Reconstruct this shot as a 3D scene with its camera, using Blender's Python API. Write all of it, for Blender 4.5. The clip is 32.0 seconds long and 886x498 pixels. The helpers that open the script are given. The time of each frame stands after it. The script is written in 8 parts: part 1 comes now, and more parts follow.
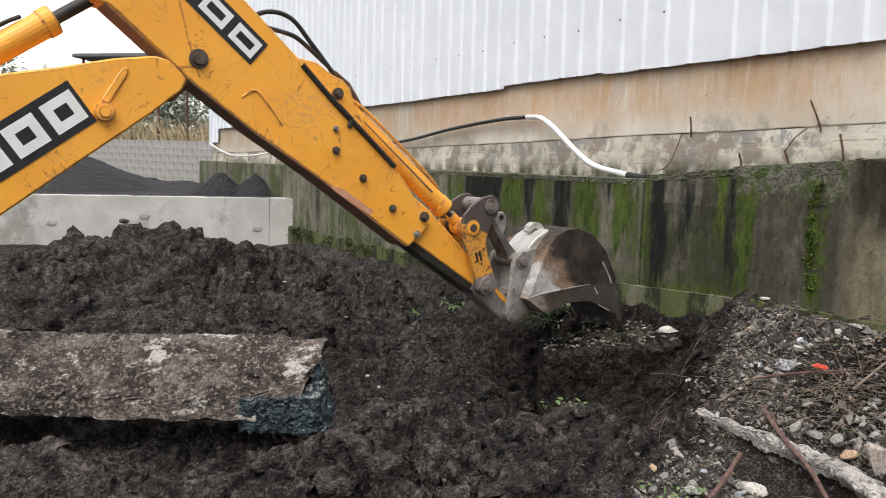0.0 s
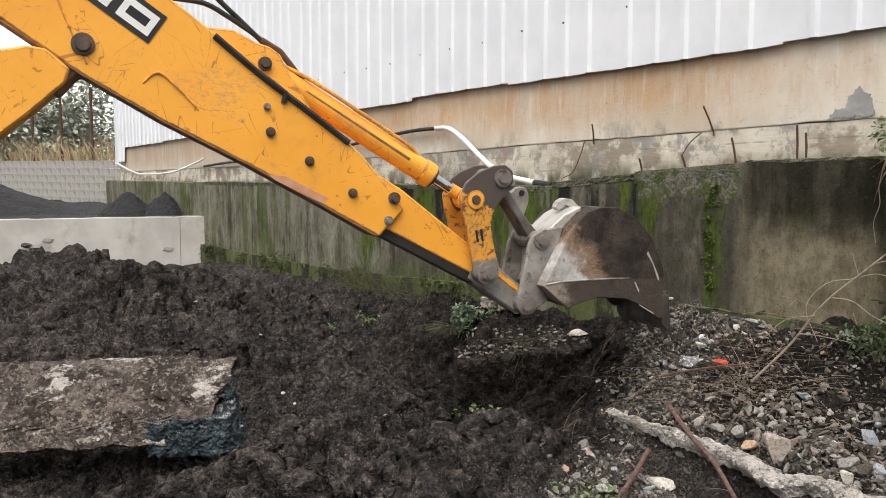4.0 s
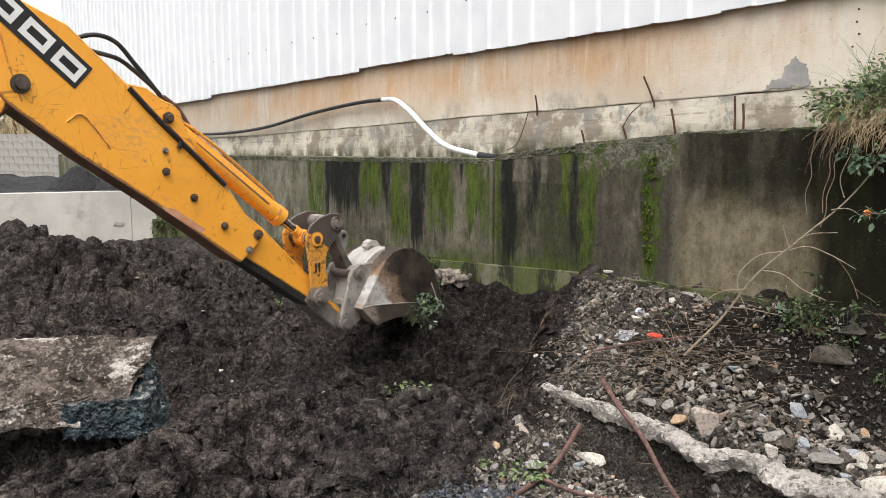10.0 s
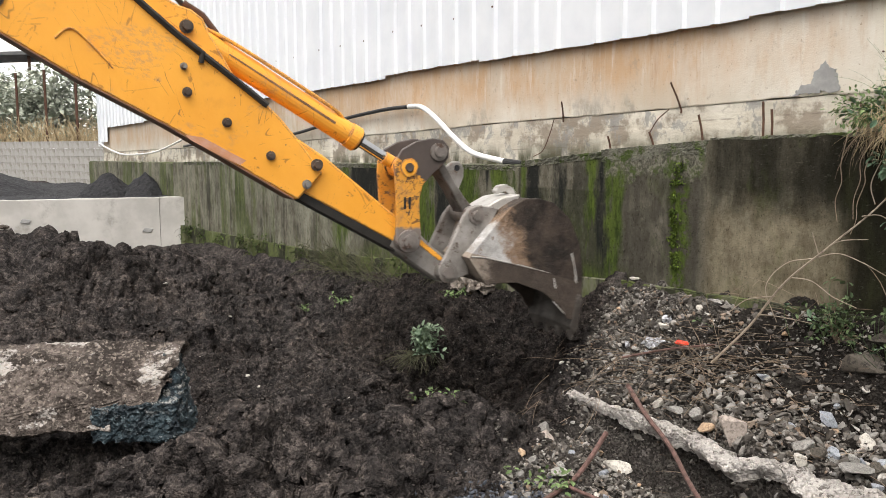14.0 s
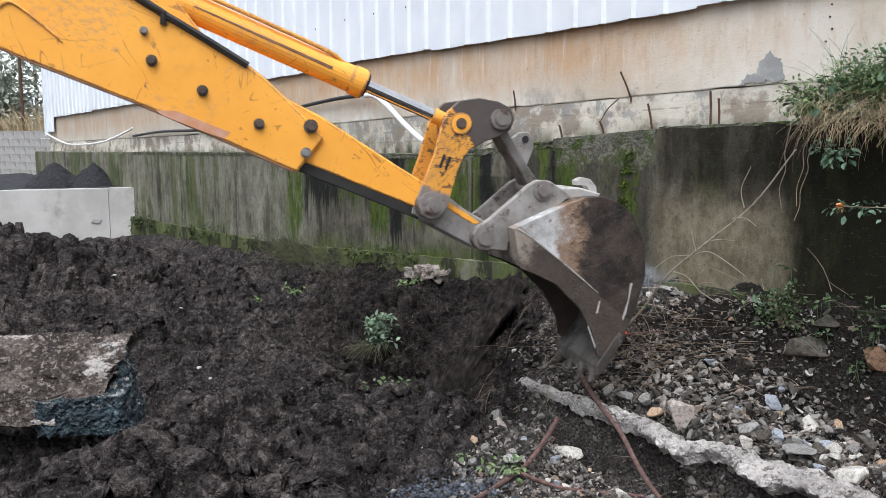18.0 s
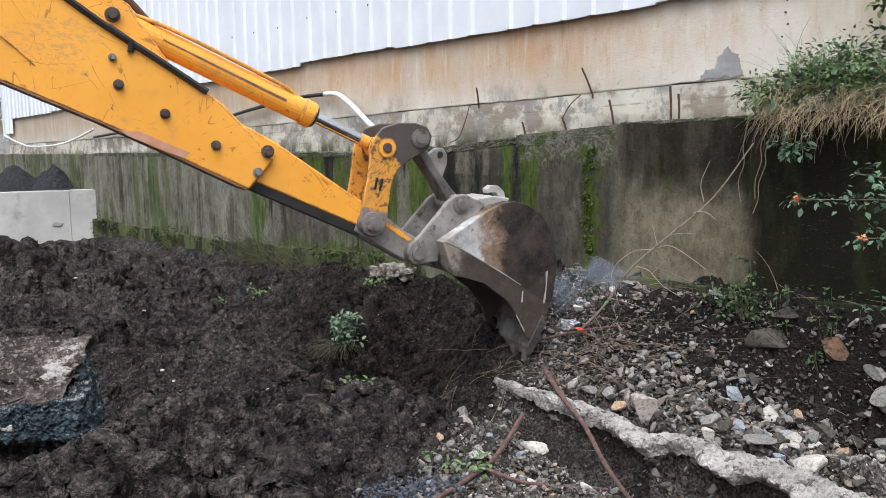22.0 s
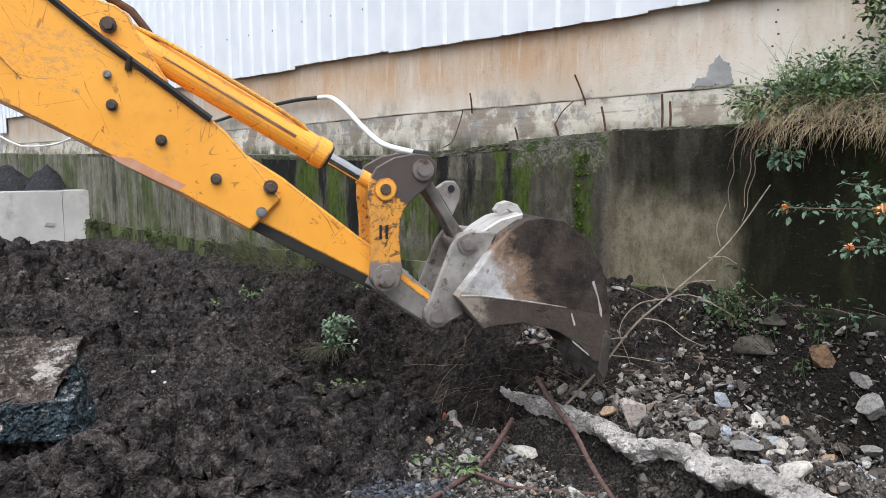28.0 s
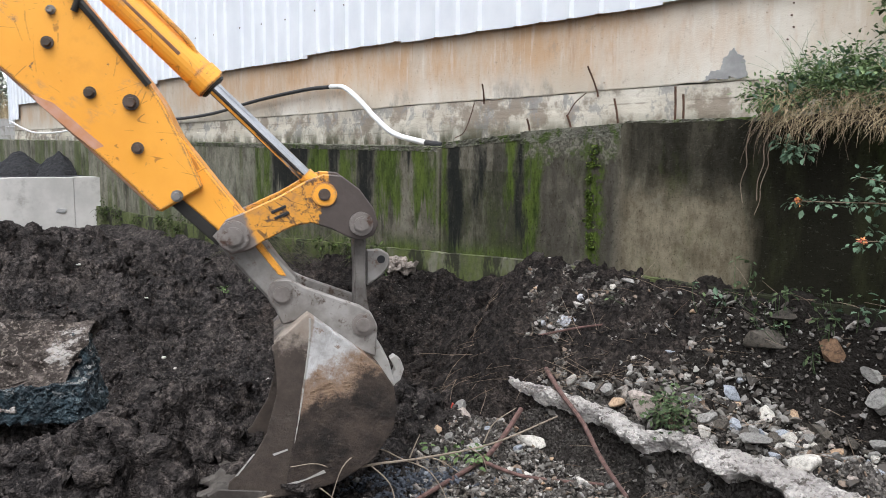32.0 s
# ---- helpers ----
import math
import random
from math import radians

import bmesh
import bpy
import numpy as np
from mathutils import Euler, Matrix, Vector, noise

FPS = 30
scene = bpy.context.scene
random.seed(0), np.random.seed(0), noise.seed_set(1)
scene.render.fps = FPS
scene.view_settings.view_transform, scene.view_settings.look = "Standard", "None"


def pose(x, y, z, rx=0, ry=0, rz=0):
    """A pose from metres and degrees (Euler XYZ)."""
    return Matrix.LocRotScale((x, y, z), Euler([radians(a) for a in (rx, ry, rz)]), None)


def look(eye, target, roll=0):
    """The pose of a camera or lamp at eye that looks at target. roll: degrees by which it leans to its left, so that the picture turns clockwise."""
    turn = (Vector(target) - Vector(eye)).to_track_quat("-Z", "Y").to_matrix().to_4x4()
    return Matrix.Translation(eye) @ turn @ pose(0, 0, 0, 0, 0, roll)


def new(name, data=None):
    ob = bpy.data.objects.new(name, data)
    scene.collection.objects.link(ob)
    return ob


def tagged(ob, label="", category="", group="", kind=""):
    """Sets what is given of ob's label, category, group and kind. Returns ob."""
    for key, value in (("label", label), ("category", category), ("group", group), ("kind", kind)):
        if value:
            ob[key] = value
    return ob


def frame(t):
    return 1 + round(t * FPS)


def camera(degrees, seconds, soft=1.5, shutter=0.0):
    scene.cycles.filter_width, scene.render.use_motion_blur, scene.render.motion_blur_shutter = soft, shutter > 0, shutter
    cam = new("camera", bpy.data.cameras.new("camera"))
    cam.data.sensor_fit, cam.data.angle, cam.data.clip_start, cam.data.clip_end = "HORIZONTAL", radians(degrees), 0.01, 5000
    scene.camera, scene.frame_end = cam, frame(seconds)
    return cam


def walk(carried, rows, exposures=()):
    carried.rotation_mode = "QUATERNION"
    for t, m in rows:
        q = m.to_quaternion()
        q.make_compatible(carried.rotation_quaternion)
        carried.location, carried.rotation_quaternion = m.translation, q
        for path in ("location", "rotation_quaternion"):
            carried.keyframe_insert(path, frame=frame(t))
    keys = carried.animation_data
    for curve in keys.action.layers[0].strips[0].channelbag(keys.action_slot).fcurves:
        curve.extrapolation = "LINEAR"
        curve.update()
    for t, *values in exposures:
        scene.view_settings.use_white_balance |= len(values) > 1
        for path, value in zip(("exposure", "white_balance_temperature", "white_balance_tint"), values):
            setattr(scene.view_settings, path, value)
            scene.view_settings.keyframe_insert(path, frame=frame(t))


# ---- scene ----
cam = camera(53.8, 32.0, soft=0.9, shutter=0.5)
PATH = [
    (0, (0.028, -0.063, 1.523), (0.018, 1.925, 1.303), 1.6),
    (0.5, (0.042, -0.08, 1.544), (0.08, 1.909, 1.338), 1.2),
    (1, (0.035, -0.073, 1.541), (0.111, 1.917, 1.353), 0.9),
    (1.5, (0.039, -0.081, 1.543), (0.125, 1.909, 1.361), 0.9),
    (2, (0.051, -0.071, 1.542), (0.153, 1.919, 1.365), 1.0),
    (2.5, (0.072, -0.07, 1.545), (0.211, 1.918, 1.378), 0.9),
    (4.5, (0.15, -0.106, 1.525), (0.33, 1.876, 1.326), -0.2),
    (5, (0.248, -0.075, 1.536), (0.45, 1.905, 1.332), -0.2),
    (5.5, (0.38, -0.033, 1.521), (0.62, 1.939, 1.292), 0.3),
    (6, (0.421, -0.032, 1.515), (0.689, 1.931, 1.242), 0.2),
    (6.5, (0.422, -0.032, 1.523), (0.709, 1.929, 1.249), 0.1),
    (7, (0.413, 0.018, 1.522), (0.699, 1.982, 1.278), 0.1),
    (7.5, (0.416, 0.015, 1.51), (0.693, 1.981, 1.267), 0.2),
    (8, (0.406, 0.0, 1.514), (0.668, 1.967, 1.264), 0.2),
    (8.5, (0.403, 0.001, 1.512), (0.656, 1.969, 1.262), 0.1),
    (9, (0.409, 0.006, 1.517), (0.659, 1.974, 1.261), -0.1),
    (9.5, (0.393, -0.002, 1.518), (0.636, 1.967, 1.264), -0.1),
    (10, (0.395, 0.002, 1.523), (0.632, 1.971, 1.27), -0.1),
    (10.5, (0.395, 0.001, 1.519), (0.63, 1.971, 1.268), -0.1),
    (11, (0.385, -0.001, 1.516), (0.602, 1.971, 1.262), 0.1),
    (11.5, (0.383, 0.015, 1.512), (0.592, 1.987, 1.248), 0.4),
    (12, (0.379, -0.011, 1.522), (0.587, 1.961, 1.259), 0.5),
    (12.5, (0.373, -0.003, 1.524), (0.572, 1.971, 1.267), 0.3),
    (13, (0.37, -0.007, 1.524), (0.547, 1.97, 1.28), 0.0),
    (13.5, (0.391, 0.01, 1.523), (0.561, 1.988, 1.286), -0.2),
    (14, (0.394, -0.005, 1.522), (0.573, 1.973, 1.284), -0.2),
    (14.5, (0.402, -0.026, 1.52), (0.593, 1.95, 1.282), 0.1),
    (16.5, (0.422, -0.022, 1.52), (0.686, 1.947, 1.283), -0.1),
    (17, (0.419, -0.012, 1.51), (0.682, 1.957, 1.272), -0.1),
    (17.5, (0.426, 0.001, 1.511), (0.694, 1.967, 1.26), -0.2),
    (18, (0.428, -0.003, 1.509), (0.705, 1.961, 1.249), -0.2),
    (18.5, (0.432, 0.013, 1.504), (0.726, 1.973, 1.236), -0.1),
    (19, (0.462, -0.015, 1.492), (0.794, 1.936, 1.203), -0.2),
    (19.5, (0.475, -0.023, 1.498), (0.824, 1.925, 1.208), -0.6),
    (20, (0.458, -0.007, 1.493), (0.795, 1.944, 1.211), -0.6),
    (20.5, (0.467, -0.006, 1.503), (0.796, 1.948, 1.231), -0.7),
    (21, (0.471, -0.009, 1.499), (0.805, 1.946, 1.234), -0.7),
    (21.5, (0.471, -0.006, 1.501), (0.813, 1.946, 1.237), -0.7),
    (22, (0.466, -0.001, 1.497), (0.813, 1.951, 1.234), -0.7),
    (22.5, (0.467, -0.003, 1.502), (0.815, 1.948, 1.238), -0.8),
    (23, (0.463, -0.003, 1.503), (0.813, 1.948, 1.237), -0.8),
    (23.5, (0.466, -0.017, 1.496), (0.816, 1.935, 1.23), -0.8),
    (24, (0.464, -0.016, 1.497), (0.818, 1.934, 1.233), -0.7),
    (24.5, (0.466, -0.031, 1.505), (0.828, 1.919, 1.248), -0.5),
    (25, (0.475, -0.027, 1.51), (0.846, 1.924, 1.269), -0.4),
    (25.5, (0.473, -0.028, 1.514), (0.846, 1.923, 1.278), -0.4),
    (27.5, (0.469, -0.028, 1.505), (0.832, 1.923, 1.252), 0.1),
    (28, (0.473, -0.033, 1.507), (0.835, 1.918, 1.252), -0.1),
    (28.5, (0.47, -0.025, 1.508), (0.831, 1.925, 1.254), -0.2),
    (29, (0.456, -0.03, 1.505), (0.813, 1.921, 1.251), -0.1),
    (29.5, (0.464, -0.037, 1.498), (0.828, 1.913, 1.243), 0.0),
    (30, (0.479, -0.062, 1.5), (0.868, 1.883, 1.244), 0.2),
    (30.5, (0.475, -0.038, 1.487), (0.866, 1.906, 1.231), 0.5),
    (31, (0.453, -0.029, 1.487), (0.831, 1.917, 1.221), 0.3),
    (31.5, (0.436, -0.031, 1.488), (0.81, 1.914, 1.212), 0.3),
    (32, (0.453, -0.041, 1.488), (0.796, 1.91, 1.216), 0.6),
]
LIGHT = [(0, 0.14, 6500, 10), (1.0, 0.14, 6600, 10), (2.0, 0.14, 6850, 10), (4.5, 0.19, 6750, 10), (6.0, 0.24, 6600, 10), (7.0, 0.31, 6300, 10), (8.0, 0.34, 6600, 10), (9.0, 0.34, 6700, 10), (14, 0.34, 6750, 10), (17, 0.27, 5950, 10), (20, 0.26, 6030, 10), (29, 0.27, 6020, 10), (32, 0.27, 6120, 10)]
walk(cam, [(t, look(e, g, r)) for t, e, g, r in PATH], LIGHT)

# swing, boom, dipper, reach, lever and bucket of the digging arm: seconds, degrees and metres
ARM = [
    (0, 32.2, 37.7, -23.2, 0.017, 108.0, 81.9),
    (0.5, 32.3, 37.5, -22.1, 0.023, 100.0, 76.8),
    (1, 31.4, 36.3, -22.9, 0.021, 83.9, 55.4),
    (1.5, 31.7, 38.4, -23.6, 0.064, 77.7, 39.9),
    (2, 28.3, 44.6, -18.4, 0.032, 98.6, 68.0),
    (2.5, 18.3, 40.9, -21.5, 0.024, 108.2, 79.5),
    (4.5, 15.5, 41.1, -16.9, 0.007, 95.5, 74.1),
    (5, 16.4, 41.8, -19.4, 0.025, 90.3, 67.9),
    (5.5, 18.4, 42.5, -23.5, 0.040, 93.0, 67.1),
    (6, 18.9, 42.4, -18.6, 0.027, 107.4, 84.8),
    (6.5, 20.0, 38.4, -21.1, 0.025, 98.4, 79.4),
    (7, 20.8, 36.0, -23.3, 0.034, 85.6, 62.4),
    (7.5, 22.9, 39.0, -24.5, 0.057, 84.1, 56.2),
    (8, 31.6, 39.7, -19.7, 0.060, 105.4, 80.6),
    (8.5, 44.1, 30.3, -23.7, 0.041, 100.7, 82.2),
    (9, 42.7, 28.6, -20.7, 0.050, 101.6, 77.7),
    (9.5, 39.5, 30.7, -23.5, 0.046, 99.4, 77.0),
    (10, 37.3, 32.3, -24.4, 0.043, 93.2, 71.8),
    (10.5, 38.7, 36.0, -25.8, 0.071, 86.7, 58.1),
    (11, 45.9, 34.5, -15.8, 0.055, 104.0, 75.7),
    (11.5, 48.7, 27.2, -18.4, 0.067, 100.7, 75.3),
    (12, 47.8, 28.0, -16.2, 0.058, 87.8, 57.9),
    (12.5, 47.5, 29.1, -15.8, 0.053, 74.2, 37.1),
    (13, 45.3, 34.8, -15.5, 0.074, 77.8, 37.1),
    (13.5, 34.9, 39.7, -16.8, 0.062, 88.6, 52.2),
    (14, 19.2, 44.8, -19.2, 0.041, 88.8, 61.3),
    (14.5, 4.9, 45.7, -18.1, 0.013, 96.8, 73.3),
    (16.5, 7.5, 37.4, -7.1, 0.030, 83.6, 52.6),
    (17, 7.1, 38.1, -6.1, 0.017, 79.6, 47.8),
    (17.5, 6.8, 38.8, -5.8, 0.003, 76.7, 44.7),
    (18, 7.2, 43.0, -12.7, 0.013, 69.0, 37.1),
    (18.5, 6.5, 48.6, -11.0, 0.024, 77.8, 42.9),
    (19, 6.2, 48.4, -16.2, 0.026, 77.9, 44.3),
    (19.5, 11.4, 45.7, -17.2, 0.012, 83.2, 52.2),
    (20, 13.8, 40.1, -19.2, 0.007, 86.7, 58.0),
    (20.5, 12.1, 40.7, -19.7, -0.001, 86.4, 60.2),
    (21, 11.9, 40.6, -21.0, -0.010, 92.5, 65.8),
    (21.5, 13.2, 39.5, -20.5, 0.001, 87.6, 64.6),
    (22, 14.7, 41.2, -15.0, 0.048, 77.3, 44.4),
    (22.5, 14.5, 41.6, -13.4, 0.059, 73.0, 37.7),
    (23, 13.5, 45.2, -14.1, 0.043, 66.1, 30.3),
    (23.5, 9.1, 47.0, -16.0, 0.037, 82.2, 50.6),
    (24, 3.4, 45.8, -14.7, 0.005, 96.9, 71.5),
    (24.5, 5.0, 41.8, -16.0, -0.002, 89.5, 64.5),
    (25, 5.8, 40.5, -15.3, 0.024, 79.6, 49.7),
    (25.5, 8.5, 43.7, -16.0, 0.019, 77.9, 45.6),
    (27.5, 5.4, 39.5, -21.0, 0.007, 93.0, 71.6),
    (28, 5.4, 39.8, -18.8, 0.022, 89.5, 66.0),
    (28.5, 5.6, 41.3, -17.1, 0.030, 83.6, 57.6),
    (29, 1.1, 47.5, -17.1, 0.041, 79.6, 49.1),
    (29.5, -3.9, 48.3, -18.7, 0.029, 58.9, 21.8),
    (30, 1.6, 48.6, -19.0, -0.117, 46.6, 3.6),
    (30.5, -1.6, 48.1, -24.7, -0.326, 35.9, -8.5),
    (31, -2.1, 48.6, -28.4, -0.404, 29.9, -15.4),
    (31.5, -0.6, 48.9, -30.0, -0.411, 28.0, -18.4),
    (32, 1.1, 48.5, -33.1, -0.423, 24.5, -22.4),
]

# ---- light ----
world = bpy.data.worlds.new("overcast")
scene.world = world
world.use_nodes = True
wn, wl = world.node_tree.nodes, world.node_tree.links
sky = wn.new("ShaderNodeTexSky")
sky.sky_type, sky.sun_disc = "NISHITA", False
sky.sun_elevation, sky.sun_rotation = radians(58), radians(200)
sky.dust_density, sky.air_density, sky.ozone_density = 6.0, 1.0, 1.0
grey = wn.new("ShaderNodeHueSaturation")
grey.inputs["Saturation"].default_value = 0.18
wl.new(sky.outputs[0], grey.inputs["Color"])
wl.new(grey.outputs[0], wn["Background"].inputs["Color"])
wn["Background"].inputs["Strength"].default_value = 0.165
sun = new("sun", bpy.data.lights.new("sun", "SUN"))
sun.data.energy, sun.data.angle, sun.data.color = 2.1, radians(75), (1.0, 0.99, 0.98)
sun.matrix_world = look((-4, 0, 30), (0, 7, 0))


# ---- materials ----
class Mat:
    """A small builder of node materials."""

    def __init__(self, name, rough=0.8, metal=0.0, spec=0.4):
        self.m = bpy.data.materials.new(name)
        self.m.use_nodes = True
        self.n, self.l = self.m.node_tree.nodes, self.m.node_tree.links
        self.b = self.n["Principled BSDF"]
        self.b.inputs["Roughness"].default_value = rough
        self.b.inputs["Metallic"].default_value = metal
        self.b.inputs["Specular IOR Level"].default_value = spec
        self.co = self.n.new("ShaderNodeTexCoord").outputs["Object"]

    def put(self, sock, v):
        if isinstance(v, (int, float)):
            sock.default_value = v
        elif isinstance(v, tuple):
            sock.default_value = (*v, 1) if len(v) == 3 else v
        else:
            self.l.new(v, sock)

    def noise(self, scale, detail=4, rough=0.6, stretch=None, shift=(0, 0, 0), out="Fac"):
        co = self.co
        if stretch or any(shift):
            mp = self.n.new("ShaderNodeMapping")
            mp.inputs["Scale"].default_value = stretch or (1, 1, 1)
            mp.inputs["Location"].default_value = shift
            self.l.new(co, mp.inputs[0])
            co = mp.outputs[0]
        t = self.n.new("ShaderNodeTexNoise")
        t.inputs["Scale"].default_value, t.inputs["Detail"].default_value, t.inputs["Roughness"].default_value = scale, detail, rough
        self.l.new(co, t.inputs["Vector"])
        return t.outputs[out]

    def scratches(self, angle, along, across, width, seed):
        """Thin lines at an angle in the x z plane."""
        mp = self.n.new("ShaderNodeMapping")
        mp.vector_type = "TEXTURE"
        mp.inputs["Rotation"].default_value = (0, radians(angle), 0)
        mp.inputs["Scale"].default_value = (1 / along, 1, 1 / across)
        mp.inputs["Location"].default_value = (seed, seed * 2, seed * 3)
        self.l.new(self.co, mp.inputs[0])
        t = self.n.new("ShaderNodeTexNoise")
        t.inputs["Scale"].default_value, t.inputs["Detail"].default_value = 1.0, 1.0
        self.l.new(mp.outputs[0], t.inputs["Vector"])
        return self.step(self.math("ABSOLUTE", self.math("SUBTRACT", t.outputs["Fac"], 0.5)), width, width * 2.2, 1, 0)

    def cells(self, scale, feature="F1", out="Distance", stretch=None, warp=0.0):
        co = self.co
        if warp:
            ad = self.n.new("ShaderNodeVectorMath")
            ad.operation = "MULTIPLY_ADD"
            self.l.new(self.noise(scale * 0.9, 3, 0.6, out="Color"), ad.inputs[0])
            ad.inputs[1].default_value = (warp, warp, warp)
            self.l.new(co, ad.inputs[2])
            co = ad.outputs[0]
        if stretch:
            mp = self.n.new("ShaderNodeMapping")
            mp.inputs["Scale"].default_value = stretch
            self.l.new(co, mp.inputs[0])
            co = mp.outputs[0]
        t = self.n.new("ShaderNodeTexVoronoi")
        t.feature = feature
        t.inputs["Scale"].default_value = scale
        self.l.new(co, t.inputs["Vector"])
        return t.outputs[out]

    def step(self, v, lo, hi, a=0.0, b=1.0):
        r = self.n.new("ShaderNodeMapRange")
        r.interpolation_type = "SMOOTHSTEP"
        self.put(r.inputs[0], v)
        r.inputs[1].default_value, r.inputs[2].default_value, r.inputs[3].default_value, r.inputs[4].default_value = lo, hi, a, b
        return r.outputs[0]

    def math(self, op, a, b=0.0):
        r = self.n.new("ShaderNodeMath")
        r.operation = op
        self.put(r.inputs[0], a)
        self.put(r.inputs[1], b)
        return r.outputs[0]

    def mix(self, f, a, b, mode="MIX"):
        r = self.n.new("ShaderNodeMix")
        r.data_type, r.blend_type = "RGBA", mode
        self.put(r.inputs[0], f)
        self.put(r.inputs[6], a)
        self.put(r.inputs[7], b)
        return r.outputs[2]

    def axis(self, k):
        r = self.n.new("ShaderNodeSeparateXYZ")
        self.l.new(self.co, r.inputs[0])
        return r.outputs[k]

    def random(self):
        return self.n.new("ShaderNodeObjectInfo").outputs["Random"]

    def island(self):
        return self.n.new("ShaderNodeNewGeometry").outputs["Random Per Island"]

    def bump(self, h, dist=0.01, strength=0.6):
        r = self.n.new("ShaderNodeBump")
        r.inputs["Distance"].default_value, r.inputs["Strength"].default_value = dist, strength
        self.put(r.inputs["Height"], h)
        self.l.new(r.outputs[0], self.b.inputs["Normal"])

    def done(self, colour, rough=None):
        self.put(self.b.inputs["Base Color"], colour)
        if rough is not None:
            self.put(self.b.inputs["Roughness"], rough)
        return self.m


def band(m, x, a, b, soft):
    """1 where x lies between a and b."""
    return m.math("MULTIPLY", m.step(x, a - soft, a + soft), m.step(x, b - soft, b + soft, 1, 0))


def mat_soil(name="soil", rubble=True):
    """Dark crumbly soil; grey grit shows where the rubble slope lies."""
    m = Mat(name, 0.95, spec=0.06)
    big, mid, fine = m.noise(0.8, 5), m.noise(5, 6, 0.7), m.noise(60, 6, 0.75)
    c = m.mix(m.step(big, 0.35, 0.68), (0.030, 0.0276, 0.0268), (0.053, 0.0468, 0.0437))
    c = m.mix(m.step(mid, 0.46, 0.70, 0, 0.75), c, (0.078, 0.0672, 0.0610))
    c = m.mix(m.step(m.noise(2.2, 6, 0.7, None, (6, 2, 0)), 0.52, 0.66, 0, 0.55), c, (0.0215, 0.0198, 0.0195))
    # single crumbs differ at random: two sizes of cell, each with its own tone
    for size, lo, hi, far in ((16, 0.15, 0.85, 0.8), (34, 0.2, 0.9, 0.8), (75, 0.25, 0.9, 0.7)):
        tone = m.step(m.cells(size, out="Color", warp=0.010), lo, hi)
        c = m.mix(far, c, m.mix(tone, (0.58, 0.58, 0.59), (1.58, 1.55, 1.53)), "MULTIPLY")
    c = m.mix(m.step(fine, 0.57, 0.69, 0, 0.5), c, (0.118, 0.101, 0.090))
    c = m.mix(m.step(m.noise(90, 4, 0.7, None, (2, 5, 1)), 0.56, 0.66, 0, 0.6), c, (0.012, 0.0108, 0.0104))
    c = m.mix(m.step(m.noise(170, 3, 0.6, None, (7, 1, 1)), 0.71, 0.75, 0, 0.8), c, (0.26, 0.235, 0.205))
    if rubble:
        # stony grey rubble towards the retaining wall, told by the lie of the land
        x, y = m.axis(0), m.axis(1)
        edge = m.math("MAXIMUM", m.math("ADD", m.math("MULTIPLY", y, 0.55), -1.61), m.math("ADD", m.math("MULTIPLY", y, 0.71), -2.57))
        r = m.math("ADD", m.math("SUBTRACT", x, edge), m.math("MULTIPLY", m.math("SUBTRACT", m.noise(2.2, 5), 0.5), 0.7))
        near = m.step(y, 6.8, 7.4, 1, 0)
        grit = m.mix(m.step(m.cells(70, out="Color"), 0.2, 0.9), (0.040, 0.036, 0.033), (0.165, 0.150, 0.135))
        grit = m.mix(m.step(m.noise(3, 4), 0.42, 0.60, 0, 0.7), grit, (0.026, 0.022, 0.0195))
        c = m.mix(m.math("MULTIPLY", m.math("MULTIPLY", m.step(r, 0.05, 0.35), near), 0.85), c, grit)
        along = m.math("SUBTRACT", m.math("MULTIPLY", x, 0.483), m.math("MULTIPLY", y, 0.876))
        depth = m.math("ADD", m.math("MULTIPLY", x, 0.876), m.math("MULTIPLY", y, 0.483))
        # soil towards the wall's right end is coloured darker
        darker = m.math("MULTIPLY", m.step(along, -4.2, -3.5), m.step(m.math("ADD", depth, m.math("MULTIPLY", m.noise(2, 4), 0.4)), 4.75, 5.1))
        c = m.mix(m.math("MULTIPLY", darker, 0.85), c, (0.017, 0.0145, 0.0125))
    grain = m.math("ADD", m.math("MULTIPLY", m.cells(38, warp=0.006), -0.9), m.math("MULTIPLY", m.cells(85, warp=0.003), -0.55))
    if rubble:
        fresh_shade = m.math("MULTIPLY", band(m, along, -8.4, -4.4, 0.5), band(m, m.math("ADD", depth, m.math("MULTIPLY", m.noise(2.5, 4, 0.6, None, (3, 3, 0)), 0.5)), 4.55, 6.2, 0.3))
        fresh_shade = m.math("MULTIPLY", fresh_shade, m.step(r, 0.25, 0.0))
    else:
        fresh_shade = 1.0
    # fresh damp soil, with the shade of the deep pit painted in too
    c = m.mix(fresh_shade, c, (0.56, 0.54, 0.52), "MULTIPLY")
    m.bump(m.math("ADD", grain, m.math("MULTIPLY", m.noise(60, 5, 0.7), 0.5)), 0.019, 1.0)
    return m.done(c, m.step(big, 0.3, 0.7, 1.0, 0.85))


def mat_clod(name, a, b, rough=0.9, scale=30):
    m = Mat(name, rough, spec=0.15)
    c = m.mix(m.island(), a, b)
    c = m.mix(m.step(m.noise(scale, 5), 0.5, 0.75), c, tuple(v * 0.55 for v in a))
    m.bump(m.noise(scale * 1.6, 5), 0.008, 0.7)
    return m.done(c)


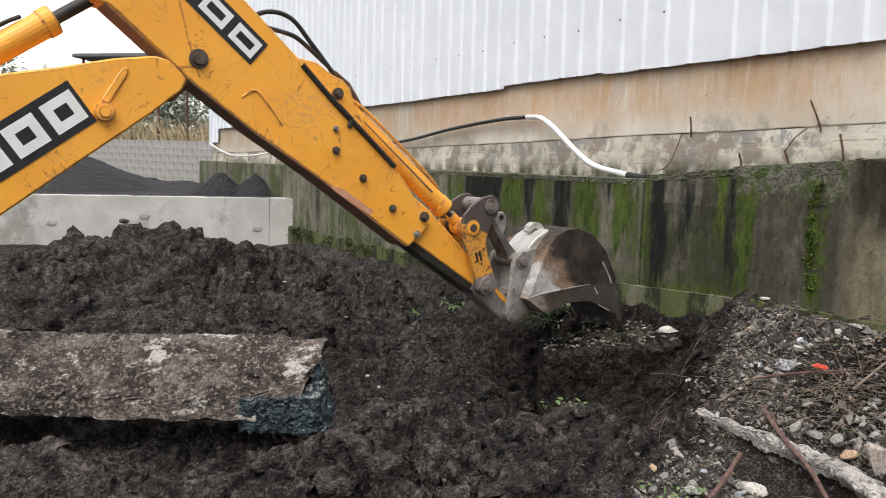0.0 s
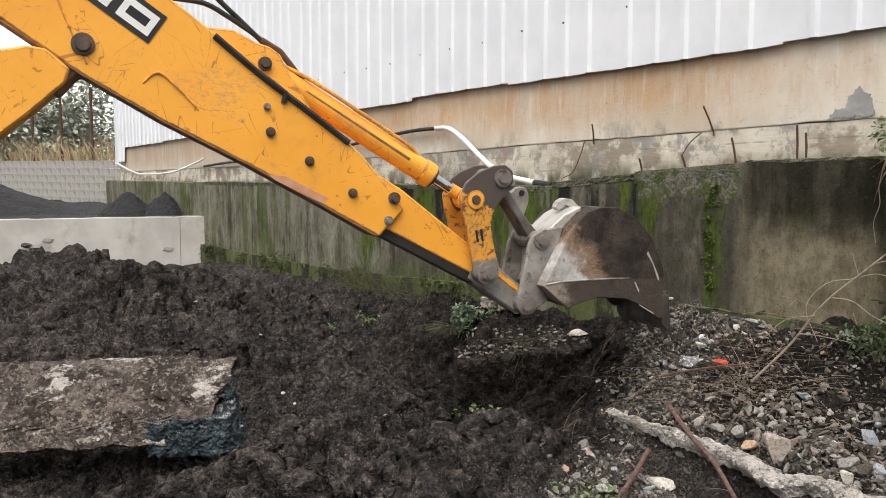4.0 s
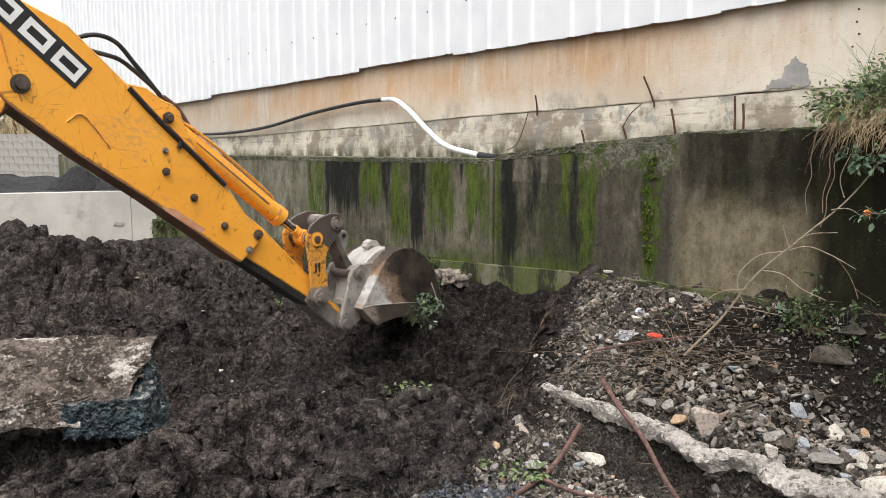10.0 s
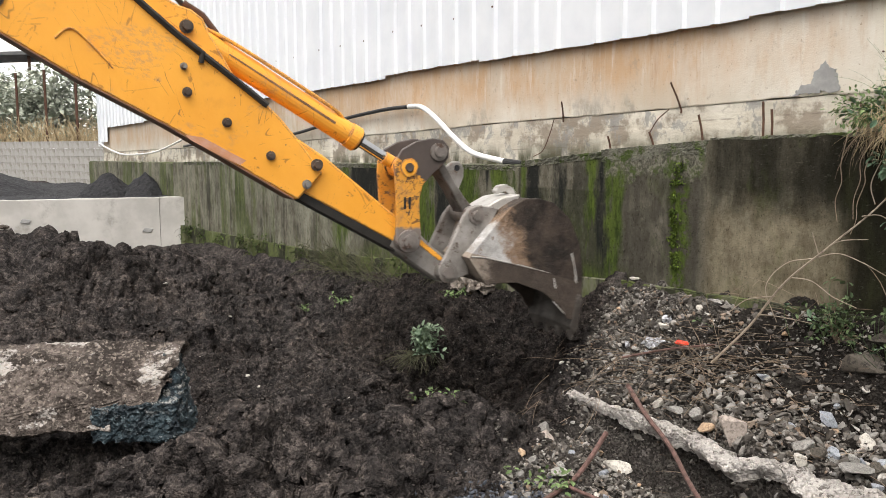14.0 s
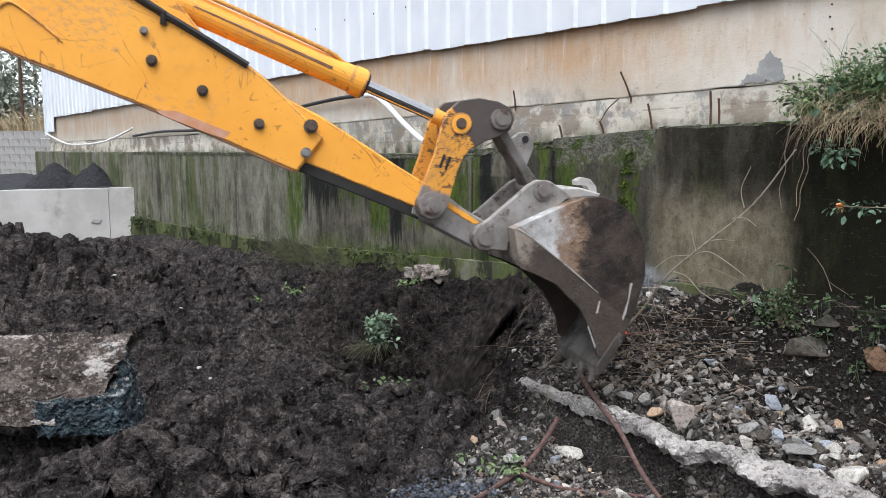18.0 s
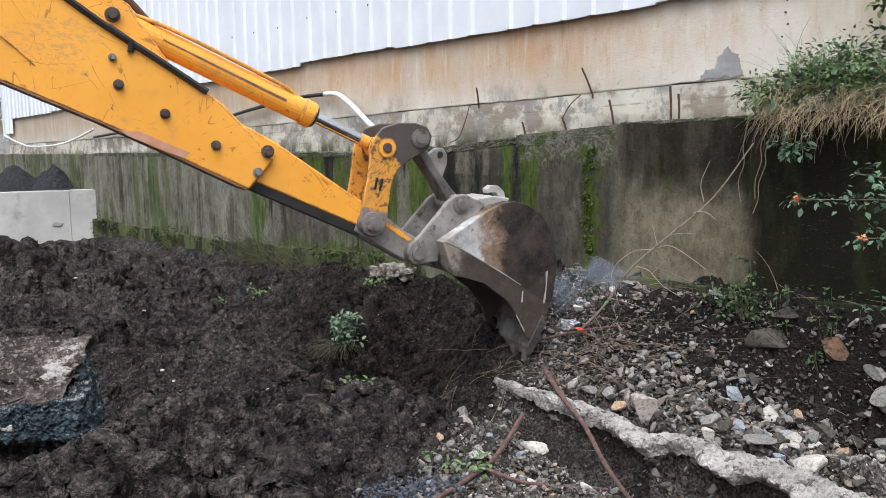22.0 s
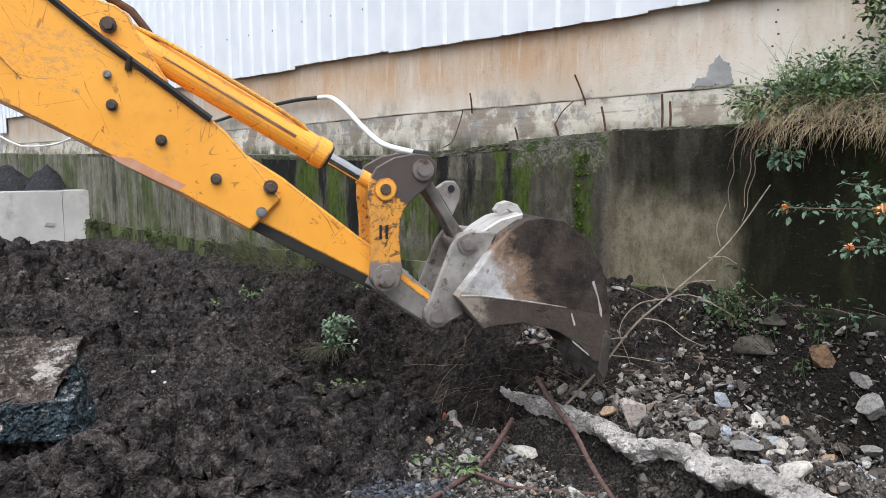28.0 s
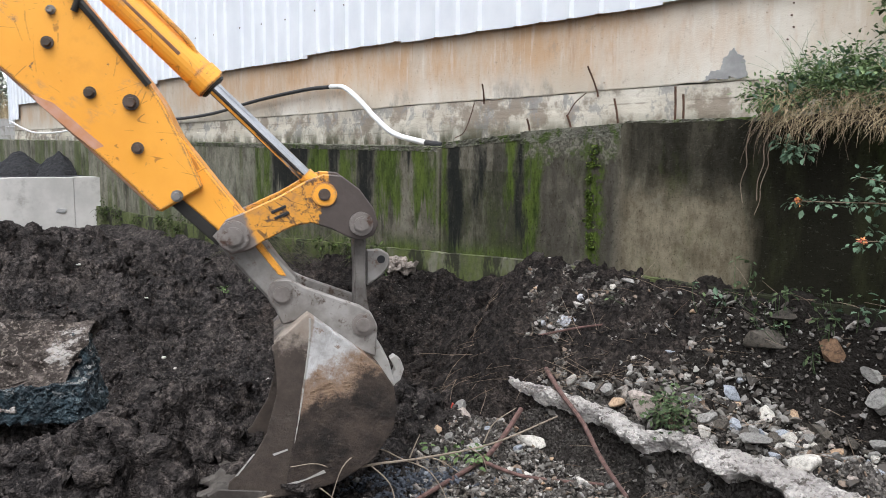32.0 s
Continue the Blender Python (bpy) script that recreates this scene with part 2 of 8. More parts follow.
def mat_gravel():
    m = Mat("gravel_stone", 0.8, spec=0.2)
    r = m.n.new("ShaderNodeValToRGB")
    e = r.color_ramp.elements
    e[0].position, e[0].color = 0.0, (0.035, 0.03, 0.026, 1)
    e[1].position, e[1].color = 1.0, (0.44, 0.42, 0.385, 1)
    for p, c in ((0.28, (0.078, 0.070, 0.062)), (0.56, (0.165, 0.153, 0.138)), (0.78, (0.265, 0.252, 0.235)), (0.89, (0.21, 0.145, 0.10)), (0.94, (0.28, 0.265, 0.245))):
        k = e.new(p)
        k.color = (*c, 1)
    m.l.new(m.island(), r.inputs[0])
    c = m.mix(m.step(m.noise(22, 5), 0.45, 0.7), r.outputs[0], (0.07, 0.058, 0.046))
    m.bump(m.noise(60, 5), 0.004, 0.7)
    return m.done(c)


def mat_stone(name, a, b):
    m = Mat(name, 0.8)
    c = m.mix(m.random(), a, b)
    c = m.mix(m.step(m.noise(9, 5), 0.42, 0.66), c, tuple(v * 0.62 for v in a))
    c = m.mix(m.step(m.noise(60, 3), 0.55, 0.7), c, tuple(min(v * 1.25, 0.8) for v in b))
    m.bump(m.noise(40, 6), 0.006, 0.7)
    return m.done(c)


GREEN_RUNS = ((-10.2, -9.8, 0.2), (-8.86, -8.42, 0.75), (-8.17, -7.83, 0.35), (-7.46, -6.98, 0.55), (-6.80, -6.40, 0.62), (-5.43, -5.31, 0.75), (-5.18, -5.0, 0.35), (-6.32, -6.23, 0.45))
BLACK_RUNS = ((-9.78, -8.88, 0.62), (-8.40, -8.18, 0.85), (-7.80, -7.52, 0.30), (-6.97, -6.80, 1.18), (-6.21, -6.02, 0.28), (-5.30, -5.19, 0.55), (-5.85, -5.74, 0.80))


def mat_wall():
    """Old shuttered concrete: grey, run down with black and green streaks."""
    m = Mat("mossy_concrete", 0.9, spec=0.08)
    x, z = m.axis(0), m.axis(2)
    base = m.mix(m.step(m.noise(1.5, 6, 0.65), 0.3, 0.7), (0.075, 0.07, 0.054), (0.185, 0.172, 0.135))
    base = m.mix(m.step(m.noise(5.5, 6, 0.7, (1, 1, 0.5), (2, 0, 3)), 0.48, 0.68, 0, 0.85), base, (0.07, 0.064, 0.048))
    base = m.mix(m.step(m.noise(40, 5, 0.7), 0.52, 0.78, 0, 0.6), base, (0.27, 0.25, 0.20))
    ends = m.math("MULTIPLY", m.noise(3.2, 5, 0.7, (1, 1, 0.55), (1, 0, 6)), 0.5)
    run = m.math("ADD", m.noise(3.0, 5, 0.65, (1, 1, 0.12)), ends)
    thin = m.math("ADD", m.noise(7, 5, 0.65, (1, 1, 0.12), (3, 0, 0)), ends)
    dark = m.math("MAXIMUM", m.math("MULTIPLY", m.step(run, 0.80, 0.90), 0.7), m.math("MULTIPLY", m.step(thin, 0.78, 0.96), 0.40))
    pale = m.math("MULTIPLY", m.step(x, -9.3, -9.8), m.step(m.math("ADD", m.math("MULTIPLY", m.noise(5, 5, 0.65, (1, 1, 0.22), (6, 0, 0)), 0.5), m.math("MULTIPLY", m.noise(2.6, 6, 0.75, (1, 1, 0.5), (6, 4, 0)), 0.5)), 0.38, 0.64, 0, 0.7))
    base = m.mix(pale, base, (0.29, 0.285, 0.225))
    c = m.mix(dark, base, (0.030, 0.029, 0.023))
    # tall panel ends: dusky brown between the third and fourth joints, pale head on the third panel
    dusk = m.math("MULTIPLY", band(m, x, -5.0, -4.16, 0.06), m.step(m.noise(4, 5, 0.7, (1, 1, 0.3), (7, 0, 0)), 0.30, 0.52))
    c = m.mix(m.math("MULTIPLY", dusk, 0.85), c, (0.058, 0.052, 0.042))
    low = m.math("MULTIPLY", band(m, x, -6.3, -5.0, 0.03), m.step(m.math("SUBTRACT", z, m.math("MULTIPLY", m.noise(9, 3), 0.02)), 1.12, 1.10))
    c = m.mix(m.math("MULTIPLY", low, m.step(m.noise(5, 6, 0.7, (1, 1, 0.4), (0, 0, 5)), 0.36, 0.56, 0.25, 0.9)), c, (0.040, 0.041, 0.026))
    soot = m.math("MULTIPLY", band(m, x, -4.10, -2.95, 0.12), m.step(m.math("ADD", z, m.math("MULTIPLY", run, 0.75)), 1.46, 1.86))
    c = m.mix(m.math("MULTIPLY", soot, m.step(m.noise(6, 5, 0.6, (1, 1, 0.15)), 0.34, 0.56, 0.7, 0.96)), c, (0.028, 0.026, 0.021))
    buff = m.math("MULTIPLY", band(m, x, -4.1, -2.85, 0.14), m.step(m.math("ADD", z, m.math("MULTIPLY", m.noise(3, 6, 0.65), 0.5)), 1.40, 1.12))
    c = m.mix(m.math("MULTIPLY", buff, m.step(m.noise(7, 5), 0.3, 0.6, 0.7, 1.0)), c, (0.24, 0.212, 0.16))
    c = m.mix(m.step(x, -4.2, -4.05, 0, 1.0), c, m.mix(m.step(m.noise(5, 6, 0.75, (1, 1, 0.8)), 0.35, 0.62), (0.60, 0.58, 0.52), (1.0, 0.98, 0.92)), "MULTIPLY")
    c = m.mix(m.step(m.noise(16, 6, 0.75, (1, 1, 0.6), (5, 0, 3)), 0.42, 0.66, 0, 0.9), c, (0.70, 0.69, 0.66), "MULTIPLY")
    # right end under the bush: wet tone plus the bush's shade, painted near black
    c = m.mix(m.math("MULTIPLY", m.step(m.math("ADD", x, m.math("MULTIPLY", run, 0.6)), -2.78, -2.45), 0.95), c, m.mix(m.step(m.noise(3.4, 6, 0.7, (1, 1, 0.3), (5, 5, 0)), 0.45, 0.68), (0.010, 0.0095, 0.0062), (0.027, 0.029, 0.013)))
    # the wide runs, each with its own stretch of wall
    wob = m.math("ADD", x, m.math("MULTIPLY", m.math("SUBTRACT", m.noise(6, 4, 0.7, (1, 1, 0.35), (0, 0, 2)), 0.5), 0.34))
    drip = m.math("ADD", z, m.math("MULTIPLY", m.math("SUBTRACT", m.noise(16, 4, 0.6, (1, 1, 0.08), (2, 0, 0)), 0.5), 1.3))
    moss = m.mix(m.step(m.noise(16, 6, 0.75, (1, 1, 0.3)), 0.3, 0.7), (0.026, 0.040, 0.010), (0.088, 0.122, 0.022))
    f = None
    for a, b, e in GREEN_RUNS:
        k = m.math("MULTIPLY", band(m, wob, a, b, 0.045), m.step(drip, e - 0.08, e + 0.12))
        f = k if f is None else m.math("MAXIMUM", f, k)
    f = m.math("MULTIPLY", f, m.step(m.noise(7, 5, 0.7, (1, 1, 0.25), (4, 0, 4)), 0.34, 0.50, 0.25, 0.95))
    far = m.math("MULTIPLY", m.step(x, -9.4, -10.2), m.step(m.noise(2.6, 4, 0.6, (1, 1, 0.12), (11, 0, 0)), 0.46, 0.60, 0, 0.6))
    f = m.math("MAXIMUM", f, far)
    foot = m.math("MULTIPLY", m.step(m.math("SUBTRACT", z, m.math("MULTIPLY", x, 0.045)), 0.80, 0.55), band(m, x, -9.5, -5.0, 0.4))
    f = m.math("MAXIMUM", f, m.math("MULTIPLY", foot, m.step(m.noise(3.5, 6, 0.7), 0.38, 0.54, 0, 0.9)))
    col = m.math("MULTIPLY", band(m, wob, -4.46, -4.30, 0.05), m.step(m.noise(15, 5, 0.7), 0.42, 0.52))
    f = m.math("MAXIMUM", f, m.math("MULTIPLY", col, m.step(z, 1.30, 1.15)))
    f = m.math("MAXIMUM", f, m.math("MULTIPLY", m.step(m.noise(2.1, 6, 0.7, (1, 1, 0.5), (0, 0, 9)), 0.54, 0.70), 0.3))
    c = m.mix(f, c, moss)
    f = None
    for a, b, e in BLACK_RUNS:
        k = m.math("MULTIPLY", band(m, wob, a, b, 0.05), m.step(drip, e - 0.14, e + 0.16))
        f = k if f is None else m.math("MAXIMUM", f, k)
    c = m.mix(m.math("MULTIPLY", f, m.step(m.noise(9, 5, 0.7, (1, 1, 0.3)), 0.25, 0.5, 0.55, 0.95)), c, (0.013, 0.014, 0.013))
    # spalled, gritty head of the third panel
    spall = m.math("MULTIPLY", band(m, x, -5.2, -4.16, 0.04), m.step(m.math("ADD", z, m.math("MULTIPLY", m.noise(5, 6, 0.75, None, (8, 0, 1)), 0.55)), 1.50, 1.60))
    grit = m.mix(m.step(m.noise(9, 6, 0.75, None, (3, 2, 1)), 0.46, 0.60), m.mix(m.step(m.noise(26, 5, 0.75), 0.4, 0.6), (0.07, 0.067, 0.052), (0.21, 0.20, 0.16)), (0.060, 0.085, 0.022))
    c = m.mix(m.math("MULTIPLY", spall, 0.85), c, grit)
    c = m.mix(m.step(m.noise(55, 4, 0.8, (1, 1, 0.6), (1, 2, 3)), 0.56, 0.64, 0, 0.75), c, (0.35, 0.35, 0.33), "MULTIPLY")
    c = m.mix(m.step(m.noise(48, 4, 0.8, (0.5, 1, 1.2), (7, 2, 5)), 0.60, 0.70, 0, 0.22), c, (0.26, 0.25, 0.20))
    m.bump(m.math("ADD", m.math("MULTIPLY", m.noise(60, 5, 0.7), 0.5), m.noise(8, 6, 0.7, (1, 1, 0.5))), 0.010, 0.7)
    return m.done(c)


def mat_ledge():
    """Gritty cement with moss in its hollows."""
    m = Mat("gritty_cement", 0.95, spec=0.15)
    c = m.mix(m.step(m.noise(5, 6, 0.7), 0.35, 0.65), (0.07, 0.07, 0.053), (0.19, 0.183, 0.15))
    c = m.mix(m.step(m.noise(9, 6, 0.75, None, (3, 2, 1)), 0.48, 0.62), c, (0.06, 0.085, 0.022))
    c = m.mix(m.step(m.noise(38, 5, 0.8), 0.54, 0.62, 0, 0.7), c, (0.028, 0.029, 0.020))
    c = m.mix(m.step(m.noise(60, 4, 0.8, None, (4, 4, 4)), 0.60, 0.68, 0, 0.6), c, (0.28, 0.27, 0.23))
    m.bump(m.noise(30, 4, 0.7), 0.010, 0.8)
    return m.done(c)


def mat_foot():
    m = Mat("stained_shaded_footing", 0.9, spec=0.2)
    c = m.mix(m.step(m.noise(2.2, 6, 0.7, (1, 1, 0.5)), 0.35, 0.65), (0.075, 0.072, 0.054), (0.21, 0.20, 0.155))
    c = m.mix(m.step(m.noise(1.6, 5, 0.7, (1, 1, 0.5), (4, 0, 0)), 0.34, 0.50, 0, 0.85), c, m.mix(m.noise(20, 5), (0.035, 0.046, 0.014), (0.125, 0.155, 0.040)))
    c = m.mix(m.step(m.noise(3.1, 5, 0.7, (1, 1, 0.4), (9, 0, 0)), 0.50, 0.58, 0, 0.85), c, (0.022, 0.021, 0.016))
    # below the bush the wet and its shade are painted into the colour
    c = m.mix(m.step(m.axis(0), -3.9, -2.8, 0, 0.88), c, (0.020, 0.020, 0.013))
    m.bump(m.noise(30, 4, 0.7), 0.008, 0.8)
    return m.done(c)


def mat_plaster():
    m = Mat("stained_plaster", 0.85, spec=0.3)
    x, z = m.axis(0), m.axis(2)
    h = m.math("SUBTRACT", z, m.math("MULTIPLY", x, 0.03))
    c = m.mix(m.step(m.noise(1.1, 5), 0.3, 0.7), (0.54, 0.475, 0.385), (0.70, 0.66, 0.585))
    up = m.step(m.math("ADD", h, m.math("MULTIPLY", m.noise(2.0, 5, 0.6, (1, 1, 0.4)), 0.5)), 2.20, 2.60)
    rust = m.noise(1.9, 6, 0.7, (1, 1, 0.35), (5, 0, 0))
    c = m.mix(m.math("MULTIPLY", m.step(m.noise(9, 6, 0.7, (1, 1, 0.3)), 0.5, 0.7), 0.35), c, (0.52, 0.36, 0.22))
    c = m.mix(m.math("MULTIPLY", up, m.math("MULTIPLY", m.step(rust, 0.36, 0.64, 0.28, 0.9), m.step(x, -2.9, -4.6, 0.25, 1))), c, (0.54, 0.34, 0.19))
    c = m.mix(m.math("MULTIPLY", up, m.step(m.noise(11, 5, 0.7, (1, 1, 0.10), (1, 0, 0)), 0.56, 0.74, 0, 0.55)), c, (0.40, 0.225, 0.12))
    c = m.mix(m.math("MULTIPLY", m.step(m.noise(8, 5, 0.7, (1, 1, 0.12), (8, 0, 0)), 0.55, 0.70, 0, 0.5), m.step(h, 2.05, 2.35)), c, (0.72, 0.69, 0.63))
    grime = m.math("MULTIPLY", m.step(m.noise(2.4, 6, 0.7, (1, 1, 0.7)), 0.52, 0.66), m.step(h, 2.2, 1.95, 0.12, 0.75))
    c = m.mix(grime, c, (0.27, 0.245, 0.21))
    c = m.mix(m.step(x, -8.5, -16, 0, 0.35), c, (0.34, 0.32, 0.27))
    c = m.mix(m.step(m.noise(30, 6, 0.75), 0.60, 0.68, 0, 0.7), c, (0.30, 0.22, 0.15))
    c = m.mix(m.step(m.noise(5, 6, 0.75, None, (2, 0, 8)), 0.58, 0.68, 0, 0.45), c, (0.36, 0.30, 0.235))
    m.bump(m.math("ADD", m.noise(4, 4), m.math("MULTIPLY", m.noise(90, 4), 0.3)), 0.012, 0.6)
    return m.done(c)


def mat_beam():
    m = Mat("weathered_concrete", 0.9, spec=0.25)
    x, z = m.axis(0), m.axis(2)
    c = m.mix(m.step(m.noise(1.6, 6), 0.3, 0.7), (0.50, 0.455, 0.375), (0.70, 0.66, 0.575))
    c = m.mix(m.step(m.noise(2.3, 6, 0.65, (1, 1, 1.1), (4, 0, 0)), 0.47, 0.57, 0, 0.85), c, (0.25, 0.205, 0.16))
    c = m.mix(m.step(m.noise(4.2, 6, 0.75, (1, 1, 0.7), (1, 0, 7)), 0.53, 0.60, 0, 0.75), c, (0.27, 0.265, 0.255))
    low = m.step(m.math("SUBTRACT", z, m.math("MULTIPLY", x, 0.03)), 1.80, 1.56)
    c = m.mix(m.math("MULTIPLY", low, m.step(m.noise(4, 5, 0.6, (1, 1, 0.4)), 0.38, 0.58)), c, (0.075, 0.075, 0.045))
    board = m.math("FRACT", m.math("MULTIPLY", m.math("SUBTRACT", z, m.math("MULTIPLY", x, 0.03)), 6))
    c = m.mix(m.math("MULTIPLY", m.step(board, 0.04, 0.10, 1, 0), m.step(m.noise(3, 4), 0.50, 0.58, 0, 0.5)), c, (0.16, 0.135, 0.105))
    c = m.mix(m.step(m.noise(30, 5, 0.7), 0.62, 0.72, 0, 0.7), c, (0.16, 0.13, 0.10))
    m.bump(m.math("ADD", m.noise(12, 6, 0.7), m.noise(3, 3, 0.5, (0.3, 1, 3))), 0.015, 0.7)
    return m.done(c)


def mat_oldbeam():
    """Old concrete under dirt, with pinkish aggregate and pale lime crust."""
    m = Mat("dirty_aggregate", 0.95, spec=0.15)
    c = m.mix(m.step(m.noise(3, 6, 0.7), 0.36, 0.62), (0.040, 0.033, 0.029), (0.145, 0.120, 0.106))
    c = m.mix(m.step(m.noise(7, 6, 0.75, None, (3, 5, 1)), 0.47, 0.57, 0, 0.9), c, (0.036, 0.029, 0.025))
    c = m.mix(m.step(m.noise(4.2, 6, 0.75, (0.8, 1, 1.2), (8, 2, 6)), 0.56, 0.61, 0, 0.9), c, (0.47, 0.44, 0.41))
    c = m.mix(m.step(m.cells(55, out="Color", warp=0.02), 0.6, 0.95, 0, 0.7), c, (0.30, 0.255, 0.22))
    c = m.mix(m.step(m.noise(45, 5, 0.75), 0.55, 0.66, 0, 0.7), c, (0.34, 0.295, 0.255))
    c = m.mix(m.step(m.noise(30, 5, 0.75, None, (1, 4, 2)), 0.54, 0.64, 0, 0.85), c, (0.030, 0.024, 0.021))
    m.bump(m.math("ADD", m.noise(28, 5, 0.7), m.math("MULTIPLY", m.cells(60, warp=0.02), -0.7)), 0.016, 0.9)
    return m.done(c)


def mat_tar():
    """Blue-black broken core with pale mineral flecks."""
    m = Mat("dark_broken_face", 0.55, spec=0.4)
    c = m.mix(m.step(m.noise(9, 5), 0.35, 0.65), (0.007, 0.013, 0.018), (0.026, 0.044, 0.054))
    c = m.mix(m.step(m.noise(30, 6, 0.75, None, (3, 1, 2)), 0.54, 0.62, 0, 0.8), c, (0.12, 0.16, 0.175))
    c = m.mix(m.step(m.noise(7, 6, 0.8, (1, 1, 1.8), (5, 2, 1)), 0.60, 0.64, 0, 0.9), c, (0.42, 0.45, 0.46))
    # lime crust along the upper break
    c = m.mix(m.math("MULTIPLY", m.step(m.axis(2), -0.09, 0.02), m.step(m.noise(11, 6, 0.8, None, (2, 8, 1)), 0.53, 0.58, 0, 0.85)), c, (0.40, 0.39, 0.37))
    m.bump(m.math("ADD", m.noise(30, 5, 0.7), m.cells(45)), 0.018, 1.0)
    return m.done(c)


def mat_plain(name, a, b, rough=0.6, metal=0.0, scale=8, bump=0.003, spec=0.4, dirt=None):
    m = Mat(name, rough, metal, spec)
    c = m.mix(m.step(m.noise(scale, 5), 0.3, 0.7), a, b)
    if dirt:
        c = m.mix(m.step(m.noise(scale * 0.6, 6, 0.7, None, (9, 2, 4)), 0.52, 0.68), c, dirt)
    m.bump(m.noise(scale * 8, 5), bump, 0.5)
    return m.done(c, m.step(m.noise(scale * 2, 4), 0.3, 0.7, rough * 0.85, min(rough * 1.15, 1)))


def mat_paint():
    """Orange-yellow machine paint, scratched down to steel and dirt."""
    m = Mat("worn_orange_paint", 0.42, spec=0.45)
    c = m.mix(m.step(m.noise(1.6, 5), 0.3, 0.7), (0.84, 0.362, 0.038), (0.91, 0.415, 0.052))
    c = m.mix(m.step(m.noise(5, 6, 0.7), 0.58, 0.78, 0, 0.3), c, (0.58, 0.25, 0.04))
    # long fine scratches of several directions, in loose bundles
    f = None
    for k, (ang, al, ac, w) in enumerate(((-28, 1.3, 8, 0.0024), (38, 1.6, 9, 0.0026), (63, 1.5, 9, 0.0026), (-52, 1.4, 8, 0.0024), (10, 1.2, 9, 0.0022), (-76, 2.0, 11, 0.003), (84, 1.8, 12, 0.003))):
        t = m.scratches(ang, al, ac, w, k * 1.7 + 1)
        t = m.math("MULTIPLY", t, m.step(m.noise(3.4, 5, 0.7, None, (k * 5 + 1, 0, 0)), 0.555, 0.60))
        f = t if f is None else m.math("MAXIMUM", f, t)
    c = m.mix(m.math("MULTIPLY", f, 0.6), c, (0.24, 0.09, 0.03))
    chip = m.step(m.noise(13, 6, 0.75), 0.665, 0.69)
    c = m.mix(m.math("MULTIPLY", chip, 0.9), c, m.mix(m.noise(40, 3), (0.06, 0.035, 0.022), (0.26, 0.15, 0.09)))
    dust = m.step(m.noise(2.2, 6, 0.7, None, (6, 1, 3)), 0.54, 0.78, 0, 0.22)
    c = m.mix(dust, c, (0.40, 0.26, 0.12))
    scuff = m.math("MULTIPLY", m.step(m.noise(2.1, 4, 0.6, None, (3, 7, 2)), 0.56, 0.62), m.step(m.noise(24, 6, 0.8, (1, 1, 2.2), (1, 1, 5)), 0.48, 0.58, 0, 0.40))
    c = m.mix(scuff, c, (0.42, 0.235, 0.15))
    edge = m.n.new("ShaderNodeBevel")
    edge.samples = 4
    edge.inputs["Radius"].default_value = 0.016
    geo = m.n.new("ShaderNodeNewGeometry")
    dot = m.n.new("ShaderNodeVectorMath")
    dot.operation = "DOT_PRODUCT"
    m.l.new(edge.outputs[0], dot.inputs[0])
    m.l.new(geo.outputs["Normal"], dot.inputs[1])
    rub = m.math("MULTIPLY", m.step(dot.outputs["Value"], 0.99, 0.92), m.step(m.noise(11, 6, 0.75, None, (2, 9, 4)), 0.40, 0.54, 0, 0.95))
    c = m.mix(rub, c, (0.20, 0.115, 0.075))
    m.bump(m.math("SUBTRACT", m.noise(26, 4), m.math("MULTIPLY", chip, 0.4)), 0.002, 0.5)
    return m.done(c, m.step(m.noise(7, 4), 0.3, 0.7, 0.34, 0.65))


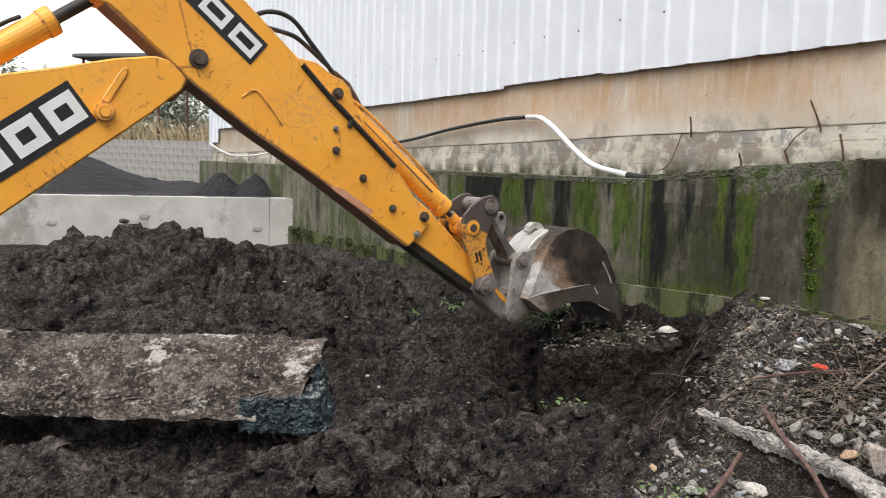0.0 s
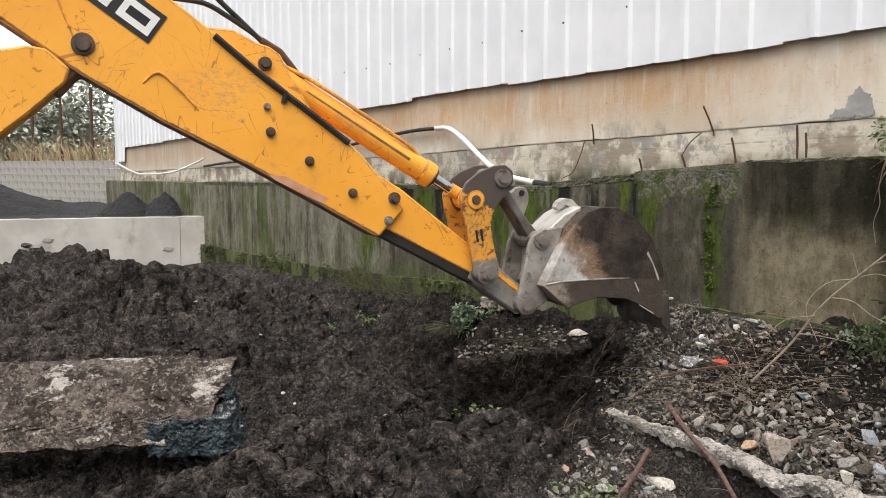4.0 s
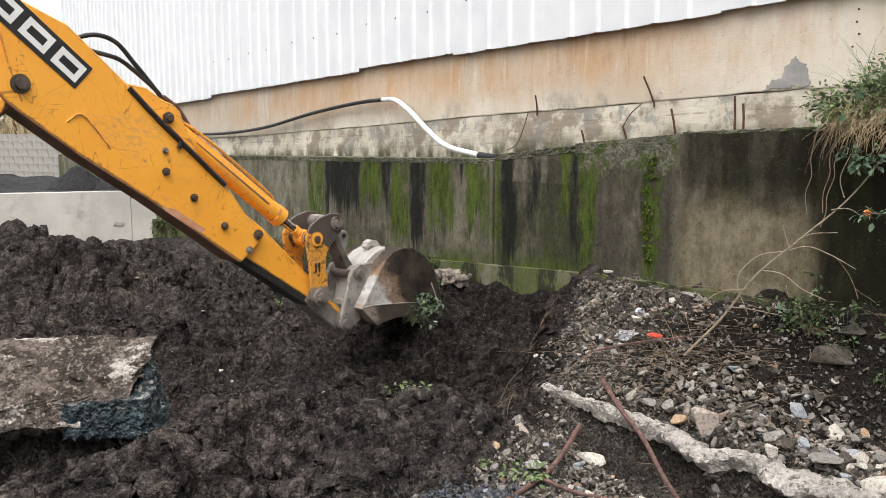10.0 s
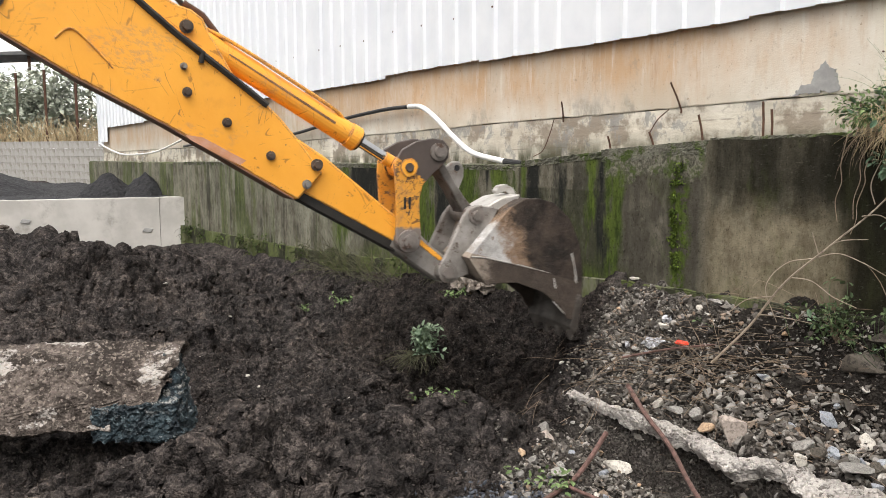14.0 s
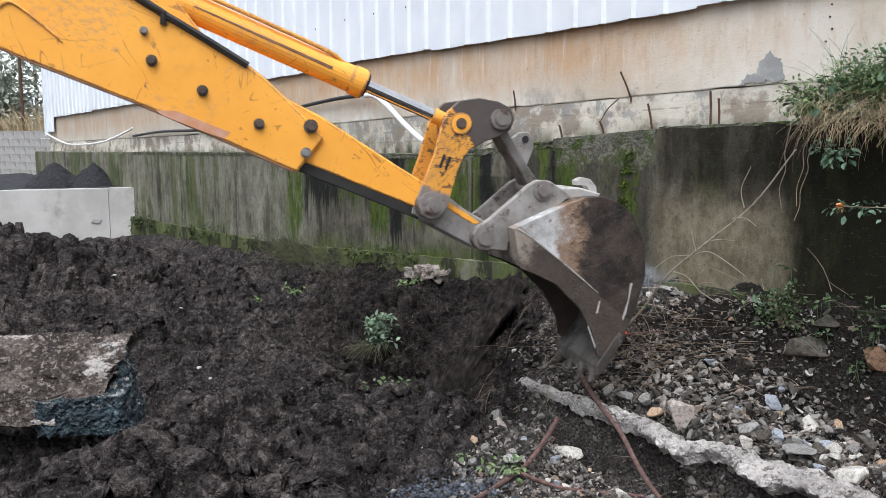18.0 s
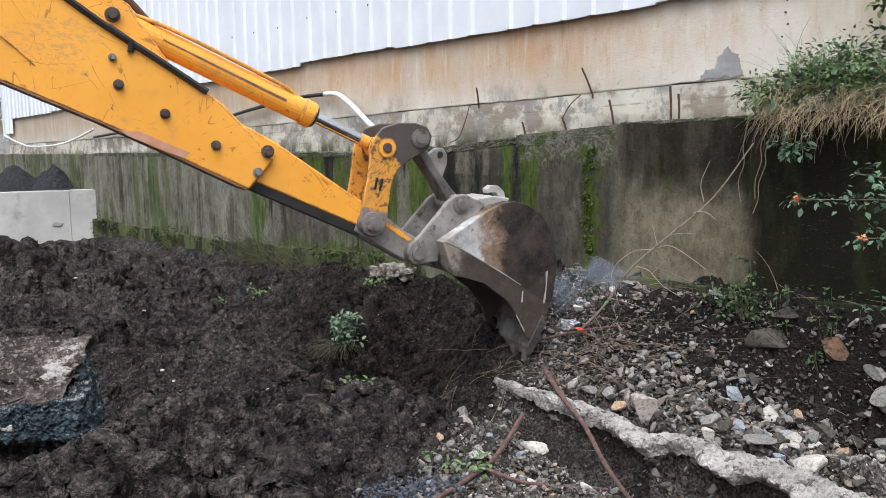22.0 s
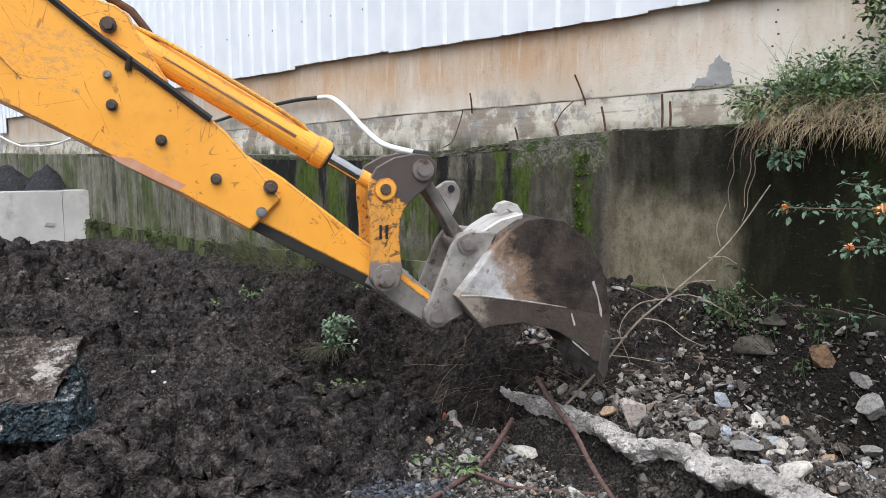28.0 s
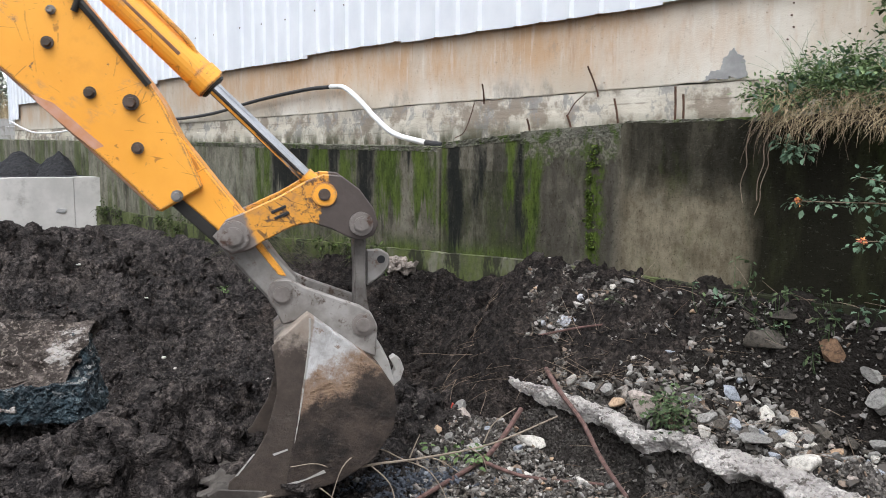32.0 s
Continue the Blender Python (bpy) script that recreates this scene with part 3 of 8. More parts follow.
def mat_bucket():
    """Scoured pale steel by the hangers, a rusty band, then caked soil."""
    m = Mat("muddy_bucket_steel", 0.62, 0.1)
    x, z = m.axis(0), m.axis(2)
    c = m.mix(m.step(m.noise(6, 6, 0.7), 0.35, 0.65), (0.30, 0.285, 0.27), (0.52, 0.51, 0.50))
    c = m.mix(m.step(m.noise(3, 5, 0.7, (3, 1, 0.7)), 0.52, 0.64, 0, 0.8), c, (0.62, 0.62, 0.62))
    c = m.mix(m.step(m.noise(16, 6, 0.75, None, (3, 1, 2)), 0.56, 0.64, 0, 0.85), c, (0.20, 0.125, 0.08))
    n = m.math("ADD", m.math("MULTIPLY", m.math("SUBTRACT", m.noise(4.5, 6, 0.75), 0.5), 0.55), m.math("MULTIPLY", m.math("SUBTRACT", m.noise(22, 5, 0.75), 0.5), 0.18))
    g = m.math("ADD", m.math("SUBTRACT", m.math("MULTIPLY", x, 0.74), m.math("MULTIPLY", z, 0.675)), n)
    mud = m.mix(m.step(m.noise(7, 6, 0.75), 0.35, 0.68), (0.015, 0.0115, 0.0096), (0.064, 0.047, 0.037))
    mud = m.mix(m.step(m.noise(26, 5, 0.7, None, (1, 6, 2)), 0.58, 0.68, 0, 0.5), mud, (0.10, 0.078, 0.062))
    rust = m.mix(m.noise(16, 5, 0.7), (0.11, 0.062, 0.035), (0.34, 0.21, 0.12))
    c = m.mix(m.step(g, 0.36, 0.50, 0, 0.9), c, rust)
    c = m.mix(m.step(g, 0.50, 0.62), c, mud)
    # below the weld line
    u = m.math("ADD", m.math("ADD", x, m.math("MULTIPLY", z, 0.217)), m.math("MULTIPLY", m.math("SUBTRACT", m.noise(9, 5), 0.5), 0.03))
    skirt = m.mix(m.step(m.math("ADD", z, m.math("MULTIPLY", n, 0.7)), -0.16, -0.26), m.mix(m.noise(12, 6, 0.7), (0.17, 0.12, 0.085), (0.42, 0.37, 0.32)), m.mix(m.noise(13, 6, 0.7), (0.022, 0.0175, 0.0148), (0.105, 0.080, 0.064)))
    c = m.mix(m.step(u, 0.185, 0.175), c, skirt)
    m.bump(m.math("ADD", m.math("MULTIPLY", m.noise(40, 6, 0.7), 0.5), m.math("MULTIPLY", m.step(g, 0.48, 0.58), m.math("ADD", m.noise(10, 6, 0.7), 0.6))), 0.012, 0.9)
    return m.done(c, m.step(m.noise(6, 4), 0.3, 0.7, 0.5, 0.9))


def mat_steel(name, a, b, rust, metal=0.35, rough=0.55, mud=None):
    m = Mat(name, rough, metal)
    c = m.mix(m.step(m.noise(5, 6), 0.35, 0.7), a, b)
    c = m.mix(m.step(m.noise(11, 6, 0.7, None, (3, 1, 2)), 0.54, 0.66), c, rust)
    if mud:
        x, z = m.axis(0), m.axis(2)
        g = m.math("ADD", m.math("MULTIPLY", x, mud[0]), m.math("MULTIPLY", z, mud[1]))
        g = m.math("ADD", g, m.math("ADD", m.math("MULTIPLY", m.noise(4, 6, 0.75), 0.5), m.math("MULTIPLY", m.noise(22, 5, 0.7), 0.2)))
        c = m.mix(m.step(g, mud[2] - 0.12, mud[2] - 0.05), c, m.mix(m.noise(14, 5), (0.11, 0.065, 0.04), (0.28, 0.17, 0.10)))
        c = m.mix(m.step(g, mud[2], mud[2] + 0.08), c, m.mix(m.noise(30, 5), (0.016, 0.0125, 0.010), (0.06, 0.045, 0.035)))
    m.bump(m.noise(30, 6), 0.004, 0.6)
    return m.done(c, m.step(m.noise(6, 4), 0.3, 0.7, rough * 0.75, min(1, rough * 1.35)))


def mat_lever():
    """Orange paint below, bare dark steel at the head."""
    m = Mat("half_painted_lever", 0.5)
    x, z = m.axis(0), m.axis(2)
    g = m.math("ADD", m.math("SUBTRACT", x, m.math("MULTIPLY", z, 0.75)), m.math("MULTIPLY", m.math("SUBTRACT", m.noise(9, 6, 0.75), 0.5), 0.22))
    c = m.mix(m.step(m.noise(8, 6, 0.7), 0.5, 0.66), (0.68, 0.31, 0.045), (0.46, 0.22, 0.07))
    c = m.mix(m.step(m.noise(20, 6, 0.75), 0.54, 0.60, 0, 0.9), c, (0.10, 0.06, 0.04))
    c = m.mix(m.step(m.noise(5, 6, 0.75, None, (3, 0, 1)), 0.60, 0.66, 0, 0.85), c, (0.22, 0.15, 0.12))
    t = m.math("MULTIPLY", m.math("MAXIMUM", m.scratches(30, 4, 12, 0.006, 3), m.scratches(75, 5, 14, 0.006, 5)), m.step(m.noise(5, 5, 0.7, None, (6, 2, 2)), 0.44, 0.54))
    c = m.mix(m.math("MULTIPLY", t, 0.8), c, (0.08, 0.045, 0.03))
    c = m.mix(m.step(g, 0.50, 0.52), c, m.mix(m.noise(8, 5), (0.045, 0.036, 0.033), (0.11, 0.088, 0.078)))
    c = m.mix(m.step(m.math("ADD", x, m.math("MULTIPLY", m.noise(16, 5), 0.05)), 0.13, 0.10), c, (0.20, 0.165, 0.145))
    m.bump(m.noise(30, 5), 0.003, 0.5)
    return m.done(c)


SOIL = mat_soil()
GROUND_CLOD = mat_clod("soil_crust_clod", (0.018, 0.0162, 0.0155), (0.115, 0.0990, 0.0900), 0.95, 45)
# carries the fresh-soil and pit-shade darkening all over
DUG = mat_soil("dug_soil", False)
CLOD = mat_clod("soil_clod", (0.011, 0.0092, 0.0082), (0.082, 0.067, 0.058))
LEDGE, FOOTM = mat_ledge(), mat_foot()
GRAVEL = mat_gravel()
SLAG = mat_clod("blue_grey_chippings", (0.03, 0.033, 0.042), (0.10, 0.11, 0.13), 0.6, 20)
WALL, PLASTER, BEAM = mat_wall(), mat_plaster(), mat_beam()
PALE = mat_plain("pale_concrete", (0.40, 0.385, 0.36), (0.54, 0.52, 0.49), 0.85, 0, 1.5, 0.006, 0.3, (0.28, 0.265, 0.24))
SHEET = mat_plain("white_painted_sheet", (0.71, 0.74, 0.785), (0.78, 0.805, 0.84), 0.4, 0, 2, 0.001, 0.5)
MORTAR = mat_plain("grey_mortar", (0.27, 0.268, 0.265), (0.38, 0.375, 0.365), 0.95, 0, 9, 0.002, 0.2)
BLOCKS = mat_plain("grey_blockwork", (0.32, 0.31, 0.29), (0.44, 0.43, 0.41), 0.9, 0, 2, 0.01, 0.3, (0.22, 0.20, 0.17))
COAL = mat_plain("black_grit", (0.007, 0.007, 0.008), (0.026, 0.026, 0.029), 0.75, 0, 20, 0.02, 0.3)
PAINT = mat_paint()
DARK = mat_plain("black_grease", (0.012, 0.011, 0.010), (0.03, 0.027, 0.024), 0.55, 0, 8)
STEEL = mat_steel("bare_steel", (0.20, 0.185, 0.17), (0.33, 0.31, 0.29), (0.15, 0.10, 0.075), 0.25, 0.6)
PINM = mat_steel("worn_pin", (0.16, 0.14, 0.125), (0.30, 0.27, 0.25), (0.10, 0.06, 0.045), 0.4, 0.5)
BOLT = mat_steel("dark_bolt", (0.07, 0.055, 0.045), (0.16, 0.12, 0.10), (0.10, 0.05, 0.03), 0.4, 0.5)
BOLTG = mat_steel("grey_bolt", (0.22, 0.21, 0.20), (0.34, 0.33, 0.32), (0.13, 0.09, 0.06), 0.4, 0.45)
LINKM = mat_steel("muddy_link_steel", (0.17, 0.155, 0.14), (0.34, 0.32, 0.30), (0.075, 0.05, 0.036), 0.2, 0.65)
LINKD = mat_steel("dark_muddy_link", (0.085, 0.076, 0.068), (0.20, 0.185, 0.17), (0.05, 0.036, 0.028), 0.2, 0.65)
LEVER = mat_lever()
BUCKET = mat_bucket()
BARE = mat_steel("rubbed_edge", (0.42, 0.40, 0.37), (0.56, 0.54, 0.52), (0.24, 0.20, 0.17), 0.3, 0.45)
CHROME = mat_plain("chrome_rod", (0.55, 0.55, 0.56), (0.68, 0.68, 0.69), 0.12, 1.0, 6, 0.0005)
RUBBER = mat_plain("black_rubber", (0.012, 0.012, 0.013), (0.03, 0.03, 0.031), 0.5, 0, 12)
BLACK = mat_plain("black_decal", (0.014, 0.014, 0.016), (0.024, 0.024, 0.026), 0.45, 0, 9, 0.0006)
WHITE = mat_plain("white_decal", (0.72, 0.72, 0.72), (0.80, 0.80, 0.79), 0.45, 0, 9, 0.0006)
PIPE = mat_plain("white_plastic_pipe", (0.74, 0.74, 0.73), (0.82, 0.82, 0.81), 0.35, 0, 10, 0.001, 0.5, (0.55, 0.54, 0.50))
RUST = mat_plain("rusty_bar", (0.06, 0.032, 0.022), (0.12, 0.06, 0.038), 0.9, 0, 30, 0.004)
OLDBEAM = mat_oldbeam()
TAR = mat_tar()
LEAF = mat_clod("green_leaf", (0.075, 0.118, 0.045), (0.20, 0.27, 0.12), 0.7, 20)
LEAFB = mat_clod("blue_green_leaf", (0.065, 0.115, 0.07), (0.17, 0.25, 0.165), 0.65, 20)
STRAW = mat_clod("dry_grass", (0.30, 0.225, 0.13), (0.52, 0.43, 0.28), 0.85, 30)
TWIG = mat_clod("dry_twig", (0.13, 0.095, 0.068), (0.30, 0.235, 0.175), 0.85, 30)
BARK = mat_plain("red_brown_bark", (0.075, 0.042, 0.036), (0.16, 0.092, 0.078), 0.85, 0, 30, 0.004)
RED = mat_plain("red_plastic", (0.62, 0.05, 0.025), (0.75, 0.075, 0.035), 0.5, 0, 10)
ASH = mat_plain("white_ash", (0.20, 0.20, 0.21), (0.55, 0.56, 0.59), 0.9, 0, 18, 0.01, 0.2, (0.06, 0.055, 0.055))
TOOTH = mat_steel("muddy_edge_steel", (0.045, 0.038, 0.033), (0.14, 0.125, 0.11), (0.022, 0.017, 0.014), 0.15, 0.7)
PINK = mat_plain("flower_petal", (0.75, 0.16, 0.22), (0.85, 0.50, 0.10), 0.6, 0, 40)
S_GREY = mat_stone("grey_stone", (0.22, 0.21, 0.195), (0.36, 0.345, 0.32))
S_PALE = mat_stone("pale_stone", (0.46, 0.43, 0.38), (0.62, 0.585, 0.53))
S_TAN = mat_stone("tan_stone", (0.36, 0.24, 0.15), (0.50, 0.36, 0.24))
S_BLUE = mat_stone("blue_grey_stone", (0.26, 0.28, 0.31), (0.38, 0.40, 0.44))
S_OCHRE = mat_stone("ochre_stone", (0.11, 0.062, 0.036), (0.20, 0.12, 0.068))
S_DARKBROWN = mat_stone("dark_brown_stone", (0.043, 0.036, 0.029), (0.108, 0.094, 0.076))


# ---- builders ----
def part(name, bm, material, parent=None, label="", smooth=False):
    """Links a bmesh, or a list of vertices and faces, as one mesh object under its parent."""
    me = bpy.data.meshes.new(name)
    if isinstance(bm, tuple):
        me.from_pydata([tuple(v) for v in bm[0]], [], bm[1])
    else:
        bm.to_mesh(me)
        bm.free()
    me.materials.append(material)
    if smooth:
        me.polygons.foreach_set("use_smooth", [True] * len(me.polygons))
    ob = new(name, me)
    ob.parent = parent
    return tagged(ob, label)


def thing(name, label, category, m=None, group="", kind=""):
    ob = new(name)
    ob.empty_display_size = 0.1
    if m is not None:
        ob.matrix_basis = m
    return tagged(ob, label, category, group, kind)


def prism(poly, y0, y1, bevel=0.0):
    """A plate: the outline poly in x and z, from y0 to y1."""
    bm = bmesh.new()
    a = [bm.verts.new((x, y0, z)) for x, z in poly]
    b = [bm.verts.new((x, y1, z)) for x, z in poly]
    bm.faces.new(a)
    bm.faces.new(b[::-1])
    for i in range(len(a)):
        j = (i + 1) % len(a)
        bm.faces.new((a[j], a[i], b[i], b[j]))
    bmesh.ops.recalc_face_normals(bm, faces=bm.faces)
    if bevel:
        bmesh.ops.bevel(bm, geom=bm.edges[:], offset=bevel, segments=1, affect="EDGES", clamp_overlap=True)
    return bm


def join(*bms):
    out = bmesh.new()
    for b in bms:
        me = bpy.data.meshes.new("tmp")
        b.to_mesh(me)
        b.free()
        out.from_mesh(me)
        bpy.data.meshes.remove(me)
    return out


def rod(a, b, r0, r1=None, n=16, bevel=0.0):
    """A round bar from a to b."""
    a, b = Vector(a), Vector(b)
    bm = bmesh.new()
    d = b - a
    m = Matrix.Translation((a + b) / 2) @ d.to_track_quat("Z", "Y").to_matrix().to_4x4()
    bmesh.ops.create_cone(bm, cap_ends=True, segments=n, radius1=r0, radius2=r0 if r1 is None else r1, depth=d.length, matrix=m)
    if bevel:
        bmesh.ops.bevel(bm, geom=[e for e in bm.edges if len(e.link_faces) == 2 and abs(e.calc_face_angle(0)) > 1.0], offset=bevel, segments=2, affect="EDGES", clamp_overlap=True)
    return bm


def tube(points, r, n=8, taper=1.0):
    """Vertices and faces of a hose or stem along points."""
    pts = [Vector(p) for p in points]
    vs, fs = [], []
    up = Vector((0.3, 0.2, 1)).normalized()
    for i, p in enumerate(pts):
        d = (pts[min(i + 1, len(pts) - 1)] - pts[max(i - 1, 0)]).normalized()
        u = d.cross(up)
        u = u.normalized() if u.length > 1e-4 else Vector((1, 0, 0))
        w = d.cross(u)
        k = r * (1 + (taper - 1) * i / max(1, len(pts) - 1))
        for j in range(n):
            a = 2 * math.pi * j / n
            vs.append(p + (u * math.cos(a) + w * math.sin(a)) * k)
    for i in range(len(pts) - 1):
        for j in range(n):
            q = (j + 1) % n
            fs.append((i * n + j, i * n + q, (i + 1) * n + q, (i + 1) * n + j))
    fs += [tuple(range(n - 1, -1, -1)), tuple(range((len(pts) - 1) * n, len(pts) * n))]
    return vs, fs


def curve(points, steps=6):
    """A smooth line through points."""
    p = [Vector(q) for q in points]
    p = [p[0] * 2 - p[1], *p, p[-1] * 2 - p[-2]]
    out = []
    for i in range(1, len(p) - 2):
        for k in range(steps):
            t = k / steps
            out.append(0.5 * (2 * p[i] + (p[i + 1] - p[i - 1]) * t + (2 * p[i - 1] - 5 * p[i] + 4 * p[i + 1] - p[i + 2]) * t * t + (3 * p[i] - p[i - 1] - 3 * p[i + 1] + p[i + 2]) * t ** 3))
    return out + [p[-2]]


def merge(pieces):
    vs, fs = [], []
    for v, f in pieces:
        k = len(vs)
        vs += [tuple(q) for q in v]
        fs += [tuple(i + k for i in g) for g in f]
    return vs, fs


def hash2(i, j, seed):
    h = (i.astype(np.int64) * 374761393 + j.astype(np.int64) * 668265263 + seed * 1442695041) & 0x7FFFFFFF
    h = ((h ^ (h >> 13)) * 1274126177) & 0x7FFFFFFF
    return ((h ^ (h >> 16)) & 0xFFFF) / 65535.0


def vnoise(x, y, seed=0):
    i, j = np.floor(x), np.floor(y)
    u, v = x - i, y - j
    u, v = u * u * (3 - 2 * u), v * v * (3 - 2 * v)
    a, b, c, d = hash2(i, j, seed), hash2(i + 1, j, seed), hash2(i, j + 1, seed), hash2(i + 1, j + 1, seed)
    return (a * (1 - u) + b * u) * (1 - v) + (c * (1 - u) + d * u) * v


def fbm(x, y, octaves, seed=0, gain=0.5):
    s, a = 0, 1.0
    for k in range(octaves):
        s = s + a * (vnoise(x * 2 ** k + 17 * k, y * 2 ** k - 9 * k, seed + k) - 0.5)
        a *= gain
    return s


def vnoise3(x, y, z, seed=0):
    i, j, k = np.floor(x), np.floor(y), np.floor(z)
    u, v, w = x - i, y - j, z - k
    u, v, w = u * u * (3 - 2 * u), v * v * (3 - 2 * v), w * w * (3 - 2 * w)
    out = 0
    for c in (0, 1):
        h = lambda a, b: hash2(i + a, j + b + (k + c) * 7919, seed)
        f = (h(0, 0) * (1 - u) + h(1, 0) * u) * (1 - v) + (h(0, 1) * (1 - u) + h(1, 1) * u) * v
        out = out + f * (w if c else 1 - w)
    return out


def lumpy(x, y, z, size, seed):
    """Round-backed crumbs parted by sharp creases, 0 in the creases to about 1."""
    a, b = math.cos(seed), math.sin(seed)
    p, q, r = (x * a - y * b) / size, (x * b * 0.8 + y * a * 0.8 + z * 0.6) / size, (z * 0.8 - (x * b + y * a) * 0.6) / size
    w = 0.3 * (vnoise3(p * 1.7, q * 1.7, r * 1.7, seed + 3) - 0.5)
    n = 0.62 * vnoise3(p + w, q - w, r + w, seed) + 0.38 * vnoise3(p * 1.9 + 7 - w, q * 1.9 + w, r * 1.9, seed + 1)
    return np.minimum(np.abs(n - 0.5) * 4.6, 1.3)


def crumbs(x, y, size, seed, fill=0.8):
    """Heaped crumbs: round-backed lumps of many sizes lying side by side, with deep joints."""
    ca, sa = math.cos(seed * 0.7), math.sin(seed * 0.7)
    gx, gy = (x * ca - y * sa) / size, (x * sa + y * ca) / size
    i, j = np.floor(gx), np.floor(gy)
    top = np.zeros_like(gx)
    for a in (-1, 0, 1):
        for b in (-1, 0, 1):
            p, q = i + a, j + b
            r = 0.22 + 0.46 * hash2(p, q, seed + 9)
            px, py = gx - p - hash2(p, q, seed), gy - q - hash2(p, q, seed + 5)
            k = 0.75 + 0.5 * hash2(p, q, seed + 13)
            d = (px * k) ** 2 + (py / k) ** 2
            t = np.sqrt(np.clip(1 - d / (r * r), 0, 1)) * r * (hash2(p, q, seed + 21) < fill)
            t = t + (hash2(p, q, seed + 17) - 0.5) * 0.5 * px * (t > 0)
            top = np.maximum(top, t)
    return top * 1.6


def sstep(a, b, x):
    t = np.clip((x - a) / (b - a), 0, 1)
    return t * t * (3 - 2 * t)


# ---- the lie of the land ----
WX, WY = (0.483, -0.876), (0.876, 0.483)  # along the retaining wall towards the viewer, and into it
WALL_POSE = pose(0, 0, 0, 0, 0, math.degrees(math.atan2(WX[1], WX[0])))


def toe(s):
    return np.interp(s, [-26, -16.5, -15, -13, -10.7, -8.4, -7.3, -6.6, -6.1, -5.7, -4.5, -3.5, -2, 4], [-0.6, -0.42, -0.22, -0.22, -0.17, 0.02, 0.10, 0.11, 0.10, 0.12, 0.24, 0.38, 0.45, 0.4])


def rubble_edge(y):
    return np.maximum(1.69 + (y - 6.0) * 0.55, 1.69 + (y - 6.0) * 0.71)


def hollow(s, n):
    """1 in the washed-out hollow along the front of the broken kerb."""
    lo = np.interp(s, [-4.4, -3.6, -3.0, -2.4, -1.0], [4.40, 4.24, 4.05, 3.97, 3.92])
    return sstep(lo - 0.06, lo + 0.05, n) * sstep(4.53, 4.47, n) * sstep(-4.2, -3.8, s)


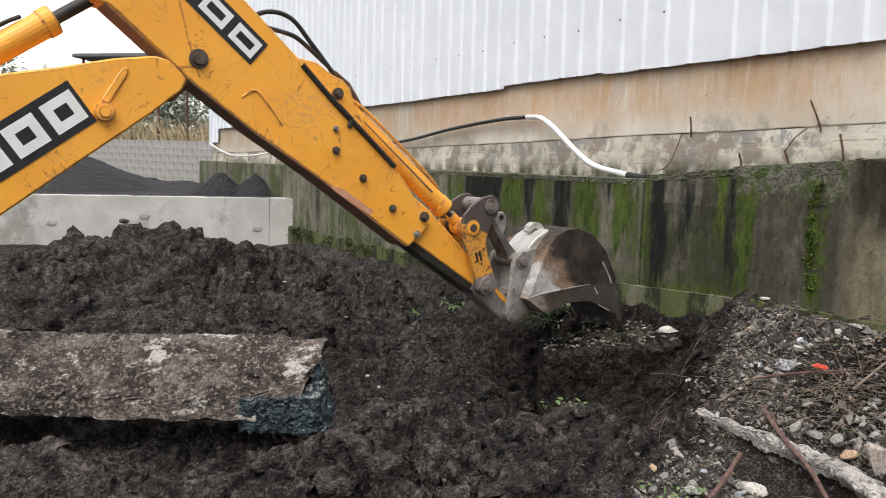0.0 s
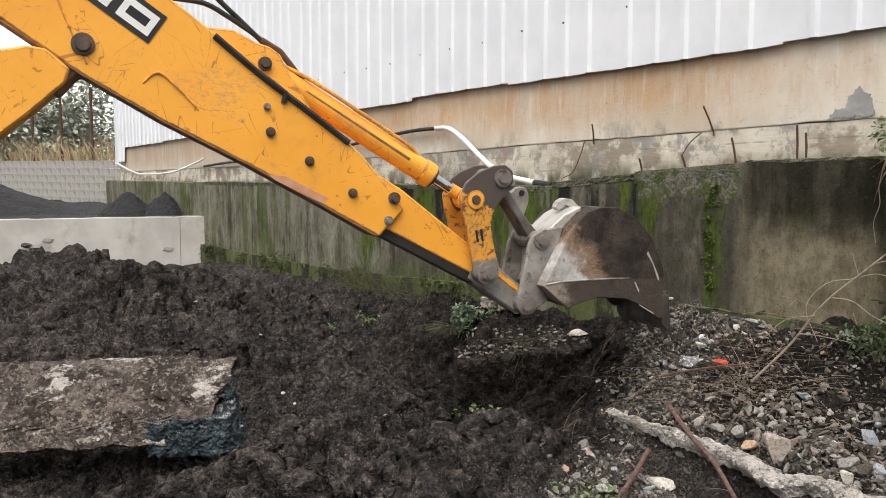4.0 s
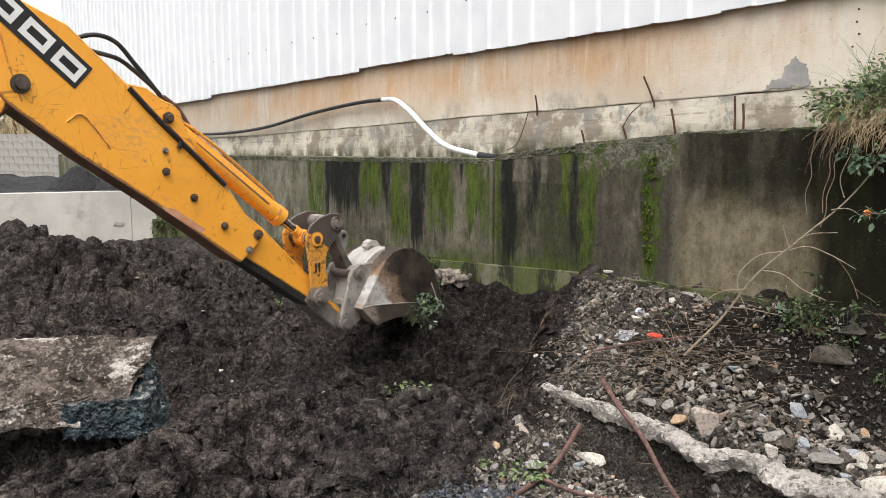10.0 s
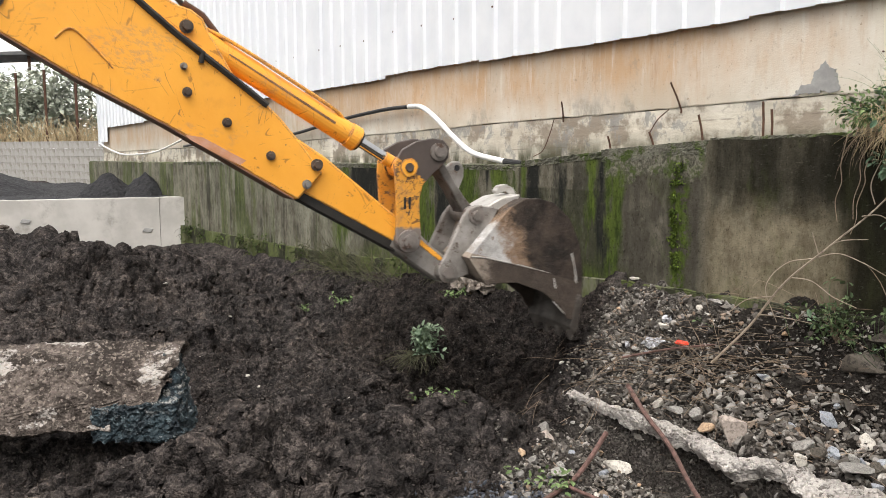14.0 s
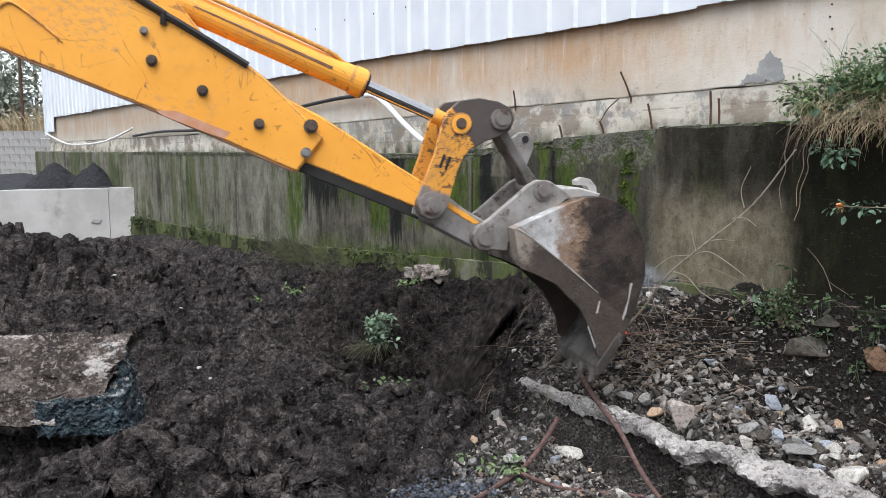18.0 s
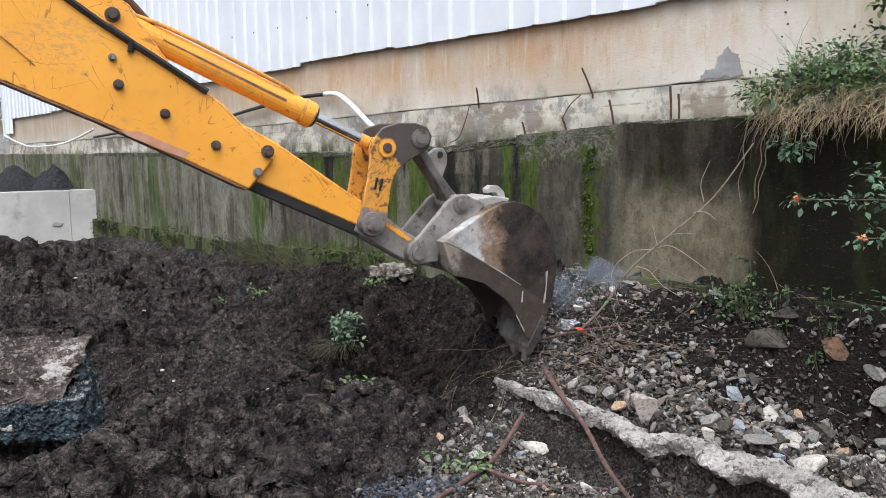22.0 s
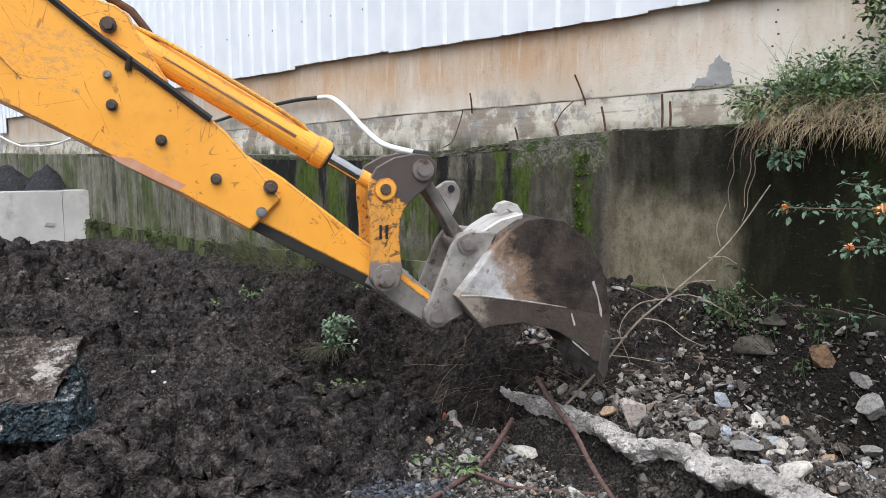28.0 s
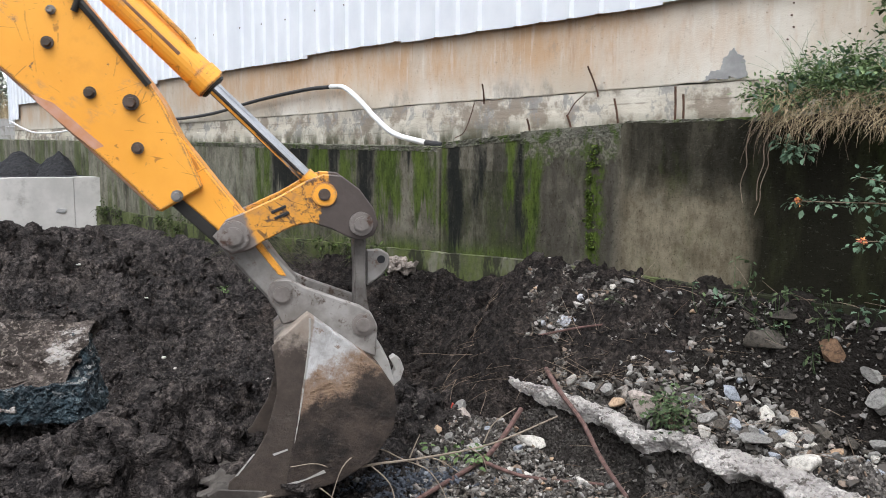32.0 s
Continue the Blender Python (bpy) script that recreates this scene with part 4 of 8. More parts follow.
def land(x, y, rough=True):
    """Height of the ground."""
    x, y = np.asarray(x, float), np.asarray(y, float)
    s, n = x * WX[0] + y * WX[1], x * WY[0] + y * WY[1]
    fore = -0.1 - 0.42 * sstep(0, 4, y)
    z = fore + (-0.70 - fore) * sstep(5.0, 6.4, y)
    z = z + 0.25 * sstep(11.5, 14, y)
    z = z + 1.08 * np.exp(-((x + 3.8) / 2.4) ** 2 - ((y - 10.5) / 2.6) ** 2)
    z = z + 0.06 * np.exp(-((x + 2.3) / 1.0) ** 2 - ((y - 11.2) / 0.9) ** 2)
    # the near mound
    t = np.clip(((x + 0.9) * 1.9 + (y - 4.7) * 0.85) / (1.9 ** 2 + 0.85 ** 2), 0, 1)
    d = np.hypot(x + 0.9 - 1.9 * t, y - 4.7 - 0.85 * t)
    z = z + (0.22 + 0.21 * sstep(-1.0, -0.35, x)) * np.exp(-(d / 0.36) ** 2)
    # soil on which the broken beam lies
    z = z + 0.30 * np.exp(-((np.clip(x + 1.5, 0, 9)) / 0.35) ** 2 - ((y - 5.95) / 0.45) ** 2) * (x < 0.2)
    z = z + 0.25 * np.exp(-((y - 4.55) / 0.26) ** 2) * sstep(-0.7, -1.3, x)
    z = z - 0.42 * np.exp(-((x + 0.95) / 0.56) ** 4 - ((y - 5.05) / 0.24) ** 4)
    # bank along the wall
    bank = toe(s) - 0.8 * np.clip(5.5 - n, 0, 9)
    k = 0.12
    z = np.where(n > -50, 0.5 * (z + bank + np.sqrt((z - bank) ** 2 + k * k)) - 0.0 * k, z)
    # stony slope in front of the wall
    w = sstep(-0.30, 0.05, x - rubble_edge(y) + 0.10 * fbm(x * 3, y * 3, 3, 131)) * (y < 14)
    r = np.interp(n, [3.0, 4.28, 4.40, 4.50, 4.65, 5.1, 5.35, 5.6], [-0.55, -0.50, -0.47, -0.27, -0.15, 0.10, 0.32, 0.42]) - 0.35 * np.clip(s + 3.6, 0, 1.5) * np.clip((n - 4.6) / 0.6, 0, 1) * np.clip((5.5 - n) / 0.2, 0, 1)
    r = np.maximum(r, fore - 0.10)
    z = z + (r - z) * w * sstep(3.0, 4.3, n)
    z = z - 0.15 * hollow(s, n) * w
    # the yard behind the low wall
    yard = sstep(0.05, 0.17, (y - 17.35) - 0.17 * (x + 3.1)) * (n < 5.9)
    z = z + (0.40 - z) * yard
    if rough:
        soil = (1 - w) * (1 - yard) * (1 - 0.6 * sstep(4.9, 5.4, n))
        near = np.exp(-np.clip(np.hypot(x - 0.3, y - 6.5) - 7, 0, 99) / 4)
        calm = 1 - 0.55 * np.exp(-((x + 0.5) / 1.3) ** 2 - ((y - 7.0) / 1.0) ** 2)
        coarse = 0.25 + 1.1 * sstep(-0.10, 0.25, fbm(x * 1.3 + 5, y * 1.3, 3, 101)) + 0.55 * np.exp(-(d / 0.55) ** 2) + 0.5 * sstep(8.3, 9.3, y)
        wx = x + 0.14 * fbm(x * 4, y * 4, 3, 81, 0.6) + 0.030 * fbm(x * 19, y * 19, 3, 82, 0.6)
        wy = y + 0.14 * fbm(x * 4 + 40, y * 4, 3, 87, 0.6) + 0.030 * fbm(x * 19, y * 19 + 40, 3, 88, 0.6)
        z = z + near * soil * calm * (0.22 * fbm(x * 1.5, y * 1.5, 3, 3) + 0.13 * fbm(x * 4.5, y * 4.5, 4, 11, 0.55))
        z = z + near * soil * calm * coarse * (0.09 * crumbs(wx, wy, 0.34, 21, 0.55) + 0.04 * crumbs(wx, wy, 0.17, 33, 0.6) - 0.02)
        z = z + near * w * (0.07 * fbm(x * 2.2, y * 2.2, 3, 51) + 0.05 * crumbs(wx, wy, 0.16, 61) + 0.03 * crumbs(wx, wy, 0.07, 67) - 0.02)
        # run-down furrows on the cut bank
        cutb = sstep(4.3, 4.7, n) * sstep(5.6, 5.3, n) * (1 - w) * sstep(-9.5, -8.0, s)
        z = z + cutb * (0.10 * fbm(s * 3.2, n * 0.8, 4, 121, 0.6) + 0.05 * fbm(s * 11, n * 2.5, 3, 127, 0.6))
    return np.where(n > 5.75, np.minimum(z, -0.3), z)


def ground_z(x, y):
    return float(land(np.array([x]), np.array([y]))[0])


def build_ground():
    def lines(a, b, step, lo, hi, grow_lo, grow_hi):
        mid = list(np.arange(a, b, step))
        left, k, v = [], step, a
        while v > lo:
            k *= grow_lo if k < 0.06 else 1.04 if v > -9 else 1.35
            v -= k
            left.append(v)
        right, k, v = [], step, mid[-1]
        while v < hi:
            k *= grow_hi if k < 0.06 else 1.35 if v > 21 else 1.03
            v += k
            right.append(v)
        return np.array(left[::-1] + mid + right)

    gx, gy = lines(-2.7, 3.0, 0.0145, -700, 700, 1.02, 1.05), lines(4.2, 7.9, 0.0145, -700, 900, 1.05, 1.009)
    X, Y = np.meshgrid(gx, gy)
    Z = land(X, Y)
    # crumbs stand out square to the slope, so that some overhang
    zx, zy = np.gradient(Z, gx, axis=1), np.gradient(Z, gy, axis=0)
    ln = np.sqrt(1 + zx ** 2 + zy ** 2)
    s, n = X * WX[0] + Y * WX[1], X * WY[0] + Y * WY[1]
    near = np.exp(-np.clip(np.hypot(X - 0.3, Y - 6.5) - 5, 0, 99) / 4) * sstep(5.62, 5.4, n)
    earth = sstep(0.15, -0.15, X - rubble_edge(Y))
    rough = 0.45 + 1.0 * sstep(-0.15, 0.25, fbm(X * 1.3 + 5, Y * 1.3, 3, 101))
    flat = 1 - 0.5 * np.exp(-((X + 0.5) / 1.2) ** 2 - ((Y - 7.0) / 0.9) ** 2)
    H = rough * flat * (0.062 * lumpy(X, Y, Z, 0.30, 301) + 0.036 * lumpy(X, Y, Z, 0.14, 302)) * (0.3 + 0.7 * earth)
    H = H + 0.032 * lumpy(X, Y, Z, 0.070, 303) * (0.5 + 0.5 * flat) + 0.026 * lumpy(X, Y, Z, 0.042, 304)
    H = near * (H - 0.05)
    X2, Y2, Z = X - H * zx / ln, Y - H * zy / ln, Z + H / ln
    ny, nx = X.shape
    vs = np.stack([X2.ravel(), Y2.ravel(), Z.ravel()], 1)
    me = bpy.data.meshes.new("ground")
    idx = np.arange(ny * nx).reshape(ny, nx)
    q = np.stack([idx[:-1, :-1], idx[:-1, 1:], idx[1:, 1:], idx[1:, :-1]], -1).reshape(-1, 4)
    me.vertices.add(len(vs))
    me.vertices.foreach_set("co", vs.ravel())
    me.loops.add(q.size)
    me.loops.foreach_set("vertex_index", q.ravel())
    me.polygons.add(len(q))
    me.polygons.foreach_set("loop_start", np.arange(0, q.size, 4))
    me.update(calc_edges=True)
    me.polygons.foreach_set("use_smooth", [True] * len(q))
    me.materials.append(SOIL)
    tagged(new("ground", me), "dark freshly dug soil and grey rubble", "ground", kind="structure")


build_ground()


# ---- walls and buildings ----
def jag(points, step, amp, seed):
    """A broken line through points (x, z), roughened."""
    xs, zs = [p[0] for p in points], [p[1] for p in points]
    g = np.arange(xs[0], xs[-1], step)
    g = np.append(g, xs[-1])
    z = np.interp(g, xs, zs) + amp * (vnoise(g * 7, g * 0 + seed, seed) - 0.5) * 2 + amp * 0.6 * (vnoise(g * 31, g * 0 + seed, seed + 3) - 0.5)
    return [(float(a), float(b)) for a, b in zip(g, z)]


def slab_between(top, bottom, y0, y1):
    """A wall panel with an uneven head: faces front, head, back and ends."""
    vs, fs = [], []
    n = len(top)
    for x, z in top:
        vs += [(x, y0, bottom), (x, y0, z), (x, y1, z), (x, y1, bottom)]
    for i in range(n - 1):
        a, b = 4 * i, 4 * i + 4
        fs += [(a, b, b + 1, a + 1), (a + 1, b + 1, b + 2, a + 2), (a + 2, b + 2, b + 3, a + 3)]
    fs += [(0, 1, 2, 3), (4 * n - 1, 4 * n - 2, 4 * n - 3, 4 * n - 4)]
    return vs, fs


def rocky_box(nx, ny, nz, place, amp, seed, freq=5.0):
    """A worn block: place(u, v, w) maps the unit cube, roughened."""
    vs, fs, seen = [], [], {}

    def vert(i, j, k):
        if (i, j, k) not in seen:
            p = Vector(place(i / nx, j / ny, k / nz))
            q = p * freq + Vector((seed, seed, seed))
            p = p + amp * Vector((noise.turbulence(q, 4, True) - 0.5, noise.turbulence(q + Vector((9, 0, 0)), 4, True) - 0.5, noise.turbulence(q + Vector((0, 9, 0)), 4, True) - 0.5))
            seen[(i, j, k)] = len(vs)
            vs.append(tuple(p))
        return seen[(i, j, k)]

    for i in range(nx):
        for j in range(ny):
            for k, o in ((0, 1), (nz, 0)):
                q = (vert(i, j, k), vert(i + 1, j, k), vert(i + 1, j + 1, k), vert(i, j + 1, k))
                fs.append(q[::-1] if o else q)
    for i in range(nx):
        for k in range(nz):
            for j, o in ((0, 0), (ny, 1)):
                q = (vert(i, j, k), vert(i + 1, j, k), vert(i + 1, j, k + 1), vert(i, j, k + 1))
                fs.append(q[::-1] if o else q)
    for j in range(ny):
        for k in range(nz):
            for i, o in ((0, 1), (nx, 0)):
                q = (vert(i, j, k), vert(i, j + 1, k), vert(i, j + 1, k + 1), vert(i, j, k + 1))
                fs.append(q[::-1] if o else q)
    return vs, fs


def build_walls():
    low = thing("wall_retaining", "mossy streaked concrete retaining wall with black and green runs", "wall", WALL_POSE, kind="structure")
    panels = [(-24.6, -16.6, 1.10, 1.18), (-16.59, -6.36, 1.19, 1.30), (-6.33, -5.22, 1.345, 1.435), (-5.215, -4.119, 1.46, 1.53), (-4.113, -1.6, 1.545, 1.60), (-1.598, 5.0, 1.60, 1.65)]
    for k, (a, b, za, zb) in enumerate(panels):
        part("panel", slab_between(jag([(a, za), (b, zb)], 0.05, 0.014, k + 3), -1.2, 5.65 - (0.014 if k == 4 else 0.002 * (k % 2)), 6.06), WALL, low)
    for k, (a, b) in enumerate(((-16.6, -10.9), (-10.85, -7.6), (-7.55, -4.86), (-4.82, -1.0), (-0.95, 5.0))):
        zs = np.interp([a, b], [-16.5, -10.8, -7.5, -4.8, -3, 5], [-0.03, 0.05, 0.23, 0.39, 0.455, 0.47])
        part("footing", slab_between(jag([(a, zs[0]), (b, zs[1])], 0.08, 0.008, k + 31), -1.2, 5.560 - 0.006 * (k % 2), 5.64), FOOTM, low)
        part("footing_lip", tube([(x, 5.575, z) for x, z in jag([(a, zs[0]), (b, zs[1])], 0.06, 0.012, k + 41)], 0.012, 6), FOOTM, low)
    # gritty cement spread along the wall head
    for k, (a, b, za, zb, th) in enumerate(((-16.5, -6.40, 1.185, 1.30, 0.03), (-6.32, -5.24, 1.34, 1.435, 0.035), (-5.24, -4.14, 1.45, 1.525, 0.11), (-4.10, -1.7, 1.54, 1.60, 0.03))):
        def spread_cement(u, v, w):
            z = za + (zb - za) * u
            ragged = th * (0.7 + 0.35 * noise.noise(Vector((u * (b - a) * 4, k, 0))) + 0.15 * noise.noise(Vector((u * (b - a) * 19, k, 3)))) if th > 0.1 else th
            return (a + (b - a) * u, 5.646 + 0.42 * v - (0.004 * w if th > 0.1 else 0.006 * w), z - ragged * (1 - w) + 0.022 * w)
        part("cement_head", rocky_box(int((b - a) * (80 if th > 0.1 else 40)), 8, 20 if th > 0.1 else 5, spread_cement, 0.009 if th > 0.1 else 0.017, 3.0 + k, 55.0), LEDGE, low, "gritty mossy cement on the wall head")
    up = thing("wall_building", "rust-stained plastered wall above a weathered concrete plinth", "wall", WALL_POSE, kind="structure")
    mid = [(-24.6, 1.33), (-13, 1.55), (-8.5, 1.69), (-7.1, 1.745), (-5.7, 1.78), (-4.7, 1.815), (-3.9, 1.845), (-3.1, 1.858), (5, 1.9)]
    part("plinth", slab_between(jag(mid, 0.2, 0.006, 5), 0.9, 6.05, 6.4), BEAM, up)
    part("plinth_course", slab_between(jag([(a, b - 0.155) for a, b in mid], 0.15, 0.012, 15), 0.9, 6.035, 6.05), BEAM, up)
    foot = jag([(a, b + 0.004) for a, b in mid], 0.04, 0.005, 22)
    vs, fs = [], []
    for x, z in foot:
        vs += [(x, 6.044, z), (x, 6.041, z + 0.010), (x, 6.041, 7), (x, 6.4, 7), (x, 6.4, z)]
    for i in range(len(foot) - 1):
        a, b = 5 * i, 5 * i + 5
        fs += [(a, b, b + 1, a + 1), (a + 1, b + 1, b + 2, a + 2), (a + 2, b + 2, b + 3, a + 3), (a, a + 4, b + 4, b)]
    part("plaster", (vs, fs), PLASTER, up)
    # the mortar patch
    edge = [(-3.72, 1.865), (-3.54, 1.875), (-3.36, 1.885), (-3.345, 1.94), (-3.35, 2.0), (-3.40, 2.05), (-3.45, 2.085), (-3.51, 2.05), (-3.57, 1.97), (-3.64, 1.91)]
    ring = []
    for q in range(len(edge)):
        a, b = edge[q], edge[(q + 1) % len(edge)]
        for u in (k / 12 for k in range(12)):
            v = Vector((a[0] + (b[0] - a[0]) * u, 0, a[1] + (b[1] - a[1]) * u))
            e = 0.030 * noise.noise_vector(v * 14) + 0.020 * noise.noise_vector(v * 45)
            ring.append((v.x + e.x, v.z + e.z))
    bm = prism(ring, 6.030, 6.040)
    part("mortar_patch", bm, MORTAR, up, "rough grey mortar patch")
    for s, z in ((-3.02, 2.28), (-3.0, 2.20), (-3.04, 2.12), (-3.01, 2.36), (-3.03, 2.44)):
        part("bolt_hole", rod((s, 6.030, z), (s, 6.06, z), 0.0065, n=8), RUST, up)
    # white ribbed cladding, one sheet after the other
    clad = thing("wall_cladding", "white ribbed metal cladding sheets on the building", "cladding", WALL_POSE, kind="structure")
    edges = [-24.6, -23.86, -22.2, -20.4, -18.4, -16.4, -14.45, -13.0, -11.5, -9.46, -7.46, -5.95, -4.08, -2.3, -0.4, 1.5, 3.4, 5.0]
    foot = [1.61, 1.985, 2.02, 2.075, 2.115, 2.165, 2.252, 2.272, 2.305, 2.380, 2.394, 2.415, 2.464, 2.49, 2.51, 2.53, 2.55]
    for k in range(len(foot)):
        a, b = edges[k], edges[k + 1]
        prof = []
        p = 0.325
        x = a
        while x < b - 1e-3:
            for dx, dy in ((0.0, 0.0), (0.235, 0.0), (0.255, -0.035), (0.305, -0.035)):
                if x + dx < b:
                    prof.append((x + dx, 5.985 + dy - 0.004 * (k % 2)))
            x += p
        prof.append((b + 0.02, 5.985 - 0.004 * (k % 2)))
        vs, fs = [], []
        zt = 7.4
        for i, (x, y) in enumerate(prof):
            zb = foot[k] + (x - a) * 0.016 + 0.003 * math.sin(x * 9)
            vs += [(x, y, zb), (x, y, zt), (x, y + 0.003, zb), (x, y + 0.003, zt)]
        for i in range(len(prof) - 1):
            c, d = 4 * i, 4 * i + 4
            fs += [(c, d, d + 1, c + 1), (c + 2, c + 3, d + 3, d + 2), (c, c + 2, d + 2, d)]
        sh = part("sheet", (vs, fs), SHEET, clad)
        if -15 < a < -1:
            for x in np.arange(a + 0.28, b, 0.65):
                zz = 2.78 + 0.02 * (a + 15)
                part("screw", rod((x, 5.945, zz), (x, 5.96, zz), 0.012, n=8), BOLT, sh)
    part("corner_flashing", prism([(-24.66, 1.5), (-24.5, 1.5), (-24.5, 7.4), (-24.66, 7.4)], 5.93, 6.1), SHEET, clad)
    # closing plates: gable end and roof of the building
    part("gable", slab_between([(-24.62, 7.3), (-24.4, 7.3)], -0.2, 6.4, 16), SHEET, clad)
    part("roof", prism([(-24.9, 7.35), (5.2, 7.35), (5.2, 7.5), (-24.9, 7.5)], 5.8, 16.2), SHEET, clad)


def build_low_wall():
    ob = thing("wall_low", "pale cast concrete low wall holding a grit yard", "wall", pose(-3.12, 17.3, 0, 0, 0, 10), kind="structure")
    part("wall_block", slab_between(jag([(-11, 0.50), (-0.42, 0.52)], 0.2, 0.006, 9), -1.2, 0.0, 0.3), PALE, ob)
    part("end_block", slab_between(jag([(-0.41, 0.525), (0.10, 0.525)], 0.1, 0.004, 10), -1.2, -0.03, 0.32), PALE, ob)
    for x, z in ((-0.75, -0.12), (-4.6, -0.05), (-2.9, 0.1)):
        part("broken_spot", prism([(x, z), (x + 0.16, z - 0.02), (x + 0.2, z + 0.05), (x + 0.05, z + 0.07)], -0.02, 0.01, 0.004), MORTAR, ob)
    part("broken_lump", stone_mesh(0.22, 5, (1.5, 0.6, 0.5)), OLDBEAM, ob).matrix_basis = pose(-3.15, -0.08, 0.05)
    bed = thing("grit_bed", "black grit spread behind the low wall with heaps", "grit")
    g = np.meshgrid(np.linspace(-13, -1.8, 190), np.linspace(16.2, 25, 130))
    X, Y = g
    keep = (Y - 17.5) - 0.17 * (X + 3.1)
    Z = 0.50 + 0.04 * fbm(X * 2, Y * 2, 4, 5) + 0.02 * fbm(X * 14, Y * 14, 3, 25)
    for x, y, h, w in ((-8.2, 19.6, 0.75, 1.6), (-10.5, 20, 1.0, 1.8)):
        Z = Z + h * np.clip(1 - np.hypot(X - x, Y - y) / w / 1.2, 0, 1)
    nn = X * WY[0] + Y * WY[1]
    Z = np.where((keep < 0.02) | (nn > 5.63), -0.6, Z)
    idx = np.arange(X.size).reshape(X.shape)
    q = np.stack([idx[:-1, :-1], idx[:-1, 1:], idx[1:, 1:], idx[1:, :-1]], -1).reshape(-1, 4)
    part("grit_surface", (np.stack([X.ravel(), Y.ravel(), Z.ravel()], 1).tolist(), [tuple(int(v) for v in f) for f in q]), COAL, bed)
    for x, y, h, w in ((-4.88, 18.7, 0.50, 0.62), (-4.14, 18.72, 0.48, 0.56)):
        hx, hy = np.meshgrid(np.linspace(-w, w, 44), np.linspace(-w, w, 44))
        hz = h * np.clip(1 - np.hypot(hx, hy) / w, -0.12, 1) + 0.05 * fbm(hx * 9 + x, hy * 9, 4, 35, 0.6)
        inside = (x + hx) * WY[0] + (y + hy) * WY[1] > 5.63
        hi = np.arange(hx.size).reshape(hx.shape)
        hq = np.stack([hi[:-1, :-1], hi[:-1, 1:], hi[1:, 1:], hi[1:, :-1]], -1).reshape(-1, 4)
        heap = part("grit_cone", (np.stack([hx.ravel(), hy.ravel(), np.where(inside, -0.3, hz).ravel()], 1).tolist(), [tuple(int(v) for v in f) for f in hq]), COAL, bed, "cone of black grit")
        heap.matrix_basis = pose(x, y, 0.50)
    # grey block boundary wall far behind
    bw = thing("wall_boundary", "grey concrete block boundary wall", "wall", pose(-6.6, 27.5, 0.2, 0, 0, 137), kind="structure")
    for r in range(6):
        for c in range(20):
            b = part("block", prism([(0, 0), (0.594, 0), (0.594, 0.241), (0, 0.241)], 0, 0.2, 0.004), BLOCKS, bw) if r + c == 0 else new("block", bpy.data.objects["block"].data)
            b.parent = bw
            b.matrix_basis = pose(c * 0.6 + (0.3 if r % 2 else 0) - 0.6, 0, r * 0.245)


def stone_mesh(size, seed, squash=(1, 1, 0.7), sub=2, rough=0.35, facets=9):
    """A worn lump of stone."""
    bm = bmesh.new()
    bmesh.ops.create_icosphere(bm, subdivisions=sub, radius=size / 2)
    o = Vector((seed * 3.1, seed * 1.7, seed * 0.9))
    rnd = random.Random(seed)
    cuts = [(Vector((rnd.gauss(0, 1), rnd.gauss(0, 1), rnd.gauss(0, 1))).normalized(), rnd.uniform(0.36, 0.80) * size / 2) for _ in range(facets)]
    for v in bm.verts:
        p = v.co * (1 + rough * (noise.noise(v.co / size * 2.2 + o)) + (0.12 if facets else 0.34) * noise.noise(v.co / size * 6 + o) + (0.05 if facets else 0.16) * noise.noise(v.co / size * 15 + o))
        for d, h in cuts:
            e = p.dot(d) - h
            if e > 0:
                p = p - d * e
        v.co = Vector((p.x * squash[0], p.y * squash[1], p.z * squash[2]))
    for f in bm.faces:
        f.smooth = True
    if facets and rough > 0.3:
        bm.normal_update()
        for e in bm.edges:
            e.smooth = len(e.link_faces) < 2 or e.calc_face_angle(0) < 0.5
    return bm


# ---- the digging arm ----
REACH_AXIS = -0.292
PIN_P1, PIN_P0, PIN_C, TAIL = (2.757, -0.577), (3.121, -0.704), (0.981, 0.254), (-0.66, 0.13)
BOOM_LEN, BOOM_FOOT, BOOM_RAD = 2.765, 0.395, 0.25
KING = (-3.77, 4.551)
L_P2, L_P3, A_P3, L_PB = 0.5, 0.645, -0.342, 0.451
BARREL = (0.55, 0.78)


def bolt(parent, x, z, y, r=0.032, mat=None, h=0.035, name="bolt"):
    r *= 0.75
    b = part(name, join(rod((x, y, z), (x, y - h * 0.35, z), r * 1.25, n=14), rod((x, y - h * 0.35, z), (x, y - h, z), r * 0.85, r * 0.78, n=6)), mat or BOLT, parent)
    return b


def pin(parent, x, z, half, r=0.062, ring=None, name="pin"):
    return part(name, join(rod((x, -half, z), (x, half, z), r * 0.62, n=18, bevel=0.006), rod((x, -half + 0.02, z), (x, half - 0.02, z), r, n=20, bevel=0.005)), ring or PINM, parent)


